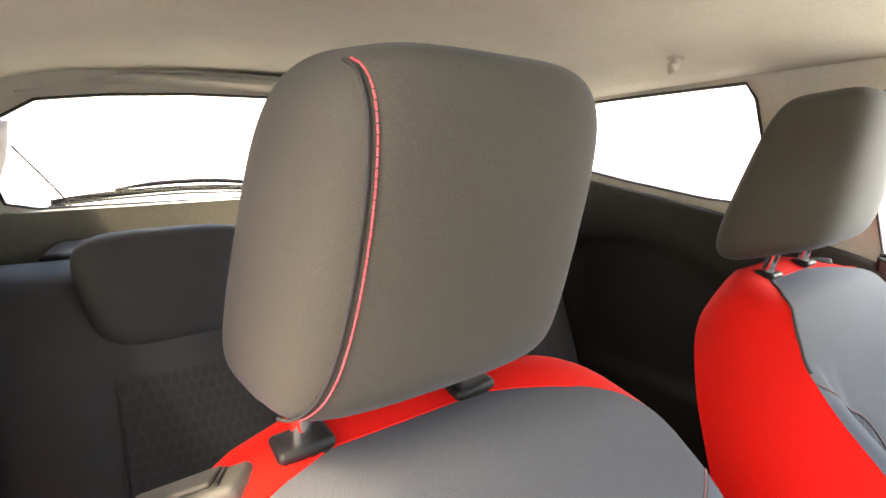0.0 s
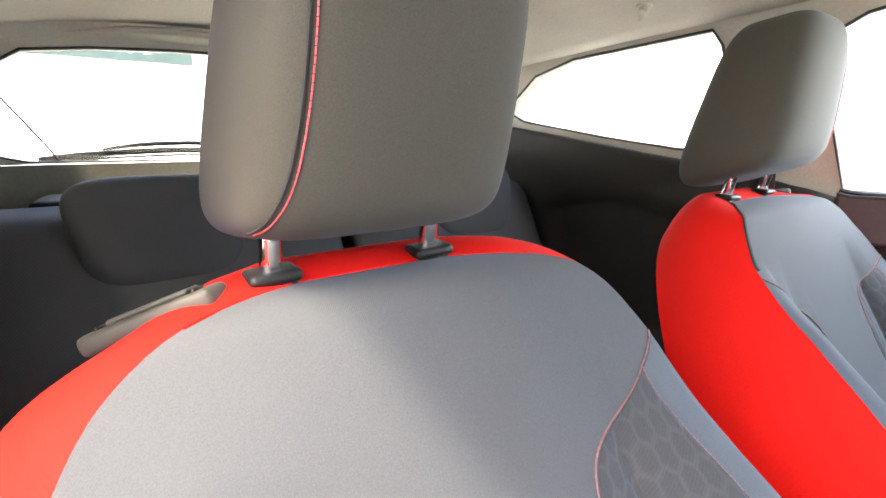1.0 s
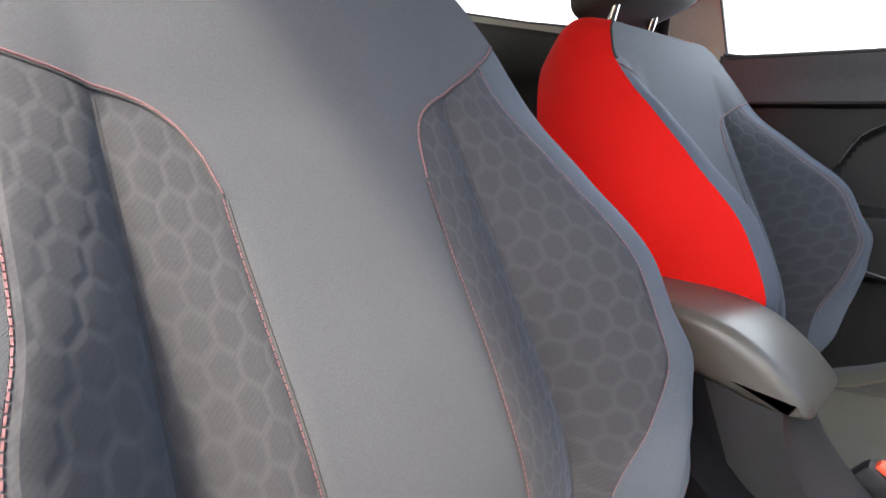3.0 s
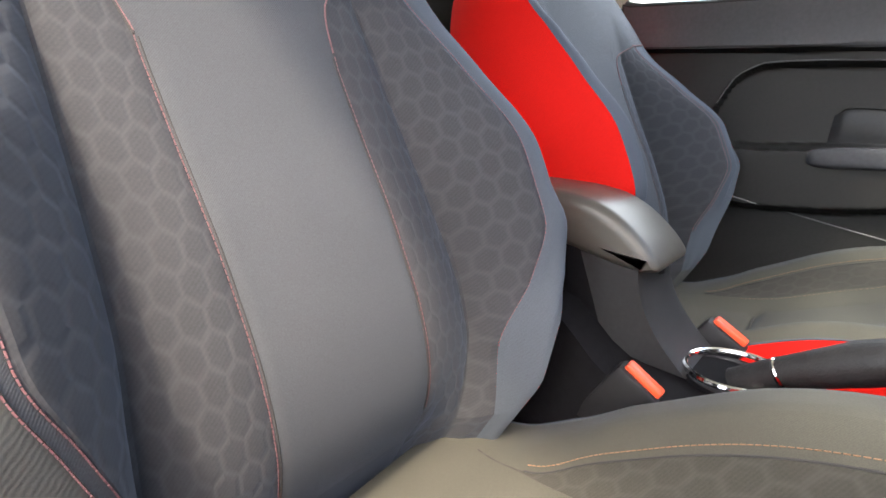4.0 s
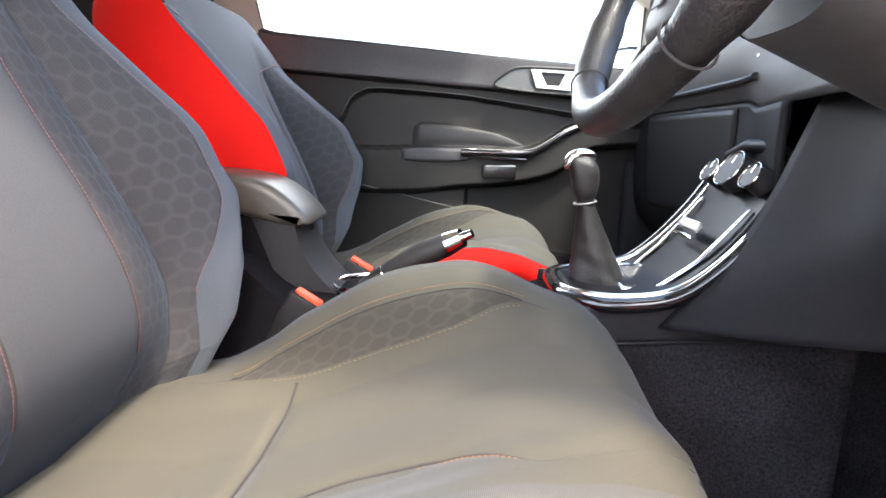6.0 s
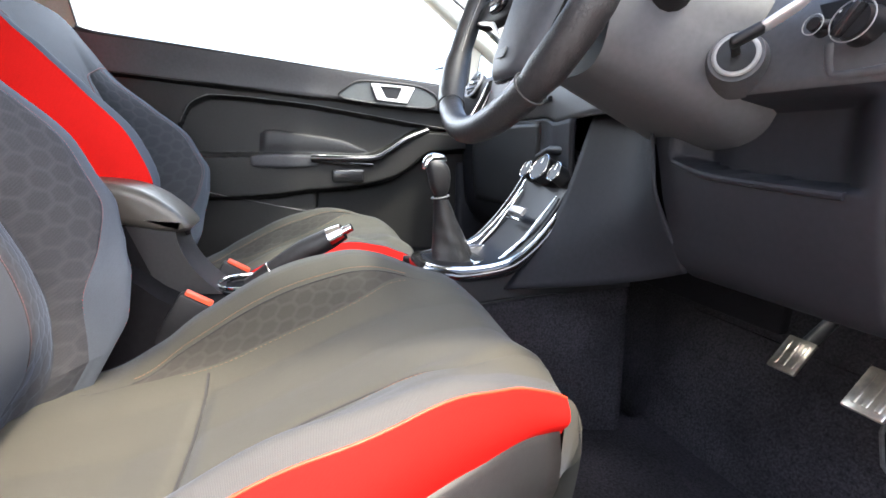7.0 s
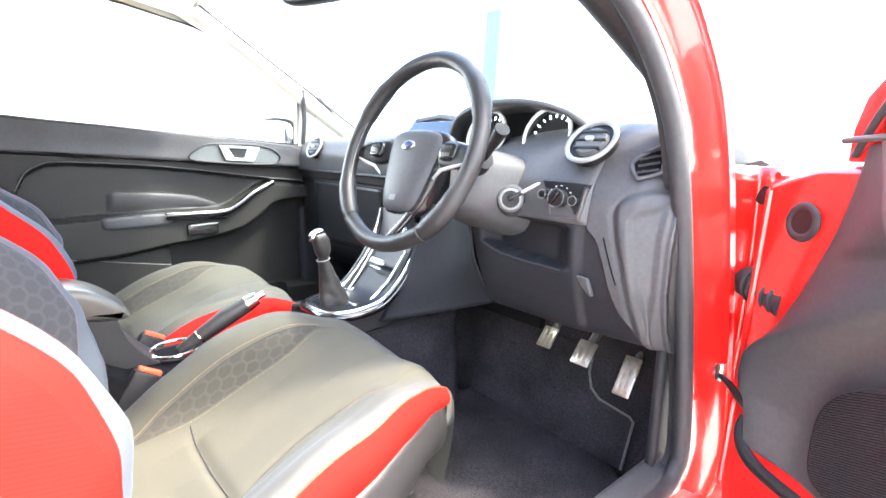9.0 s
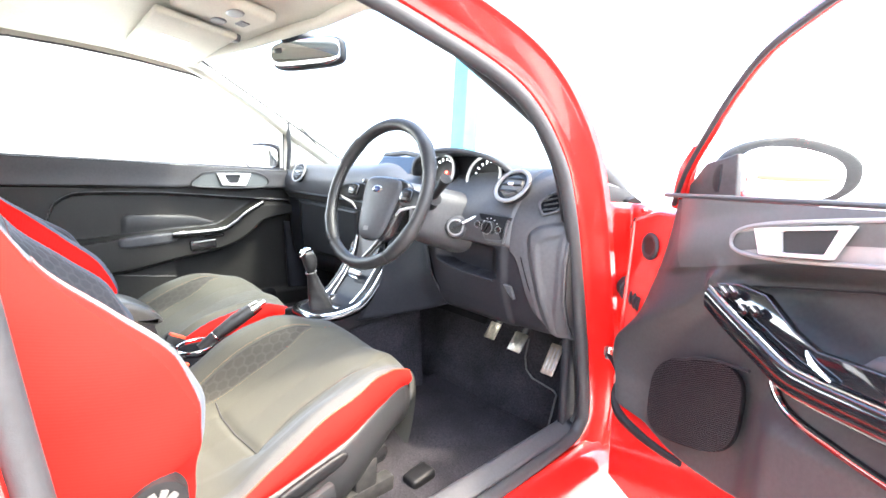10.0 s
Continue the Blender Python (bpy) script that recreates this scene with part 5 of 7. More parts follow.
# Added black sheet blocks daylight through the gap under the dash.
part("dash_backing", rbox((0.90, 0.02, 0.42), (-0.05, 0.875, 0.80), 0.004), DEEP, DASH, "added dark sheet behind the dash gap")
part("glovebox_lid", patch(20, 12, lambda u, v: dash_point(-0.60 + 0.44 * u, 0.60 + 0.20 * v) + Vector((0, -0.006, 0))), TRIM, DASH, "dark glovebox lid", thick=0.006)


def vent(at, axis, r, light):
    ax = Vector(axis).normalized()
    a = Vector(at)
    ring = part("air_vent", hoop(r, r * 0.11, a + ax * 0.006, ax, 40, 10, flat=0.8), SATIN_GREY, DASH, "satin grey vent ring")
    part("vent_throat", ring_disc(r * 0.95, 0.014, a - ax * 0.006, ax, 36), BLACK, ring)
    part("vent_disc", ring_disc(r * 0.72, 0.010, a + ax * 0.004, ax, 36, r * 0.1), TRIM_MID if light else TRIM, ring)
    for k in (-1, 0, 1):
        q = ax.to_track_quat("Z", "Y").to_matrix().to_4x4()
        part("vent_slat", rbox((r * 1.3 * (1 - 0.12 * abs(k)), r * 0.10, 0.010), (0, k * r * 0.40, 0), 0.001, m=Matrix.Translation(a + ax * 0.008) @ q), TRIM, ring)
    part("vent_tab", rbox((0.016, 0.007, 0.008), bevel=0.002, m=Matrix.Translation(a + ax * 0.013) @ ax.to_track_quat("Z", "Y").to_matrix().to_4x4()), SATIN, ring)


vent((0.566, 0.728, 1.022), (-0.05, -0.80, 0.60), 0.046, True)
vent((-0.545, 0.762, 1.000), (0.05, -0.92, 0.38), 0.040, True)
# end vent towards the door
VO = [Vector((0.645, 0, 0.992)), Vector((0.656, 0, 0.968)), Vector((0.664, 0, 0.965)), Vector((0.684, 0, 0.974)), Vector((0.688, 0, 0.984)), Vector((0.679, 0, 1.018)), Vector((0.672, 0, 1.022))]


def vent_y(x, z):
    return curve([(0.935, 0.716), (0.964, 0.733), (0.993, 0.750), (1.026, 0.775)], z) + 0.55 * (x - 0.662)


ev = part("side_vent", plate([(p.x, p.z) for p in VO], (), lambda x, z: Vector((x, vent_y(x, z) - 0.006, z)), 0.004, (0, 1, 0)), DEEP, DASH, "black slanted vent")
part("vent_frame", tube([Vector((p.x, vent_y(p.x, p.z) - 0.007, p.z)) for p in smooth_path(VO, 5, closed=True)], 0.0032, 8, closed=True), DASH_GREY, ev, "grey vent surround")
for k in range(4):
    za, zb = 0.974 + 0.011 * k, 0.981 + 0.012 * k
    xa, xb = 0.657 - 0.002 * k, 0.684 - 0.0025 * k
    part("vent_slat", tube([(xa, vent_y(xa, za) - 0.009, za), (xb, vent_y(xb, zb) - 0.009, zb)], 0.0024, 6), TRIM, ev)

# instrument hood and dials
def hood(u, v):
    a = math.pi * (0.04 + 0.92 * u)
    x = 0.335 - 0.205 * math.cos(a)
    z = 1.005 + 0.110 * math.sin(a) ** 0.7 - 0.02 * v
    y = 0.735 + 0.05 * (1 - math.sin(a)) + 0.20 * v
    return Vector((x, y, z))


part("instrument_hood", patch(40, 10, hood), TRIM_SOFT, DASH, "dark hood over the dials", thick=0.012)
part("instrument_face", plate([(0.145, 0.985), (0.525, 0.985), (0.515, 1.05), (0.45, 1.09), (0.335, 1.105), (0.22, 1.09), (0.155, 1.05)], (), lambda x, z: Vector((x, 0.800 + (z - 1.03) * 0.25, z)), 0.006, (0, 1, 0)), DIAL, DASH, "black dial panel")
for cx in (0.262, 0.432):
    c = Vector((cx, 0.772, 1.043))
    ax = Vector((0, -0.97, 0.24))
    dl = part("dial", hoop(0.056, 0.0040, c, ax, 44, 8), SATIN, DASH, "silver rimmed dial")
    part("dial_face", ring_disc(0.055, 0.004, c - ax * 0.022, ax, 40), DIAL, dl)
    part("dial_cone", tube([c, c - ax * 0.02], 0.056, 40, ends=False), BLACK, dl)
    q = Matrix.Translation(c - ax * 0.018) @ ax.to_track_quat("Z", "Y").to_matrix().to_4x4()
    for k in range(15):
        a = radians(-45 + 270 * k / 14)
        part("dial_mark", rbox((0.009 if k % 2 == 0 else 0.006, 0.0018, 0.001), (0.046 * math.cos(a), 0.046 * math.sin(a), 0), 0, (0, 0, math.degrees(a)), m=q), WHITE_MARK, dl)
    part("needle", rbox((0.036, 0.0026, 0.0015), (0.014, -0.018, 0.003), 0.0005, (0, 0, -52), m=q), TEAL_MARK, dl, "teal needle")
    part("warning_lamp", ring_disc(0.004, 0.002, (q @ Vector((0.012, 0.006, 0.002))), ax, 16), RED_MARK, dl, "small red lamp")
# screen in the middle of the dash
part("centre_screen", plate([(-0.11, 1.03), (0.10, 1.03), (0.08, 1.085), (-0.09, 1.085)], (), lambda x, z: Vector((x, 0.80 + (z - 1.03) * 0.7, z)), 0.01, (0, 1, 0.2)), GLOSS, DASH, "dark glossy screen", bevel=0.004)
part("screen_hood", tube([(-0.13, 0.85, 1.04), (-0.10, 0.86, 1.09), (0.0, 0.865, 1.10), (0.09, 0.86, 1.09), (0.12, 0.85, 1.04)], 0.010, 8), TRIM_SOFT, DASH)
for k in (-1, 1):
    part("media_strip", rbox((0.15, 0.008, 0.010), (-0.01, 0.752 - 0.004 * k, 0.975 + 0.022 * k), 0.003, (-15, 0, 0)), SATIN, DASH, "satin silver strip")
# light switch
LS = Vector((0.540, 0.690, 0.917))
SW_O = [(-0.052, 0.033), (0.046, 0.031), (0.042, 0.010), (0.034, -0.026), (0.026, -0.032), (-0.016, -0.034), (-0.026, -0.028), (-0.032, -0.006)]
lsw = part("light_switch", slab([(LS.x + a, LS.z + b) for a, b in SW_O], lambda x, z: Vector((x, LS.y + 0.006, z)), 0.02, (0, 1, 0), 0.002), BLACK, DASH, "recessed headlamp switch panel")
part("switch_rim", tube(smooth_path([LS + Vector((a, 0.004, b)) for a, b in [(-0.044, 0.020)] + SW_O[:1:-1] + [(0.046, 0.024)]][1:], 4), 0.0045, 10), DASH_GREY, lsw, "grey moulded lower lip")
part("switch_knob", ring_disc(0.0165, 0.018, LS + Vector((0, -0.014, 0.002)), (0, -1, 0.1), 28, 0.003), BLACK, lsw)
part("knob_ring", hoop(0.0168, 0.0006, LS + Vector((0, -0.022, 0.003)), (0, -1, 0.1), 28, 6), SATIN_GREY, lsw, "satin ring")
part("switch_bar", rbox((0.007, 0.012, 0.029), LS + Vector((0, -0.026, 0.003)), 0.003, (0, 35, 0)), SOFT_GLOSS, lsw)
for dx, dz in ((-0.033, 0.004), (0.033, 0.004)):
    part("switch_button", ring_disc(0.0085, 0.014, LS + Vector((dx, -0.013, dz - 0.1 * dx)), (0, -1, 0.1), 20, 0.003), SOFT_GLOSS, lsw)
    part("button_ring", hoop(0.0086, 0.0005, LS + Vector((dx, -0.020, dz - 0.1 * dx)), (0, -1, 0.1), 24, 6), SATIN_GREY, lsw)
for k in range(5):
    part("switch_mark", rbox((0.003, 0.001, 0.002), LS + Vector((0.024 * math.cos(0.5 + 0.5 * k), -0.0085, 0.004 + 0.021 * math.sin(0.5 + 0.5 * k))), 0), WHITE_PAINT, lsw, "white symbol")
# knee panel with its pocket
part("bonnet_lever", slab([(0.577, 0.780), (0.601, 0.779), (0.613, 0.748), (0.608, 0.745), (0.590, 0.762)], lambda x, z: Vector((x, 0.700 + 0.12 * (0.78 - z), z)), 0.010, (0, 1, 0), 0.003), TRIM_SOFT, DASH, "grey bonnet release lever")
part("underside_lamp", rbox((0.011, 0.010, 0.006), (0.36, 0.908, 0.636), 0.002), glow("lit footwell lamp", (1.0, 0.97, 0.9), 6.0), DASH, "small lit footwell lamp")
# ---- steering wheel ----
WHEEL = thing("steering_wheel", "black leather steering wheel with satin trim and oval badge", "steering wheel", (0.050, 0.020, -0.011))
W_C = Vector((0.300, 0.487, 0.998))
W_N = Vector((0.02, -0.95, 0.31)).normalized()
W_M = Matrix.Translation(W_C) @ Matrix((Vector((1, 0, 0)), W_N.cross(Vector((1, 0, 0))), W_N)).transposed().to_4x4()
# local: x right, y up in the wheel's plane, z towards the driver
rim = tube([((0.182) * math.cos(a), 0.182 * math.sin(a) * (1.0 if math.sin(a) > -0.85 else 0.985), 0.0) for a in [i / 72 * 2 * math.pi for i in range(72)]], [0.0155 + 0.0025 * (1 if abs(abs(math.cos(i / 72 * 2 * math.pi)) - 0.8) < 0.12 else 0) for i in range(72)], 14, closed=True)
rim.transform(W_M)
part("rim", rim, LEATHER, WHEEL, "worn black leather rim")
for a in (38, 142, 232, 308):
    c = Vector((0.182 * math.cos(radians(a)), 0.182 * math.sin(radians(a)), 0))
    h = hoop(0.0172, 0.0010, (0, 0, 0), (-math.sin(radians(a)), math.cos(radians(a)), 0), 20, 6)
    h.transform(W_M @ Matrix.Translation(c))
    part("rim_seam", h, BLACK_SEAM, WHEEL)


def hub(p):
    k = 1.0 + 0.26 * p.y / 0.080
    return Vector((p.x * k, p.y, p.z - 0.010 * (p.x / 0.07) ** 2))


H_Y = -0.034
sb_ = superbox(0.078, 0.085, 0.018, 4.5, 52, 24, hub)
sb_.transform(W_M @ Matrix.Translation((0, H_Y - 0.001, -0.026)))
part("hub_surround", sb_, SOFT_GLOSS, WHEEL, "glossy black hub surround")
hb_ = superbox(0.066, 0.081, 0.026, 4.6, 56, 28, hub)
hb_.transform(W_M @ Matrix.Translation((0, H_Y, -0.026)))
hubo = part("airbag_cover", hb_, TRIM_SOFT, WHEEL, "dark grained airbag cover")
bd = superbox(0.019, 0.010, 0.003, 2.0, 32, 10)
bd.transform(W_M @ Matrix.Translation((0, H_Y + 0.046, -0.0005)))
bdo = part("badge", bd, CHROME, hubo, "small silver oval badge")
bi = superbox(0.015, 0.007, 0.002, 2.0, 32, 8)
bi.transform(W_M @ Matrix.Translation((0, H_Y + 0.046, 0.0015)))
part("badge_face", bi, material("dark badge blue", (0.02, 0.03, 0.08), 0.2), bdo)
part("airbag_mark", rbox((0.018, 0.011, 0.001), bevel=0, m=W_M @ Matrix.Translation((0.0, H_Y - 0.056, 0.0000))), TRIM_MID, hubo)
for sgn in (-1, 1):
    arm = superbox(0.052, 0.020, 0.011, 3.2, 32, 16, lambda p: Vector((p.x, p.y * (1.15 - 0.25 * sgn * p.x / 0.052) - 0.10 * p.x * sgn, p.z + 0.10 * p.x * sgn)))
    arm.transform(W_M @ Matrix.Translation((sgn * 0.125, 0.000, -0.018)))
    part("spoke", arm, BLACK, WHEEL, "black side spoke")
    pad = superbox(0.022, 0.017, 0.007, 3.0, 28, 14)
    pad.transform(W_M @ Matrix.Translation((sgn * 0.108, 0.004, -0.008)))
    part("button_pad", pad, SOFT_GLOSS, WHEEL, "glossy black button pad")
    part("button", rbox((0.022, 0.006, 0.004), (sgn * 0.108, 0.010, -0.001), 0.002, m=W_M), TRIM, WHEEL)
    part("button", rbox((0.022, 0.006, 0.004), (sgn * 0.108, -0.003, -0.001), 0.002, m=W_M), TRIM_MID, WHEEL)
    t = tube([(sgn * 0.160, -0.016, -0.006), (sgn * 0.130, -0.024, -0.004), (sgn * 0.100, -0.030, -0.008), (sgn * 0.082, -0.044, -0.014)], [0.002, 0.0034, 0.0034, 0.002], 8)
    t.transform(W_M)
    part("spoke_trim", t, SATIN, WHEEL, "satin silver trim")
    t = tube([(sgn * 0.046, -0.112, -0.020), (sgn * 0.034, -0.140, -0.014), (sgn * 0.021, -0.170, -0.006)], [0.008, 0.007, 0.007], 10, flat=0.8)
    t.transform(W_M)
    part("lower_spoke", t, GLOSS, WHEEL, "glossy black lower spoke")
    t = tube([(sgn * 0.041, -0.114, -0.012), (sgn * 0.029, -0.140, -0.0065), (sgn * 0.016, -0.166, 0.001)], 0.0010, 8)
    t.transform(W_M)
    part("spoke_strip", t, SATIN, WHEEL, "satin silver strip")
part("spoke_infill", plate([(-0.044, -0.110), (0.044, -0.110), (0.020, -0.172), (-0.020, -0.172)], (), lambda x, y: W_M @ Vector((x, y, -0.016)), 0.006, tuple(-W_N)), TRIM_MID, WHEEL, "grey infill of the lower spoke")
for a0, a1 in ((150, 222), (-42, 30)):
    pts = [W_M @ Vector((0.1668 * math.cos(radians(a0 + (a1 - a0) * i / 24)), 0.1668 * math.sin(radians(a0 + (a1 - a0) * i / 24)), 0.003)) for i in range(25)]
    part("rim_stitching", stitches(pts, 0.0050, 0.0008, 0.0006), SATIN_GREY, WHEEL, "pale grey thread")
# column shroud, stalk and ignition
COLUMN = thing("steering_column", "dark column shroud with stalk and keyed ignition", "steering column", (0.029, 0.024, -0.008))


def shroud(u, v):
    a = 2 * math.pi * u
    y = 0.545 + 0.19 * v
    w = 0.070 + 0.040 * v
    h = 0.066 + 0.022 * v
    cx = 0.310 + 0.015 * v
    return Vector((cx + w * math.copysign(abs(math.cos(a)) ** 0.6, math.cos(a)), y, 0.962 - 0.045 * v + h * math.copysign(abs(math.sin(a)) ** 0.6, math.sin(a))))


part("shroud", patch(44, 12, shroud), DASH_GREY, COLUMN, "dark grained shroud")
part("shroud_cap", plate([(shroud(i / 44, 0).x, shroud(i / 44, 0).z) for i in range(44)], (), lambda x, z: Vector((x, 0.547, z)), 0), BLACK, COLUMN)
for sgn in (-1, 1):
    x0 = 0.310 + sgn * (0.086 if sgn > 0 else 0.075)
    lift = 0.030 if sgn > 0 else 0.0
    part("stalk", tube([(x0, 0.60, 0.985), (x0 + sgn * 0.05, 0.585, 1.00 + lift * 0.6), (x0 + sgn * 0.082, 0.57, 1.012 + lift)], [0.012, 0.010, 0.014], 12), BLACK, COLUMN, "black control stalk")
    part("stalk_boot", tube([(x0 - sgn * 0.01, 0.605, 0.98), (x0 + sgn * 0.022, 0.595, 0.99)], [0.026, 0.019], 16), BLACK, COLUMN)
ig = Vector((0.431, 0.664, 0.915))
iga = Vector((0.62, -0.75, 0.10)).normalized()
ign = part("ignition_ring", hoop(0.0185, 0.0030, ig + iga * 0.012, iga, 32, 10, flat=0.7), SATIN_GREY, COLUMN, "bright ignition ring")
part("ignition_boss", ring_disc(0.034, 0.036, ig - iga * 0.010, iga, 32, 0.009), DASH_GREY, ign)
part("ignition_barrel", ring_disc(0.017, 0.012, ig + iga * 0.008, iga, 24), BLACK, ign)
key_m = Matrix.Translation(ig + iga * 0.030) @ iga.to_track_quat("Z", "Y").to_matrix().to_4x4() @ pose(0, 0, 0, 0, 0, 32)
key = part("key", merge(rbox((0.008, 0.0035, 0.034), (0, 0, -0.002), 0.001, m=key_m), rbox((0.030, 0.009, 0.018), (0.010, 0, 0.018), 0.004, seg=3, m=key_m)), BLACK, ign, "black headed key in the lock")
bow = superbox(0.026, 0.0035, 0.011, 2.6, 28, 12)
bow.transform(key_m @ Matrix.Translation((0.036, 0, 0.020)) @ pose(0, 0, 0, 0, -18, 0))
part("key_blade", bow, SATIN, ign, "silver spare blade on the key")

# ---- centre console ----
CX = -0.030
CONSOLE = thing("centre_console", "black centre console with chrome rim and climate knobs", "console", (0.026, 0.024, -0.015))
BEZEL_SIDE = [(0.092, 0.752, 0.800), (0.097, 0.715, 0.728), (0.098, 0.668, 0.664), (0.095, 0.622, 0.626), (0.087, 0.560, 0.609), (0.070, 0.510, 0.604), (0.035, 0.486, 0.602)]
bez = smooth_path([(CX + x, y, z) for x, y, z in BEZEL_SIDE] + [(CX - x, y, z) for x, y, z in reversed(BEZEL_SIDE)], 8)
part("bezel", tube(bez, 0.0058, 10, flat=0.8), CHROME, CONSOLE, "bright chrome rim")
part("bezel_step", tube([p + Vector((0.012 * (1 if p.x > CX else -1), -0.004, -0.010)) for p in bez], 0.0115, 10), GLOSS, CONSOLE, "glossy black border")
prof = [(0.752, 0.800), (0.715, 0.724), (0.668, 0.658), (0.622, 0.618), (0.560, 0.601), (0.490, 0.597)]


def gloss_panel(u, v):
    k = v * (len(prof) - 1)
    y = curve([(i, p[0]) for i, p in enumerate(prof)], k)
    z = curve([(i, p[1]) for i, p in enumerate(prof)], k)
    w = curve([(0, 0.090), (3, 0.096), (4, 0.088), (5, 0.05)], k)
    return Vector((CX + (-1 + 2 * u) * w, y, z))


part("console_panel", patch(16, 30, gloss_panel), CONSOLE_BLACK, CONSOLE, "piano black panel", thick=0.006)
stack_n = Vector((0, -0.90, 0.43))
for i, (dx, r) in enumerate(((-0.058, 0.019), (0.0, 0.028), (0.058, 0.019))):
    c = Vector((CX + dx, 0.722, 0.785 + (0.006 if i == 1 else 0)))
    kn = part("climate_knob", ring_disc(r, 0.026, c, stack_n, 32, 0.003), TRIM, CONSOLE, "dark climate knob")
    part("knob_ring", hoop(r * 0.98, 0.0016, c + stack_n * 0.013, stack_n, 32, 8), CHROME, kn)
    part("knob_mark", rbox((0.003, 0.012, 0.002), bevel=0, m=Matrix.Translation(c + stack_n * 0.0135) @ stack_n.to_track_quat("Z", "Y").to_matrix().to_4x4() @ Matrix.Translation((0, r * 0.5, 0))), SATIN, kn)
part("climate_hood", tube([(CX - 0.085, 0.752, 0.815), (CX - 0.03, 0.748, 0.832), (CX + 0.03, 0.748, 0.832), (CX + 0.085, 0.752, 0.815)], 0.010, 10), BLACK, CONSOLE, "black brow over the knobs")
part("console_button", rbox((0.060, 0.010, 0.016), (CX, 0.672, 0.708), 0.003, (-35, 0, 0)), SATIN, CONSOLE, "satin silver button")
part("console_button", rbox((0.060, 0.006, 0.006), (CX, 0.664, 0.692), 0.002, (-35, 0, 0)), CHROME, CONSOLE)
for sgn in (-1, 1):
    part("chrome_fin", tube([(CX + sgn * 0.070, 0.715, 0.745), (CX + sgn * 0.066, 0.660, 0.662), (CX + sgn * 0.055, 0.610, 0.612)], [0.0030, 0.0048, 0.0050], 8, flat=0.6), CHROME, CONSOLE, "chrome fin")
part("oddment_tray", merge(rbox((0.10, 0.07, 0.012), (CX, 0.605, 0.606), 0.004), rbox((0.012, 0.05, 0.02), (CX - 0.045, 0.61, 0.618), 0.004)), CHROME, CONSOLE, "bright tray")
part("tray_well", rbox((0.072, 0.05, 0.01), (CX + 0.006, 0.600, 0.610), 0.004), BLACK, CONSOLE)
# side skins
def seam_share(u):
    """How far down the side the plastic reaches."""
    y = 0.470 + 0.375 * u
    top = curve([(0.470, 0.590), (0.56, 0.596), (0.63, 0.612), (0.68, 0.660), (0.73, 0.738), (0.77, 0.82), (0.85, 0.90)], y)
    return (top - (0.538 + 0.16 * max(0.0, y - 0.5))) / (top - 0.27)


for sgn in (-1, 1):
    def cheek(u, v):
        y = 0.470 + 0.375 * u
        top = curve([(0.470, 0.590), (0.56, 0.596), (0.63, 0.612), (0.68, 0.660), (0.73, 0.738), (0.77, 0.82), (0.85, 0.90)], y)
        w = 0.098 + 0.01 * u + 0.035 * v + (0.05 * u * u * v)
        return Vector((CX + sgn * w, y, top + (0.27 - top) * v))
    part("console_side", patch(24, 8, lambda u, v: cheek(u, v * seam_share(u))), TRIM, CONSOLE, "dark plastic side", thick=0.008)
    part("tunnel_carpet", patch(24, 14, lambda u, v: cheek(u, seam_share(u) + (1 - seam_share(u)) * v) - Vector((sgn * 0.004, 0, 0))), CARPET, CONSOLE, "black carpet below the console seam", thick=0.004)


part("console_seam", tube([cheek(i / 24, seam_share(i / 24)) + Vector((0.003, 0, 0)) for i in range(17)], 0.0018, 6), BLACK, CONSOLE, "dark seam")


def flare(u, v):
    """Hollow side of the console sweeping out to the knee panel."""
    near = smooth_at([(CX + 0.104, 0.752, 0.895), (CX + 0.107, 0.700, 0.718), (CX + 0.109, 0.610, 0.576)], v)
    far = smooth_at([(0.285, 0.690, 0.906), (0.318, 0.690, 0.800), (0.338, 0.752, 0.676)], v)
    p = near.lerp(far, u)
    return p + Vector((0.012, 0.040, 0)) * math.sin(math.pi * u)


part("console_flare", patch(24, 24, flare), TRIM_LOW, CONSOLE, "dark plastic flare up to the dash", thick=0.004)


def tunnel(u, v):
    y = -0.36 + 0.87 * v
    a = -1 + 2 * u
    top = curve([(-0.36, 0.60), (-0.02, 0.60), (0.08, 0.542), (0.20, 0.536), (0.40, 0.552), (0.47, 0.570), (0.51, 0.588)], y)
    w = curve([(-0.36, 0.075), (0.0, 0.075), (0.2, 0.088), (0.47, 0.10)], y)
    if abs(a) < 0.5:
        return Vector((CX - 0.012 + a / 0.5 * w, y, top - 0.006 * abs(a / 0.5) ** 6))
    s = (abs(a) - 0.5) / 0.5
    return Vector((CX - 0.012 + math.copysign(w + 0.03 * s, a), y, top - 0.006 + (0.27 - top) * s))


# Cover colour holds the shade between the seats.
part("tunnel_cover", patch(40, 36, tunnel), DEEP, CONSOLE, "plastic tunnel cover blackened for shade")
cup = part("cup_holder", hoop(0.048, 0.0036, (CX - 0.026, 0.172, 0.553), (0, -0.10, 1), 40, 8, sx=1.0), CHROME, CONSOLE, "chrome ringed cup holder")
# Capped black disc imitates the shade inside a hole.
part("cup_well", tube([(CX - 0.026, 0.168, 0.543), (CX - 0.026, 0.168, 0.534)], 0.047, 32), DEEP, cup, "black disc for the shaded well")
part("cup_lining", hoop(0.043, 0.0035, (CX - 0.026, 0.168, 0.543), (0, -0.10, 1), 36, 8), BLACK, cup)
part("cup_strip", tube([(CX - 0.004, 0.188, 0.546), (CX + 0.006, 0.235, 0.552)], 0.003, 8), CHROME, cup)
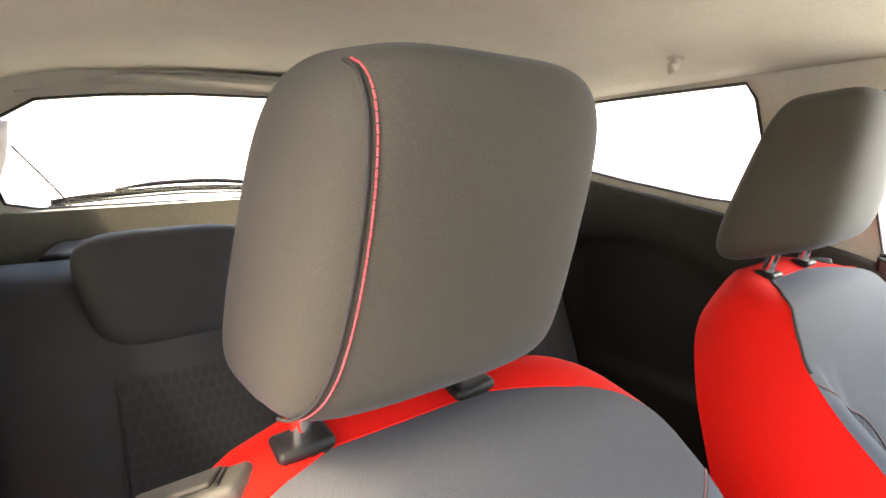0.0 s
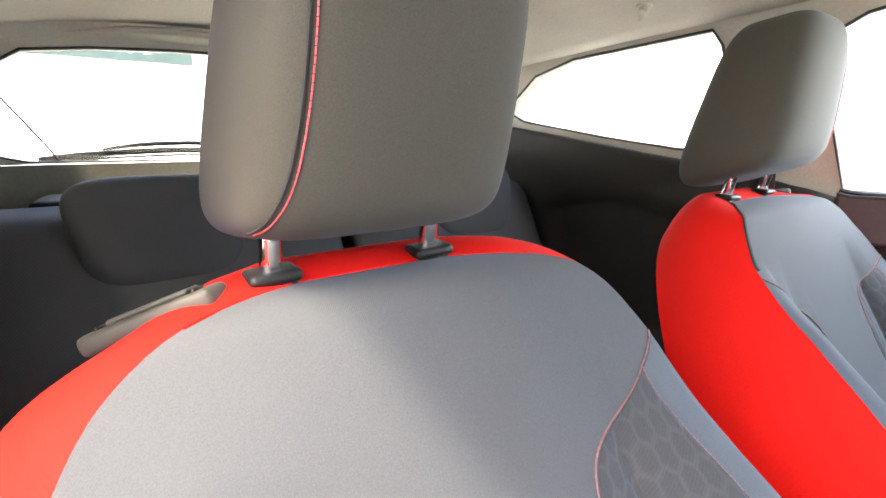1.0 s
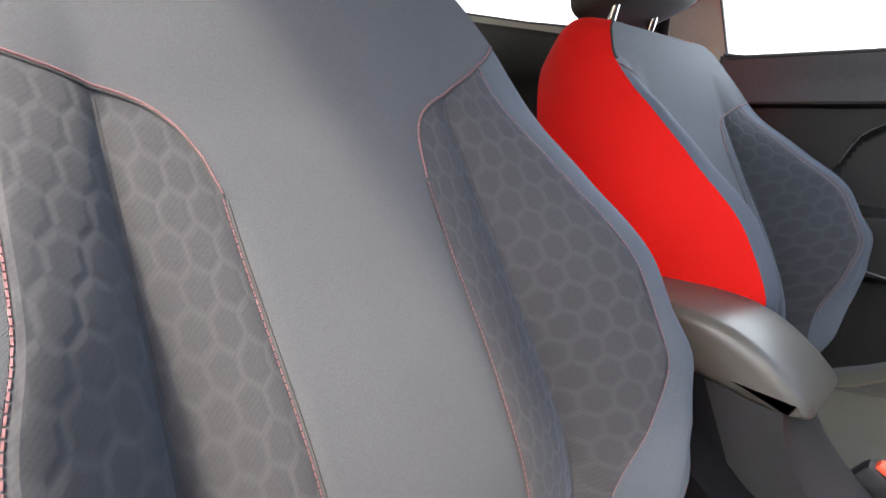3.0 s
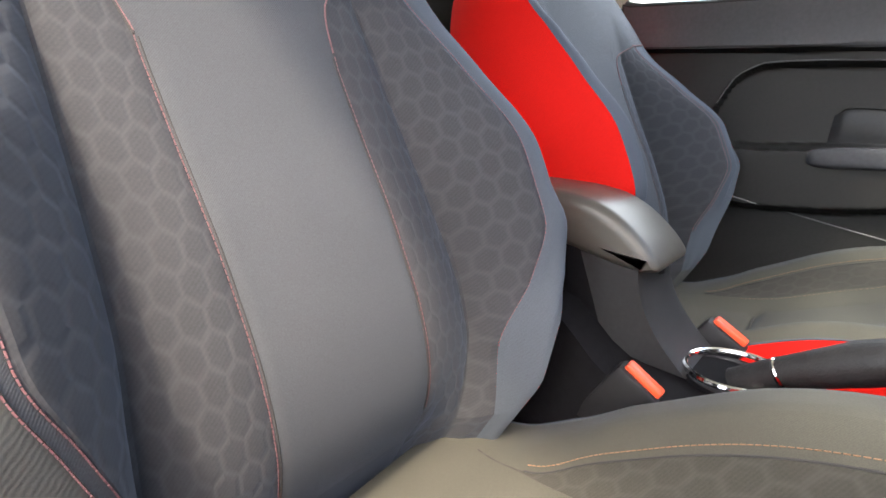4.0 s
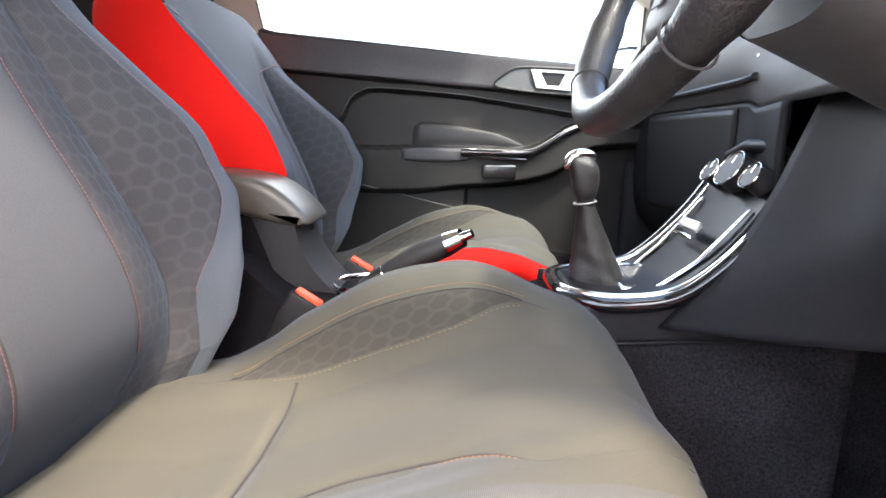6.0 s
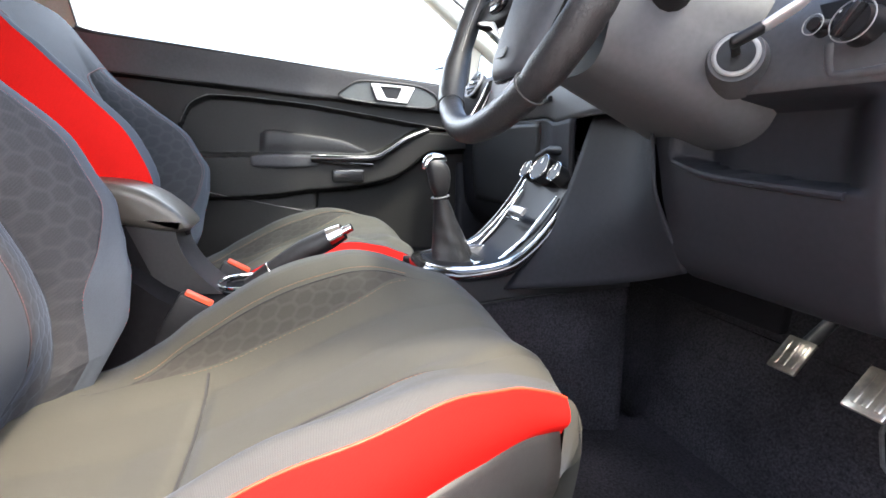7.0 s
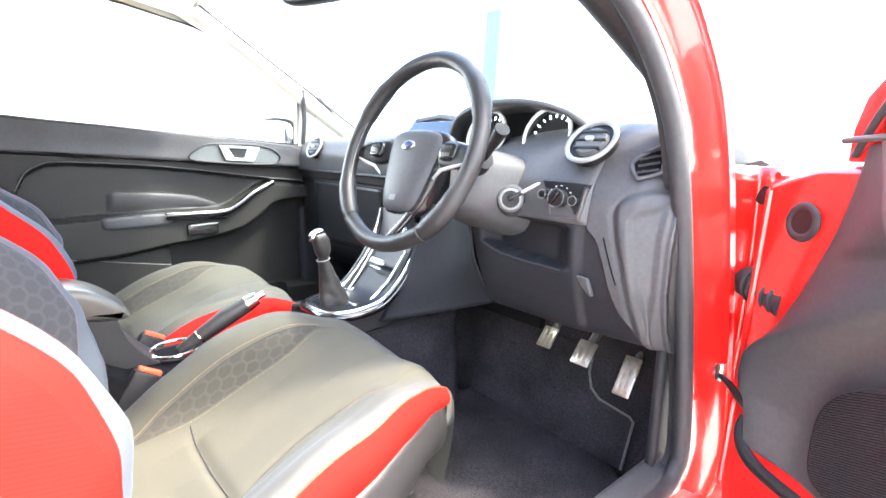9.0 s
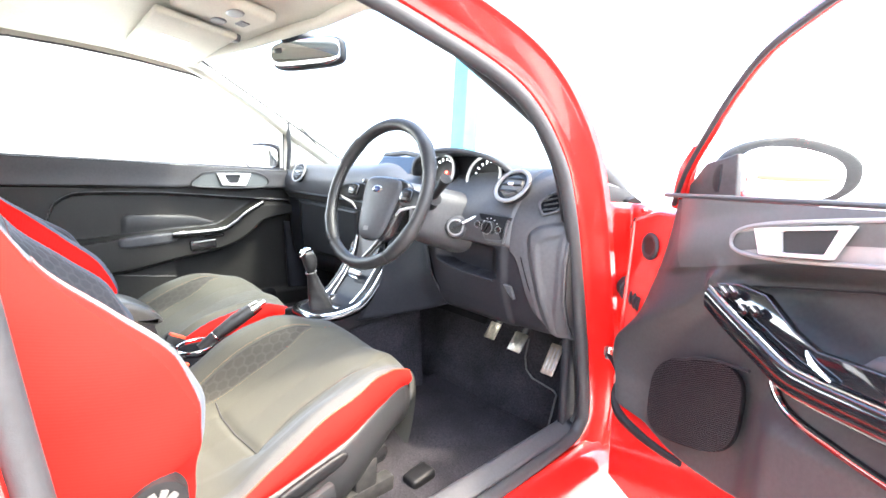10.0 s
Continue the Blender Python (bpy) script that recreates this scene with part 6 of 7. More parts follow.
# Post is blackened as the shaded side of the paler box front.
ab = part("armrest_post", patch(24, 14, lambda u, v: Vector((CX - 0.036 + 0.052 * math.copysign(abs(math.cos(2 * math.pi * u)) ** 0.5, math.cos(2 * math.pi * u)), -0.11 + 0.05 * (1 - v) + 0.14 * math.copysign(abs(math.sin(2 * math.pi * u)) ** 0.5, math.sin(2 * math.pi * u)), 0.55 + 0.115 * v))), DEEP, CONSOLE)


def storage_box(u, v):
    a = 2 * u - 1
    return Vector((CX - 0.041 + 0.053 * max(-1.0, min(1.0, a * 1.4)), 0.068 + 0.070 * (1 - v) ** 2.2 - 0.008 * abs(a) ** 4 - 0.22 * max(0.0, (abs(a) - 0.714) / 0.286), 0.541 + 0.118 * v))


part("box_front", patch(42, 20, storage_box), TRIM, CONSOLE, "dark grey storage box under the arm pad")


ARM = [(p.x, p.y) for p in smooth_path([(-0.25, 0.712, 0), (-0.10, 0.718, 0), (-0.02, 0.717, 0), (0.025, 0.706, 0), (0.062, 0.682, 0), (0.086, 0.657, 0), (0.080, 0.646, 0), (0.045, 0.644, 0), (-0.04, 0.654, 0), (-0.25, 0.660, 0)], 5)]
am = slab(ARM, lambda y, z: Vector((CX - 0.098, y, z)), 0.118, (1, 0, 0), 0.016, 4)
part("armrest_pad", am, PAD, CONSOLE, "smooth grey plastic arm pad", sharp=1.2)
part("armrest_latch", tube([(CX - 0.05, 0.052, 0.652), (CX - 0.05, 0.070, 0.640), (CX - 0.05, 0.074, 0.630)], [0.006, 0.010, 0.004], 8), BLACK, CONSOLE)

# gear lever and handbrake
GEAR = thing("gear_lever", "black leather gear lever with chrome capped knob", "gear lever", (0.006, 0.066, -0.006))
def gaiter(u, v):
    a = 2 * math.pi * u
    k = (1 - v) ** 1.2
    fold = 1 + 0.08 * math.sin(4 * a + 3 * v) * (0.3 + k) + 0.018 * math.sin(22 * v + 2 * math.sin(a))
    return Vector((CX + 0.012 + (0.022 * k + 0.0145) * math.cos(a) * fold, 0.508 - 0.036 * v + (0.030 * k + 0.0145) * math.sin(a) * fold, 0.596 + 0.116 * v))


part("gaiter", patch(40, 26, gaiter), LEATHER, GEAR, "creased black leather gaiter")
part("gaiter_collar", hoop(0.0165, 0.0015, (CX + 0.012, 0.470, 0.716), (0, -0.25, 1), 24, 8), SATIN_GREY, GEAR)
part("shaft", tube([(CX + 0.012, 0.473, 0.70), (CX + 0.014, 0.466, 0.74)], 0.013, 14), BLACK, GEAR)
kb = superbox(0.0185, 0.021, 0.036, 2.6, 32, 20, lambda p: Vector((p.x * (1 + 3.0 * p.z), p.y * (1 + 4.0 * p.z) - 8 * max(0, p.z) ** 2, p.z)))
kb.transform(Matrix.Translation((CX + 0.015, 0.464, 0.752)) @ pose(0, 0, 0, 10, 0, 0))
part("knob", kb, LEATHER, GEAR, "black leather knob")
part("knob_cap", tube(smooth_path([(CX + 0.015, 0.434, 0.764), (CX + 0.015, 0.438, 0.776), (CX + 0.015, 0.449, 0.785), (CX + 0.015, 0.463, 0.787), (CX + 0.015, 0.474, 0.784)], 5), [0.003 + 0.008 * math.sin(math.pi * (k / 20) ** 0.7 * 0.92) for k in range(21)], 14), CHROME, GEAR, "curved chrome cap")
part("knob_strip", tube([(CX + 0.018, 0.446, 0.781), (CX + 0.020, 0.440, 0.766)], [0.0035, 0.0015], 8), CHROME, GEAR)
BRAKE = thing("handbrake", "black leather handbrake lever with chrome button end", "handbrake", (0.026, 0.016, -0.024))
part("lever", tube([(CX - 0.004, 0.185, 0.560), (CX + 0.004, 0.225, 0.592), (CX + 0.014, 0.275, 0.628), (CX + 0.022, 0.318, 0.654)], [0.014, 0.016, 0.0205, 0.0185], 16), LEATHER, BRAKE, "black leather grip")
part("lever_tip", tube([(CX + 0.0218, 0.317, 0.6535), (CX + 0.027, 0.338, 0.667)], [0.0190, 0.015], 16), CHROME, BRAKE, "chrome end")
part("lever_button", tube([(CX + 0.027, 0.338, 0.667), (CX + 0.031, 0.352, 0.676)], [0.008, 0.007], 12), CHROME, BRAKE)
part("lever_ring", hoop(0.014, 0.003, (CX + 0.003, 0.222, 0.589), (0.1, 0.75, 0.6), 24, 8), CHROME, BRAKE)

# belt buckles
def buckle(at, turn):
    b = thing("belt_buckle", "black seat belt buckle with orange red button", "belt buckle", at, "belt buckles")
    b.rotation_euler = [radians(a) for a in turn]
    part("buckle_body", rbox((0.026, 0.056, 0.105), (0, 0, -0.056), 0.007), BLACK, b)
    part("buckle_button", rbox((0.015, 0.044, 0.010), (0, 0, -0.002), 0.003), BUCKLE_RED, b, "orange red press button")
    part("buckle_stalk", tube([(0, 0, -0.105), (0, -0.03, -0.24)], 0.008, 8), BLACK, b)
    return b


buckle((0.055, 0.132, 0.535), (-28, 0, 0))
buckle((-0.112, 0.175, 0.548), (-28, 0, 0))

# ---- pedals and mat ----
for kind, (x, y, z), (w, h), tilt in (("clutch_pedal", (0.392, 0.965, 0.545), (0.042, 0.058), 52), ("brake_pedal", (0.527, 0.917, 0.558), (0.046, 0.062), 50), ("accelerator_pedal", (0.594, 1.008, 0.502), (0.042, 0.098), 58)):
    pd = thing(kind, "steel faced pedal with rubber strips in the dark footwell", "pedal")
    m = Matrix.Translation((x, y, z)) @ pose(0, 0, 0, tilt, 0, 0)
    part("pedal_plate", rbox((w, h, 0.007), (0, 0, 0), 0.003, m=m), METAL, pd, "worn bright steel face")
    for k in (-1, 0, 1):
        part("rubber_strip", rbox((0.006, h * 0.72, 0.003), (k * w * 0.28, 0, 0.004), 0.001, m=m), METAL if kind != "accelerator_pedal" else SATIN, pd)
    part("pedal_arm", tube([(x, y + 0.006, z - 0.002), (x + 0.004, y + 0.07, z + 0.06), (x + 0.006, y + 0.07, z + 0.20)], 0.010, 10), STEEL, pd, "dark steel arm")
mat_o = [(0.14, 0.13), (0.64, 0.13), (0.655, 0.48), (0.655, 0.90), (0.625, 0.945), (0.55, 0.965), (0.51, 1.01), (0.49, 1.05), (0.14, 1.04)]
fm = part("floor_mat", plate(mat_o, (), lambda x, y: Vector((x, y, 0.279 + 0.10 * max(0, y - 0.80))), 0.006, (0, 0, 1)), CARPET)
tagged(fm, "black carpet mat with grey edging on the car floor", "floor mat")
part("mat_edge", tube([(x, y, 0.286 + 0.10 * max(0, y - 0.80)) for x, y in mat_o[1:4]], 0.004, 6), MAT_EDGE, fm, "grey bound edge")
TOE = [(0.632, 0.300), (0.630, 0.405), (0.618, 0.413), (0.535, 0.424), (0.508, 0.440), (0.491, 0.475), (0.485, 0.53), (0.14, 0.53), (0.14, 0.300)]
part("mat_toe", plate(TOE, (), lambda x, z: Vector((x, 0.948 + 0.22 * (z - 0.275) / 0.62, z)), 0.005, (0, 1, 0)), CARPET, fm, "carpet flap up the toe board")
part("mat_edge", tube([(x, 0.946 + 0.22 * (z - 0.275) / 0.62, z) for x, z in TOE[:7]], 0.0032, 6), MAT_EDGE, fm, "grey bound edge")

# ---- roof fittings ----
rm = thing("rear_view_mirror", "black rear view mirror on a windscreen stalk", "mirror")
mm = Matrix.Translation((0.0, 0.515, 1.358)) @ pose(0, 0, 0, 4, -5, 28)
mh = superbox(0.118, 0.022, 0.042, 4.0, 44, 20)
mh.transform(mm)
part("mirror_shell", mh, BLACK, rm, "black shell")
mgl = superbox(0.112, 0.004, 0.037, 4.0, 44, 12)
mgl.transform(mm @ Matrix.Translation((0, -0.0205, 0)))
part("mirror_glass", mgl, MIRROR, rm, "silvered glass")
part("mirror_stalk", tube([(0.015, 0.540, 1.378), (0.0, 0.525, 1.400), (-0.025, 0.490, 1.408), (-0.050, 0.455, 1.404)], [0.014, 0.020, 0.024, 0.026], 12, flat=0.7), BLACK, rm)
part("mirror_tab", rbox((0.012, 0.010, 0.010), (0, 0, -0.036), 0.002, m=mm), BLACK, rm)
vs_ = thing("sun_visor", "pale grey folded sun visor with a white label", "sun visor")
vm = Matrix.Translation((-0.280, 0.255, 1.384)) @ pose(0, 0, 0, -9, -2, -4)
part("visor_panel", rbox((0.42, 0.20, 0.020), (0, 0, 0), 0.009, seg=3, m=vm), LINING, vs_, "padded pale panel")
part("visor_label", rbox((0.10, 0.075, 0.001), (-0.02, -0.01, -0.0108), 0, m=vm), material("white sticker", (0.85, 0.86, 0.83), 0.6, grain=0.03, scale=30), vs_, "white warning label")
part("visor_rod", tube([(0.21, 0.09, 0.0), (-0.21, 0.09, 0.0)], 0.006, 8), LINING, vs_).data.transform(vm)
part("visor_clip", rbox((0.03, 0.02, 0.02), (0.19, 0.10, 0.0), 0.005, m=vm), TRIM_MID, vs_, "grey clip")
part("visor_clip", rbox((0.02, 0.02, 0.018), (-0.20, 0.10, 0.0), 0.005, m=vm), LINING, vs_)
oc = thing("overhead_console", "pale overhead console with two reading lamps", "overhead console")
om = Matrix.Translation((0.030, 0.265, 1.412)) @ pose(0, 0, 0, -9, 0, 0)
part("console_shell", rbox((0.20, 0.19, 0.030), (0, 0, 0), 0.012, seg=3, m=om), LINING, oc)
for sgn in (-1, 1):
    ln = superbox(0.034, 0.017, 0.004, 2.4, 28, 10)
    ln.transform(om @ Matrix.Translation((sgn * 0.055, 0.01, -0.016)))
    part("reading_lamp", ln, TRIM_MID, oc, "grey oval lens")
for k in (-1, 0, 1):
    part("lamp_switch", rbox((0.012, 0.022, 0.005), (k * 0.015, 0.05, -0.016), 0.002, m=om), TRIM_MID, oc)
hk = thing("coat_hook", "small pale plastic coat hook on the roof rail", "coat hook")
part("hook_base", ring_disc(0.020, 0.014, (-0.462, -0.575, 1.412), (0.25, 0, -1), 24, 0.005), LINING, hk)
part("hook_nose", tube([(-0.464, -0.575, 1.408), (-0.452, -0.572, 1.394), (-0.442, -0.570, 1.386), (-0.436, -0.570, 1.396)], [0.011, 0.010, 0.010, 0.006], 10), LINING, hk)
for sgn in (-1, 1):
    sb = thing("seat_belt", "dark webbing seat belt hanging beside the pillar", "seat belt", group="front seat belts")
    x = 0.655 * sgn
    part("webbing", patch(2, 24, lambda u, v: Vector((x + sgn * (0.55 + 0.11 * min(1, v * 1.2) - 0.655), -0.335 - 0.046 * u - 0.05 * v, 1.25 - 0.86 * v))), BLACK, sb, thick=0.002)
    part("belt_anchor", rbox((0.02, 0.05, 0.06), (sgn * 0.575, -0.362, 1.255), 0.008), TRIM, sb, "dark plastic belt guide")

# ---- open driver's door ----
OPEN = radians(55)
D_U = Vector((math.sin(OPEN), -math.cos(OPEN), 0))
D_W = Vector((-math.cos(OPEN), -math.sin(OPEN), 0))
D_O = Vector((0.825, 0.880, -0.020))
DOOR = thing("driver_door", "open red car door lined in dark plastic", "car door")


def dp(u, z, w=0.0):
    return D_O + D_U * u + D_W * w + Vector((0, 0, z))


def door_front(z):
    return curve([(0.40, 0.13), (0.545, 0.085), (0.60, 0.075), (0.645, 0.064), (0.68, 0.022), (0.753, 0.066), (0.846, 0.112), (0.953, 0.150), (1.04, 0.165)], z)


def band_low(u):
    return curve([(0.08, 0.880), (0.30, 0.926), (0.388, 0.948), (0.486, 0.972), (0.605, 0.992), (1.08, 1.03)], u)


def ridge(z):
    return curve([(0.42, 0.11), (0.60, 0.085), (0.71, 0.072), (0.808, 0.192), (0.874, 0.297), (0.93, 0.355), (1.0, 0.40)], z)


def crease(z):
    return curve([(0.42, 0.19), (0.60, 0.180), (0.727, 0.229), (0.849, 0.318), (0.908, 0.350), (0.95, 0.40), (1.0, 0.43)], z)


def arm_line(u):
    return curve([(0.36, 0.905), (0.43, 0.866), (0.49, 0.838), (0.55, 0.828), (0.66, 0.832), (1.08, 0.850)], u)


def lining_low(u):
    return curve([(0.0, 0.585), (0.12, 0.560), (0.20, 0.552), (0.33, 0.566), (0.47, 0.600), (0.60, 0.63), (1.08, 0.66)], u)


def lining_w(uu, z):
    """Door card relief: bulged top band, folded front, arm ridge and pocket."""
    f = door_front(z)
    r = max(f + 0.022, ridge(z))
    c = max(r + 0.03, crease(z))
    w = curve([(f, -0.030), (f + 0.010, -0.008), (r, 0.030), (c, -0.002), (1.3, 0.0)], uu)
    over = z - band_low(uu)
    band = step(over, 0.018)
    w += band * (0.028 + 0.008 * math.sin(math.pi * min(1.0, max(0.0, over / 0.09))) - w) * step(uu - f - 0.085, 0.13)
    w -= 0.016 * step(-0.012 - over, 0.02) * step(z - arm_line(uu) - 0.03, 0.03) * step(uu - 0.40, 0.05)
    w += 0.050 * math.exp(-((z - arm_line(uu)) / 0.034) ** 2) * step(uu - 0.355, 0.06)
    w += 0.045 * step(0.775 - z + 0.10 * (uu - 0.6), 0.06) * step(uu - 0.47, 0.10)
    return w


def lining(u, v):
    low = lining_low(1.08 * u)
    z = 1.045 + 0.035 * u - (1.045 + 0.035 * u - low) * v
    f = door_front(z)
    uu = f + (1.08 - f) * u
    return dp(uu, z, lining_w(uu, z))


def top_band(u, v):
    u0 = 0.200 + 0.060 * v
    uu = u0 + (1.065 - u0) * u
    top = 1.043 + 0.034 * uu
    z = top + (band_low(uu) + 0.008 - top) * v
    return dp(uu, z, lining_w(uu, z) + 0.0025)


part("door_lining", patch(170, 130, lining), DOOR_TRIM, DOOR, "moulded dark plastic lining lifted for glare", thick=0.010, away=-D_W)
# Band colour includes the light on its upward face.
part("upper_band", patch(110, 20, top_band), BAND_PLASTIC, DOOR, "soft upper band, paler as if lit from above")
part("band_crease", tube(smooth_path([dp(u, z, 0.001) for u, z in ((0.40, 0.925), (0.47, 0.941), (0.55, 0.957), (0.62, 0.968), (1.0, 1.0))], 6), 0.0022, 8), BLACK, DOOR, "dark crease under the band")
# painted shell behind the lining
shell_o = [(0.02, 0.34), (1.12, 0.34), (1.14, 0.50), (1.14, 1.02), (1.10, 1.05), (0.10, 1.02), (0.00, 0.99), (-0.01, 0.60)]
part("door_shell", plate(shell_o, (), lambda u, z: dp(u, z, -0.020), 0.075, tuple(-D_W)), PAINT, DOOR, "glossy red painted shell", bevel=0.012)
part("shut_rib", tube([dp(0.012, z, -0.020) for z in (0.45, 0.6, 0.8, 0.98)], 0.006, 8), PAINT, DOOR)
# window frame
frame_keys = [(0.150, 1.04), (0.220, 1.12), (0.385, 1.252), (0.495, 1.300), (0.64, 1.335), (0.85, 1.365), (1.02, 1.36), (1.10, 1.30), (1.13, 1.05)]
wf = smooth_path([dp(u, z, -0.03 + 0.36 * max(0, z - 1.03)) for u, z in frame_keys], 8)
part("window_frame", tube(wf, 0.008, 10, flat=1.2), PAINT, DOOR, "red painted window frame")
part("frame_rubber", tube([p + D_W * 0.010 + Vector((0, 0, -0.007)) for p in wf], 0.005, 8), RUBBER, DOOR)
part("door_glass", plate([(u, z) for u, z in frame_keys], (), lambda u, z: dp(u, z, -0.035 + 0.36 * max(0, z - 1.03)), 0), GLASS, DOOR).visible_shadow = False
part("frame_post", slab([(0.135, 1.025), (0.190, 1.025), (0.184, 1.09), (0.205, 1.150), (0.188, 1.150), (0.150, 1.11), (0.136, 1.07)], lambda u, z: dp(u, z, -0.035 + 0.10 * max(0.0, z - 1.06)), 0.014, tuple(D_W), 0.004), PAINT, DOOR, "red front post")
part("corner_sail", slab([(0.190, 1.036), (0.187, 1.075), (0.226, 1.117), (0.30, 1.134), (0.312, 1.044)], lambda u, z: dp(u, z, -0.03), 0.012, tuple(D_W), 0.003), TRIM_SOFT, DOOR, "dark mirror corner")
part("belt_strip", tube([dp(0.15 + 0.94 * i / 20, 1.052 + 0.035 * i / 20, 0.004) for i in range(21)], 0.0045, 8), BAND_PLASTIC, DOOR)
# handle
hz = lambda u: 1.009 + 0.14 * (u - 0.478)
bz = [(0.575 + 0.192 * math.copysign(abs(math.cos(a)) ** 0.55, math.cos(a)), 0.027 * math.copysign(abs(math.sin(a)) ** 0.7, math.sin(a))) for a in [i / 44 * 2 * math.pi for i in range(44)]]
part("handle_bezel", tube([dp(u, hz(u) + dz, 0.040) for u, dz in bz], 0.0030, 8, closed=True), SATIN_GREY, DOOR, "pale rim")
part("handle_recess", plate(bz, (), lambda u, dz: dp(u, hz(u) + dz, 0.0375), 0), SATIN_GREY, DOOR, "pale satin recess")
part("door_handle", plate([(0.436, 0.018), (0.578, 0.020), (0.556, -0.022), (0.452, -0.021)], [[(0.479, 0.014), (0.562, 0.015), (0.549, -0.016), (0.485, -0.016)]], lambda u, dz: dp(u, hz(u) + dz, 0.042), 0.012, tuple(D_W)), SATIN, DOOR, "satin silver inner handle", bevel=0.002)
part("handle_lever", plate([(0.480, 0.013), (0.561, 0.014), (0.548, -0.015), (0.486, -0.015)], (), lambda u, dz: dp(u, hz(u) + dz, 0.043), 0.003, tuple(D_W)), TRIM, DOOR)
# pull grip with switches
STRIP = [(0.398, 0.924), (0.444, 0.903), (0.501, 0.880), (0.549, 0.862), (0.589, 0.859), (0.64, 0.861), (0.86, 0.872), (1.00, 0.885)]
gp = smooth_path([dp(u, z, 0.070) for u, z in STRIP], 6)
part("pull_grip", sweep([p - Vector((0, 0, 0.019)) for p in gp], [(0.015 * math.copysign(abs(math.cos(a)) ** 0.7, math.cos(a)), 0.019 * math.copysign(abs(math.sin(a)) ** 0.7, math.sin(a))) for a in [i / 20 * 2 * math.pi for i in range(20)]], side=(0, 0, 1)), GLOSS, DOOR, "glossy black pull handle")
part("grip_strip", tube([p + D_W * 0.008 for p in gp], 0.0022, 8), CHROME, DOOR, "bright strip")
swp = part("switch_panel", slab([(0.392, 0.928), (0.43, 0.936), (0.478, 0.932), (0.539, 0.900), (0.575, 0.888), (0.66, 0.890), (0.66, 0.862), (0.589, 0.860), (0.549, 0.863), (0.501, 0.881), (0.444, 0.904)], lambda u, z: dp(u, z, 0.066 - 0.5 * max(0.0, z - 0.925 + 0.22 * (u - 0.40))), 0.012, tuple(-D_W), 0.002), GLOSS, DOOR, "glossy black switch panel")
for k, (u, z) in enumerate(((0.425, 0.921), (0.440, 0.926), (0.462, 0.905), (0.482, 0.909))):
    ws = part("window_switch", rbox((0.018, 0.011, 0.013), bevel=0.004, m=Matrix.Translation(dp(u, z, 0.070)) @ pose(0, 0, 0, 0, 30, math.degrees(math.atan2(D_U.y, D_U.x)))), SOFT_GLOSS, swp, "window switch")
    part("switch_edge", rbox((0.012, 0.002, 0.0016), bevel=0, m=Matrix.Translation(dp(u + 0.001, z + 0.005, 0.0765)) @ pose(0, 0, 0, 0, 30, math.degrees(math.atan2(D_U.y, D_U.x)))), SATIN, ws)
part("grip_hook", tube([dp(0.562, 0.884, 0.066), dp(0.577, 0.872, 0.070), dp(0.606, 0.862, 0.074)], [0.0015, 0.0045, 0.002], 8), CHROME, DOOR, "bright fin")
part("arm_pad", slab([(0.600, 0.874), (0.625, 0.902), (0.66, 0.908), (0.98, 0.925), (1.00, 0.885)], lambda u, z: dp(u, z, 0.050), 0.040, tuple(-D_W), 0.012), TRIM_SOFT, DOOR, "soft dark arm pad")
# lower pocket
pk = smooth_path([dp(0.520, 0.822, 0.060), dp(0.530, 0.805, 0.058), dp(0.552, 0.790, 0.056), dp(0.60, 0.782, 0.056), dp(0.70, 0.775, 0.055), dp(0.98, 0.77, 0.050)], 8)
part("pocket_rim", tube(pk, 0.0065, 8), GLOSS, DOOR, "glossy black rim")
part("pocket_edge", tube([p + D_W * 0.006 + Vector((0, 0, 0.002)) for p in pk], 0.0012, 6), CHROME, DOOR, "bright edge")
# Dark sheet above the rim stands for the pocket's shadow.
part("pocket_shadow", patch(30, 6, lambda u, v: smooth_at(pk, u) + Vector((0, 0, 0.004 + 0.036 * v)) - D_W * (0.002 + 0.012 * v)), TRIM, DOOR, "dark sheet for the shade in the pocket")
# loudspeaker grille
sc_u, sc_z = 0.318, 0.684
SHEAR = 0.36


def grille_edge(a):
    du = 0.116 * math.copysign(abs(math.cos(a)) ** 0.62, math.cos(a))
    return sc_u + du, sc_z + SHEAR * du + 0.084 * math.copysign(abs(math.sin(a)) ** 0.62, math.sin(a))


sp = part("speaker_grille", plate([grille_edge(i / 48 * 2 * math.pi) for i in range(48)], (), lambda u, z: dp(u, z, 0.012), 0.006, tuple(D_W)), DEEP, DOOR, "ribbed black loudspeaker grille", bevel=0.002)
for k in range(46):
    dz = -0.080 + 0.160 * k / 45
    hw = 0.113 * max(0.0, 1 - (abs(dz) / 0.084) ** 3.2) ** 0.31
    if hw > 0.01:
        part("grille_rib", tube([dp(sc_u - hw, sc_z - SHEAR * hw + dz, 0.0185), dp(sc_u + hw, sc_z + SHEAR * hw + dz, 0.0185)], 0.0010, 6), TRIM, sp)
part("speaker_ledge", tube(smooth_path([dp(0.078, 0.612, 0.014), dp(0.086, 0.585, 0.024), dp(0.13, 0.562, 0.034), dp(0.22, 0.556, 0.030), dp(0.33, 0.570, 0.026)], 6), [0.006 + 0.005 * math.sin(math.pi * k / 24) for k in range(25)], 10, flat=0.7), BLACK, DOOR, "black ledge")
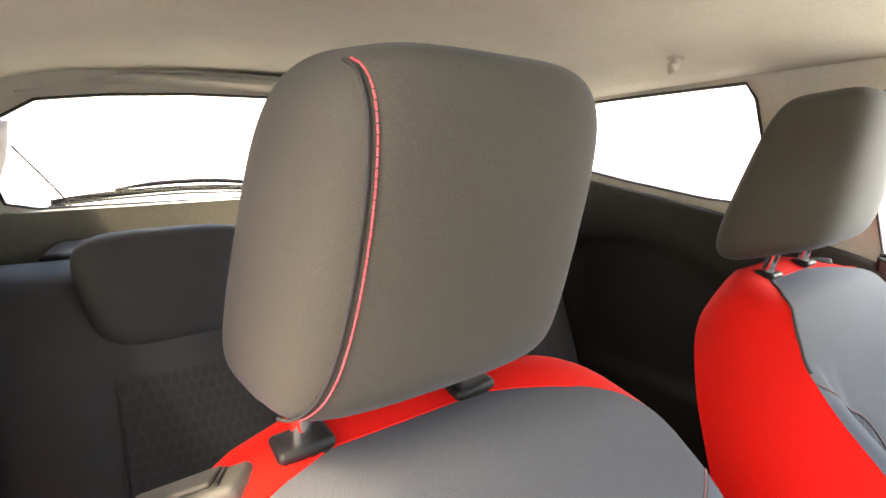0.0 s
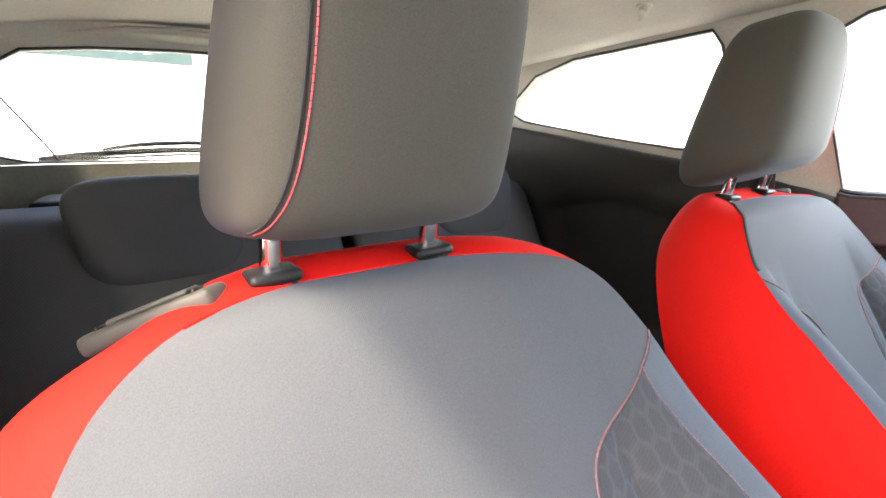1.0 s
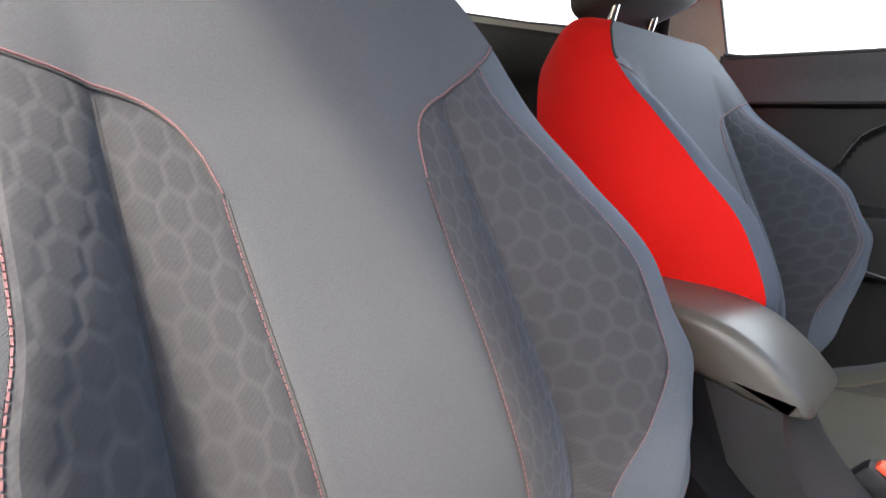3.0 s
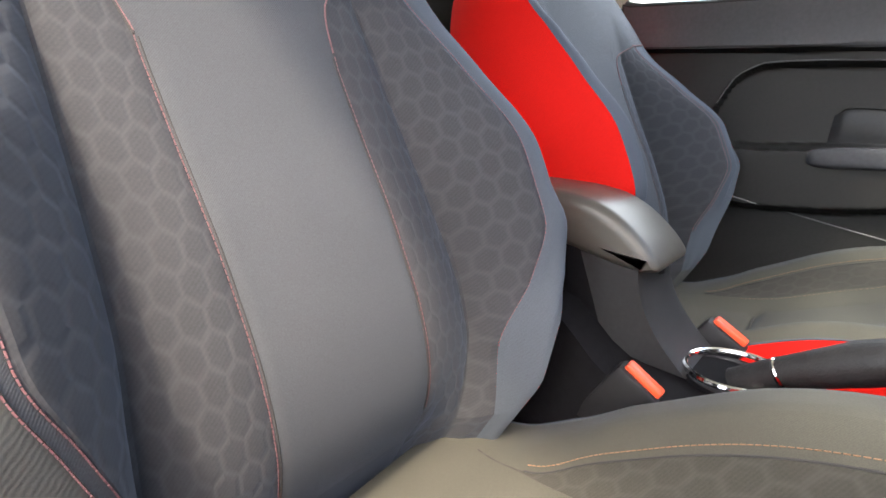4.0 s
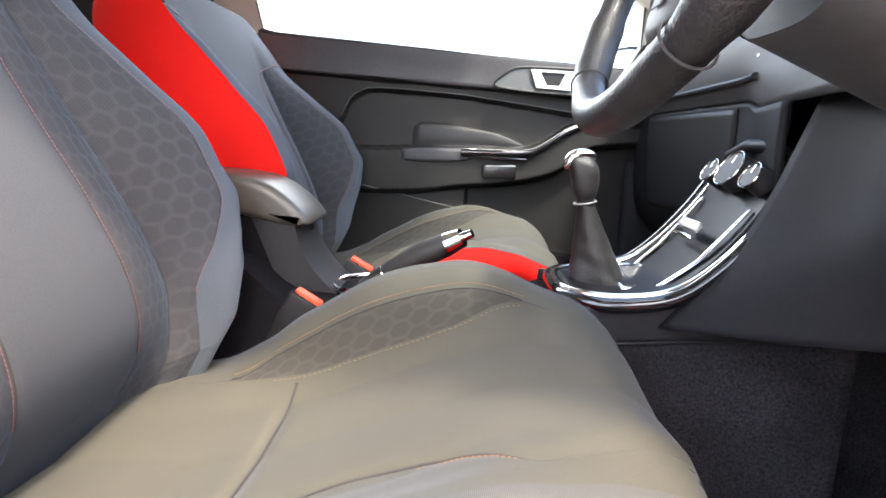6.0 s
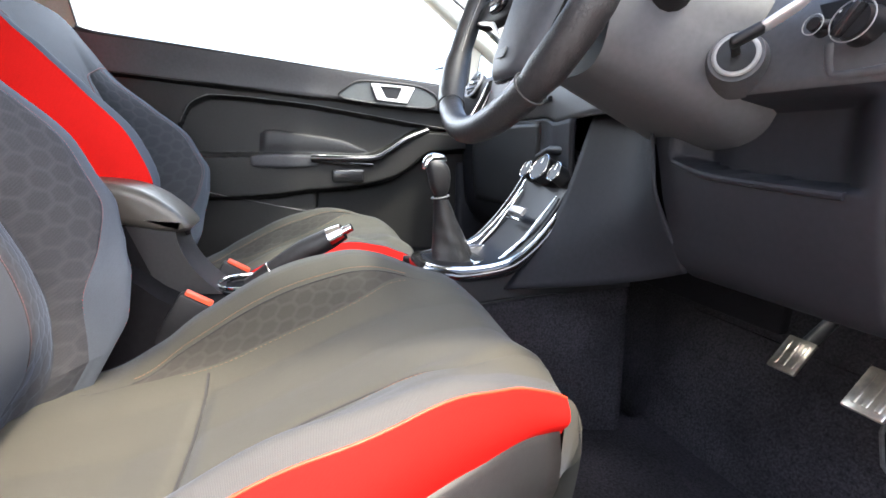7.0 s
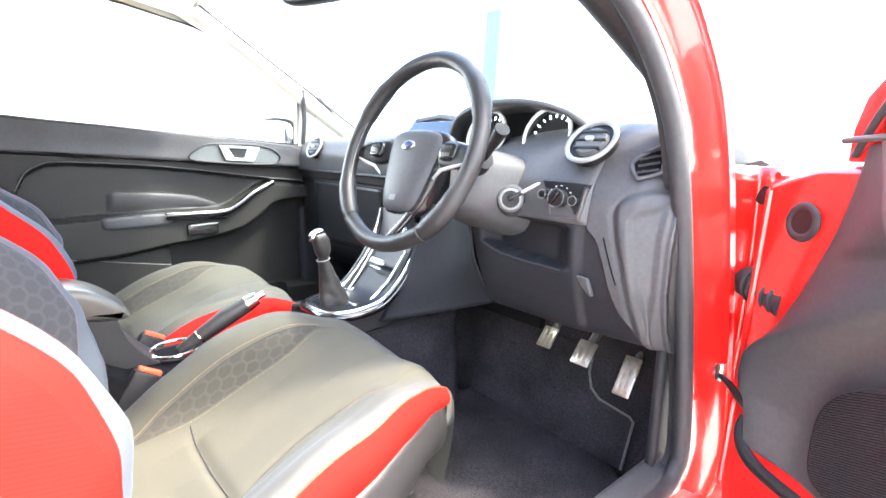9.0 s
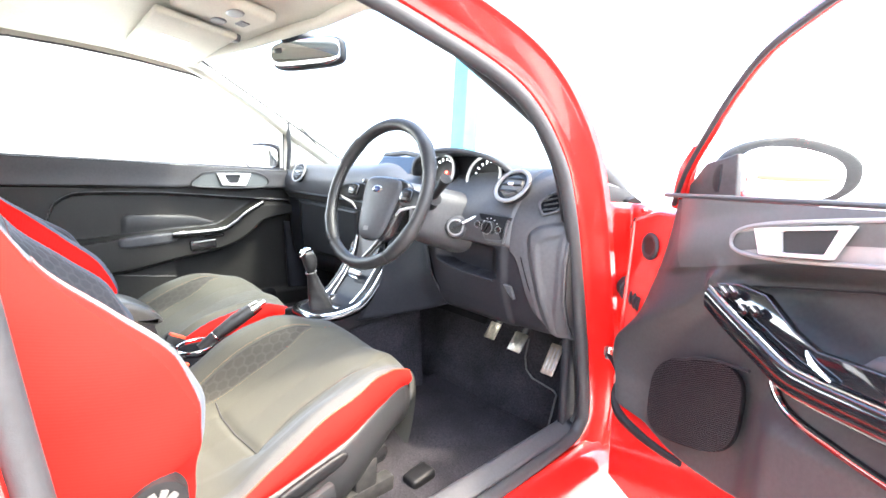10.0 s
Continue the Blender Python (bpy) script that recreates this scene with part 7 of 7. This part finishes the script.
part("speaker_brow", tube(smooth_path([dp(0.215, 0.700, 0.010), dp(0.250, 0.738, 0.014), dp(0.290, 0.757, 0.016), dp(0.346, 0.780, 0.016), dp(0.43, 0.796, 0.012)], 6), 0.003, 8), TRIM, DOOR)
# mirror on the door
M_N = Vector((0.60, -0.80, 0.0)).normalized()
M_U = Vector((0.80, 0.60, 0.0)).normalized()
ml = Matrix.Translation(dp(0.285, 1.100, -0.13)) @ Matrix((M_U, M_N, Vector((0, 0, 1)))).transposed().to_4x4()
mb = superbox(0.118, 0.050, 0.070, 2.7, 44, 22, lambda p: Vector((p.x, p.y if p.y < 0.02 else 0.02 + (p.y - 0.02) * 0.15, p.z * (1 - 0.35 * max(0, p.x / 0.118)) + 0.010 * p.x / 0.118)))
mb.transform(ml)
wm = thing("wing_mirror", "red housed wing mirror on the open door", "wing mirror")
part("mirror_housing", mb, material("dark mirror housing", (0.022, 0.024, 0.026), 0.6, grain=0.1, scale=40, spec=0.15), wm, "dark housing")
mg2 = superbox(0.090, 0.006, 0.049, 3.0, 40, 12, lambda p: Vector((p.x, p.y, p.z * (1 - 0.30 * max(0, p.x / 0.104)))))
mg2.transform(ml @ Matrix.Translation((-0.003, 0.0245, 0.002)))
part("mirror_glass", mg2, MIRROR, wm, "silvered glass")
part("mirror_foot", tube([dp(0.155, 1.06, -0.04), dp(0.20, 1.065, -0.13)], 0.026, 12), BLACK, wm)
# hinge side of the body
post = part("hinge_post", patch(16, 24, lambda u, v: Vector((0.755 + 0.10 * u, 0.935 + 0.06 * u - 0.015 * math.sin(math.pi * u * 3) * 0.5 + 0.02 * (1 - v) - 0.10 * max(0, v - 0.75), 0.36 + 0.64 * v))), PAINT, thick=0.01)
tagged(post, "glossy red painted hinge pillar", "door pillar", kind="structure")
wing = part("front_wing", patch(20, 16, lambda u, v: Vector((0.855 + 0.035 * math.sin(math.pi * min(1, v + 0.2)) - 0.08 * max(0, v - 0.85) / 0.15, 0.995 + 0.95 * u, 0.30 + 0.70 * v - 0.05 * u))), PAINT, thick=0.008)
tagged(wing, "glossy red front wing beyond the door", "car wing", kind="structure")
for z in (0.90, 0.70):
    h = part("door_hinge", merge(rbox((0.07, 0.03, 0.055), (0.868, 0.950, z), 0.008, (0, 0, -25)), tube([(0.878, 0.930, z - 0.04), (0.878, 0.930, z + 0.04)], 0.011, 12)), PAINT)
    tagged(h, "red painted steel door hinge", "hinge", "door hinges")
    part("hinge_bolt", ring_disc(0.010, 0.012, (0.849, 0.935, z + 0.018), (-0.4, -0.9, 0), 12), STEEL, h)
for y, z in ((0.935, 0.985), (0.935, 0.80), (0.935, 0.735), (0.930, 0.53)):
    bo = part("pillar_bolt", ring_disc(0.008, 0.010, (0.845, y, z), (-0.4, -0.9, 0), 8, 0.002), PAINT, post, "red painted bolt head")
bt = part("wiring_boot", tube([(0.822, 0.955, 0.79), (0.852, 0.92, 0.785), (0.882, 0.90, 0.78), (0.907, 0.865, 0.775)], [0.030, 0.026, 0.030, 0.024], 14), RUBBER)
tagged(bt, "black ribbed rubber wiring boot between pillar and door", "wiring boot")
for k in range(5):
    part("boot_fold", hoop(0.028 - 0.0008 * k, 0.004, (0.840 + 0.013 * k, 0.934 - 0.013 * k, 0.788 - 0.002 * k), (0.75, -0.66, 0), 20, 6), RUBBER, bt)
ck = part("check_strap", tube([(0.802, 0.913, 0.620), (0.835, 0.888, 0.612), (0.862, 0.865, 0.600), (0.897, 0.835, 0.588)], [0.005, 0.006, 0.007, 0.008], 8), BLACK)
part("strap_bracket", merge(rbox((0.034, 0.030, 0.026), (0.800, 0.920, 0.623), 0.004), rbox((0.012, 0.012, 0.034), (0.812, 0.906, 0.622), 0.002)), CHROME, ck, "bright plated bracket")
tagged(ck, "dark steel door check strap", "door check")
gr = part("grommet", ring_disc(0.020, 0.008, (0.822, 0.950, 0.950), (-0.3, -0.95, 0), 24, 0.004), BLACK)
tagged(gr, "round black rubber plug in the hinge pillar", "plug")
for nm, p, r in (("door_plug", dp(0.088, 0.935, -0.0165), 0.024), ("door_plug", dp(0.060, 0.560, -0.0165), 0.012)):
    pl = part(nm, hoop(r, r * 0.28, p, D_W, 28, 8, flat=0.6), RUBBER, DOOR, "black rubber plug")
    part("plug_disc", ring_disc(r * 0.8, 0.004, p, D_W, 24), BLACK, pl)
sill = part("sill_outer", patch(30, 10, lambda u, v: Vector((0.780 + 0.085 * math.sin(math.pi / 2 * v), -0.9 + 1.95 * u, 0.378 - 0.18 * v ** 2))), PAINT, thick=0.006)
tagged(sill, "glossy red painted outer door sill", "car sill", kind="structure")
side = part("rear_quarter", patch(20, 16, lambda u, v: Vector((0.775 + 0.05 * math.sin(math.pi * v), -0.37 - 1.1 * u, 0.30 + 0.76 * v + 0.06 * u * v))), PAINT, thick=0.006)
tagged(side, "glossy red rear side of the car", "car side", kind="structure")
rail = part("roof_outer", patch(24, 24, lambda u, v: Vector(((-1 + 2 * v) * (0.64 - 0.05 * u), 0.42 - 1.7 * u, 1.480 - 0.03 * (2 * u - 1) ** 2 - 0.05 * (2 * v - 1) ** 6))), PAINT, thick=0.006)
tagged(rail, "glossy red roof skin", "car roof", kind="structure")
bonnet = part("bonnet", patch(20, 20, lambda u, v: Vector(((-1 + 2 * v) * 0.76, 1.28 + 0.85 * u - 0.12 * (2 * v - 1) ** 2, 1.0 - 0.20 * u - 0.03 * (2 * v - 1) ** 2))), PAINT, thick=0.006)
tagged(bonnet, "glossy red bonnet below the windscreen", "bonnet", kind="structure")
scut = part("scuttle", tube([(-0.72, 1.08, 0.985), (-0.3, 1.25, 1.0), (0.3, 1.25, 1.0), (0.72, 1.08, 0.985), (0.80, 0.98, 0.99)], 0.022, 8), BLACK)
tagged(scut, "black plastic scuttle at the windscreen foot", "scuttle", kind="structure")

# ---- the hall outside ----
ground = part("ground", plate([(-60, -60), (60, -60), (60, 60), (-60, 60)], (), lambda x, y: Vector((x, y, 0)), 0), HALL_FLOOR)
tagged(ground, "pale concrete ground round the car", "ground", kind="structure")
for nm, x0, y0, x1, y1 in (("wall_north", -40, 9, 12, 9), ("wall_south", -60, -6.3, 12, -6.3), ("wall_west", -26, -6.1, -26, 8.8)):
    wl = part(nm, rbox((max(0.3, abs(x1 - x0)), max(0.3, abs(y1 - y0)), 4.2), ((x0 + x1) / 2, (y0 + y1) / 2, 2.1), 0.01), WALL_WHITE)
    tagged(wl, "white plastered wall of the yard", "wall", kind="structure")
col = part("steel_column", rbox((0.42, 0.42, 4.2), (-6.3, 7.9, 2.1), 0.02), TEAL_PAINT)
tagged(col, "teal painted steel column in front of the white wall", "column")
sg = part("fascia_sign", rbox((4.6, 0.06, 0.95), (1.644, -6.12, 2.615), 0.01), material("dark green sign board", (0.045, 0.075, 0.065), 0.5, grain=0.05, scale=6, stains=0.08))
tagged(sg, "dark green fascia board with pale lettering on the wall", "sign")
PALE_INK = material("pale sign lettering", (0.78, 0.80, 0.77), 0.6, grain=0.03, scale=20)
txt = bpy.data.curves.new("lettering", "FONT")
txt.body, txt.size, txt.extrude, txt.align_x = ".co.uk", 0.46, 0.004, "RIGHT"
tl = new("lettering", txt)
tl.matrix_world = pose(-0.25, -6.085, 2.215, 90, 0, 180)
tl.data.materials.append(PALE_INK)
tl.parent = sg
tagged(tl, "pale letters")
for k in range(5):
    part("lettering_bar", rbox((0.20, 0.008, 0.24), (1.22 + 0.26 * k, -6.086, 2.335), 0), PALE_INK, sg)
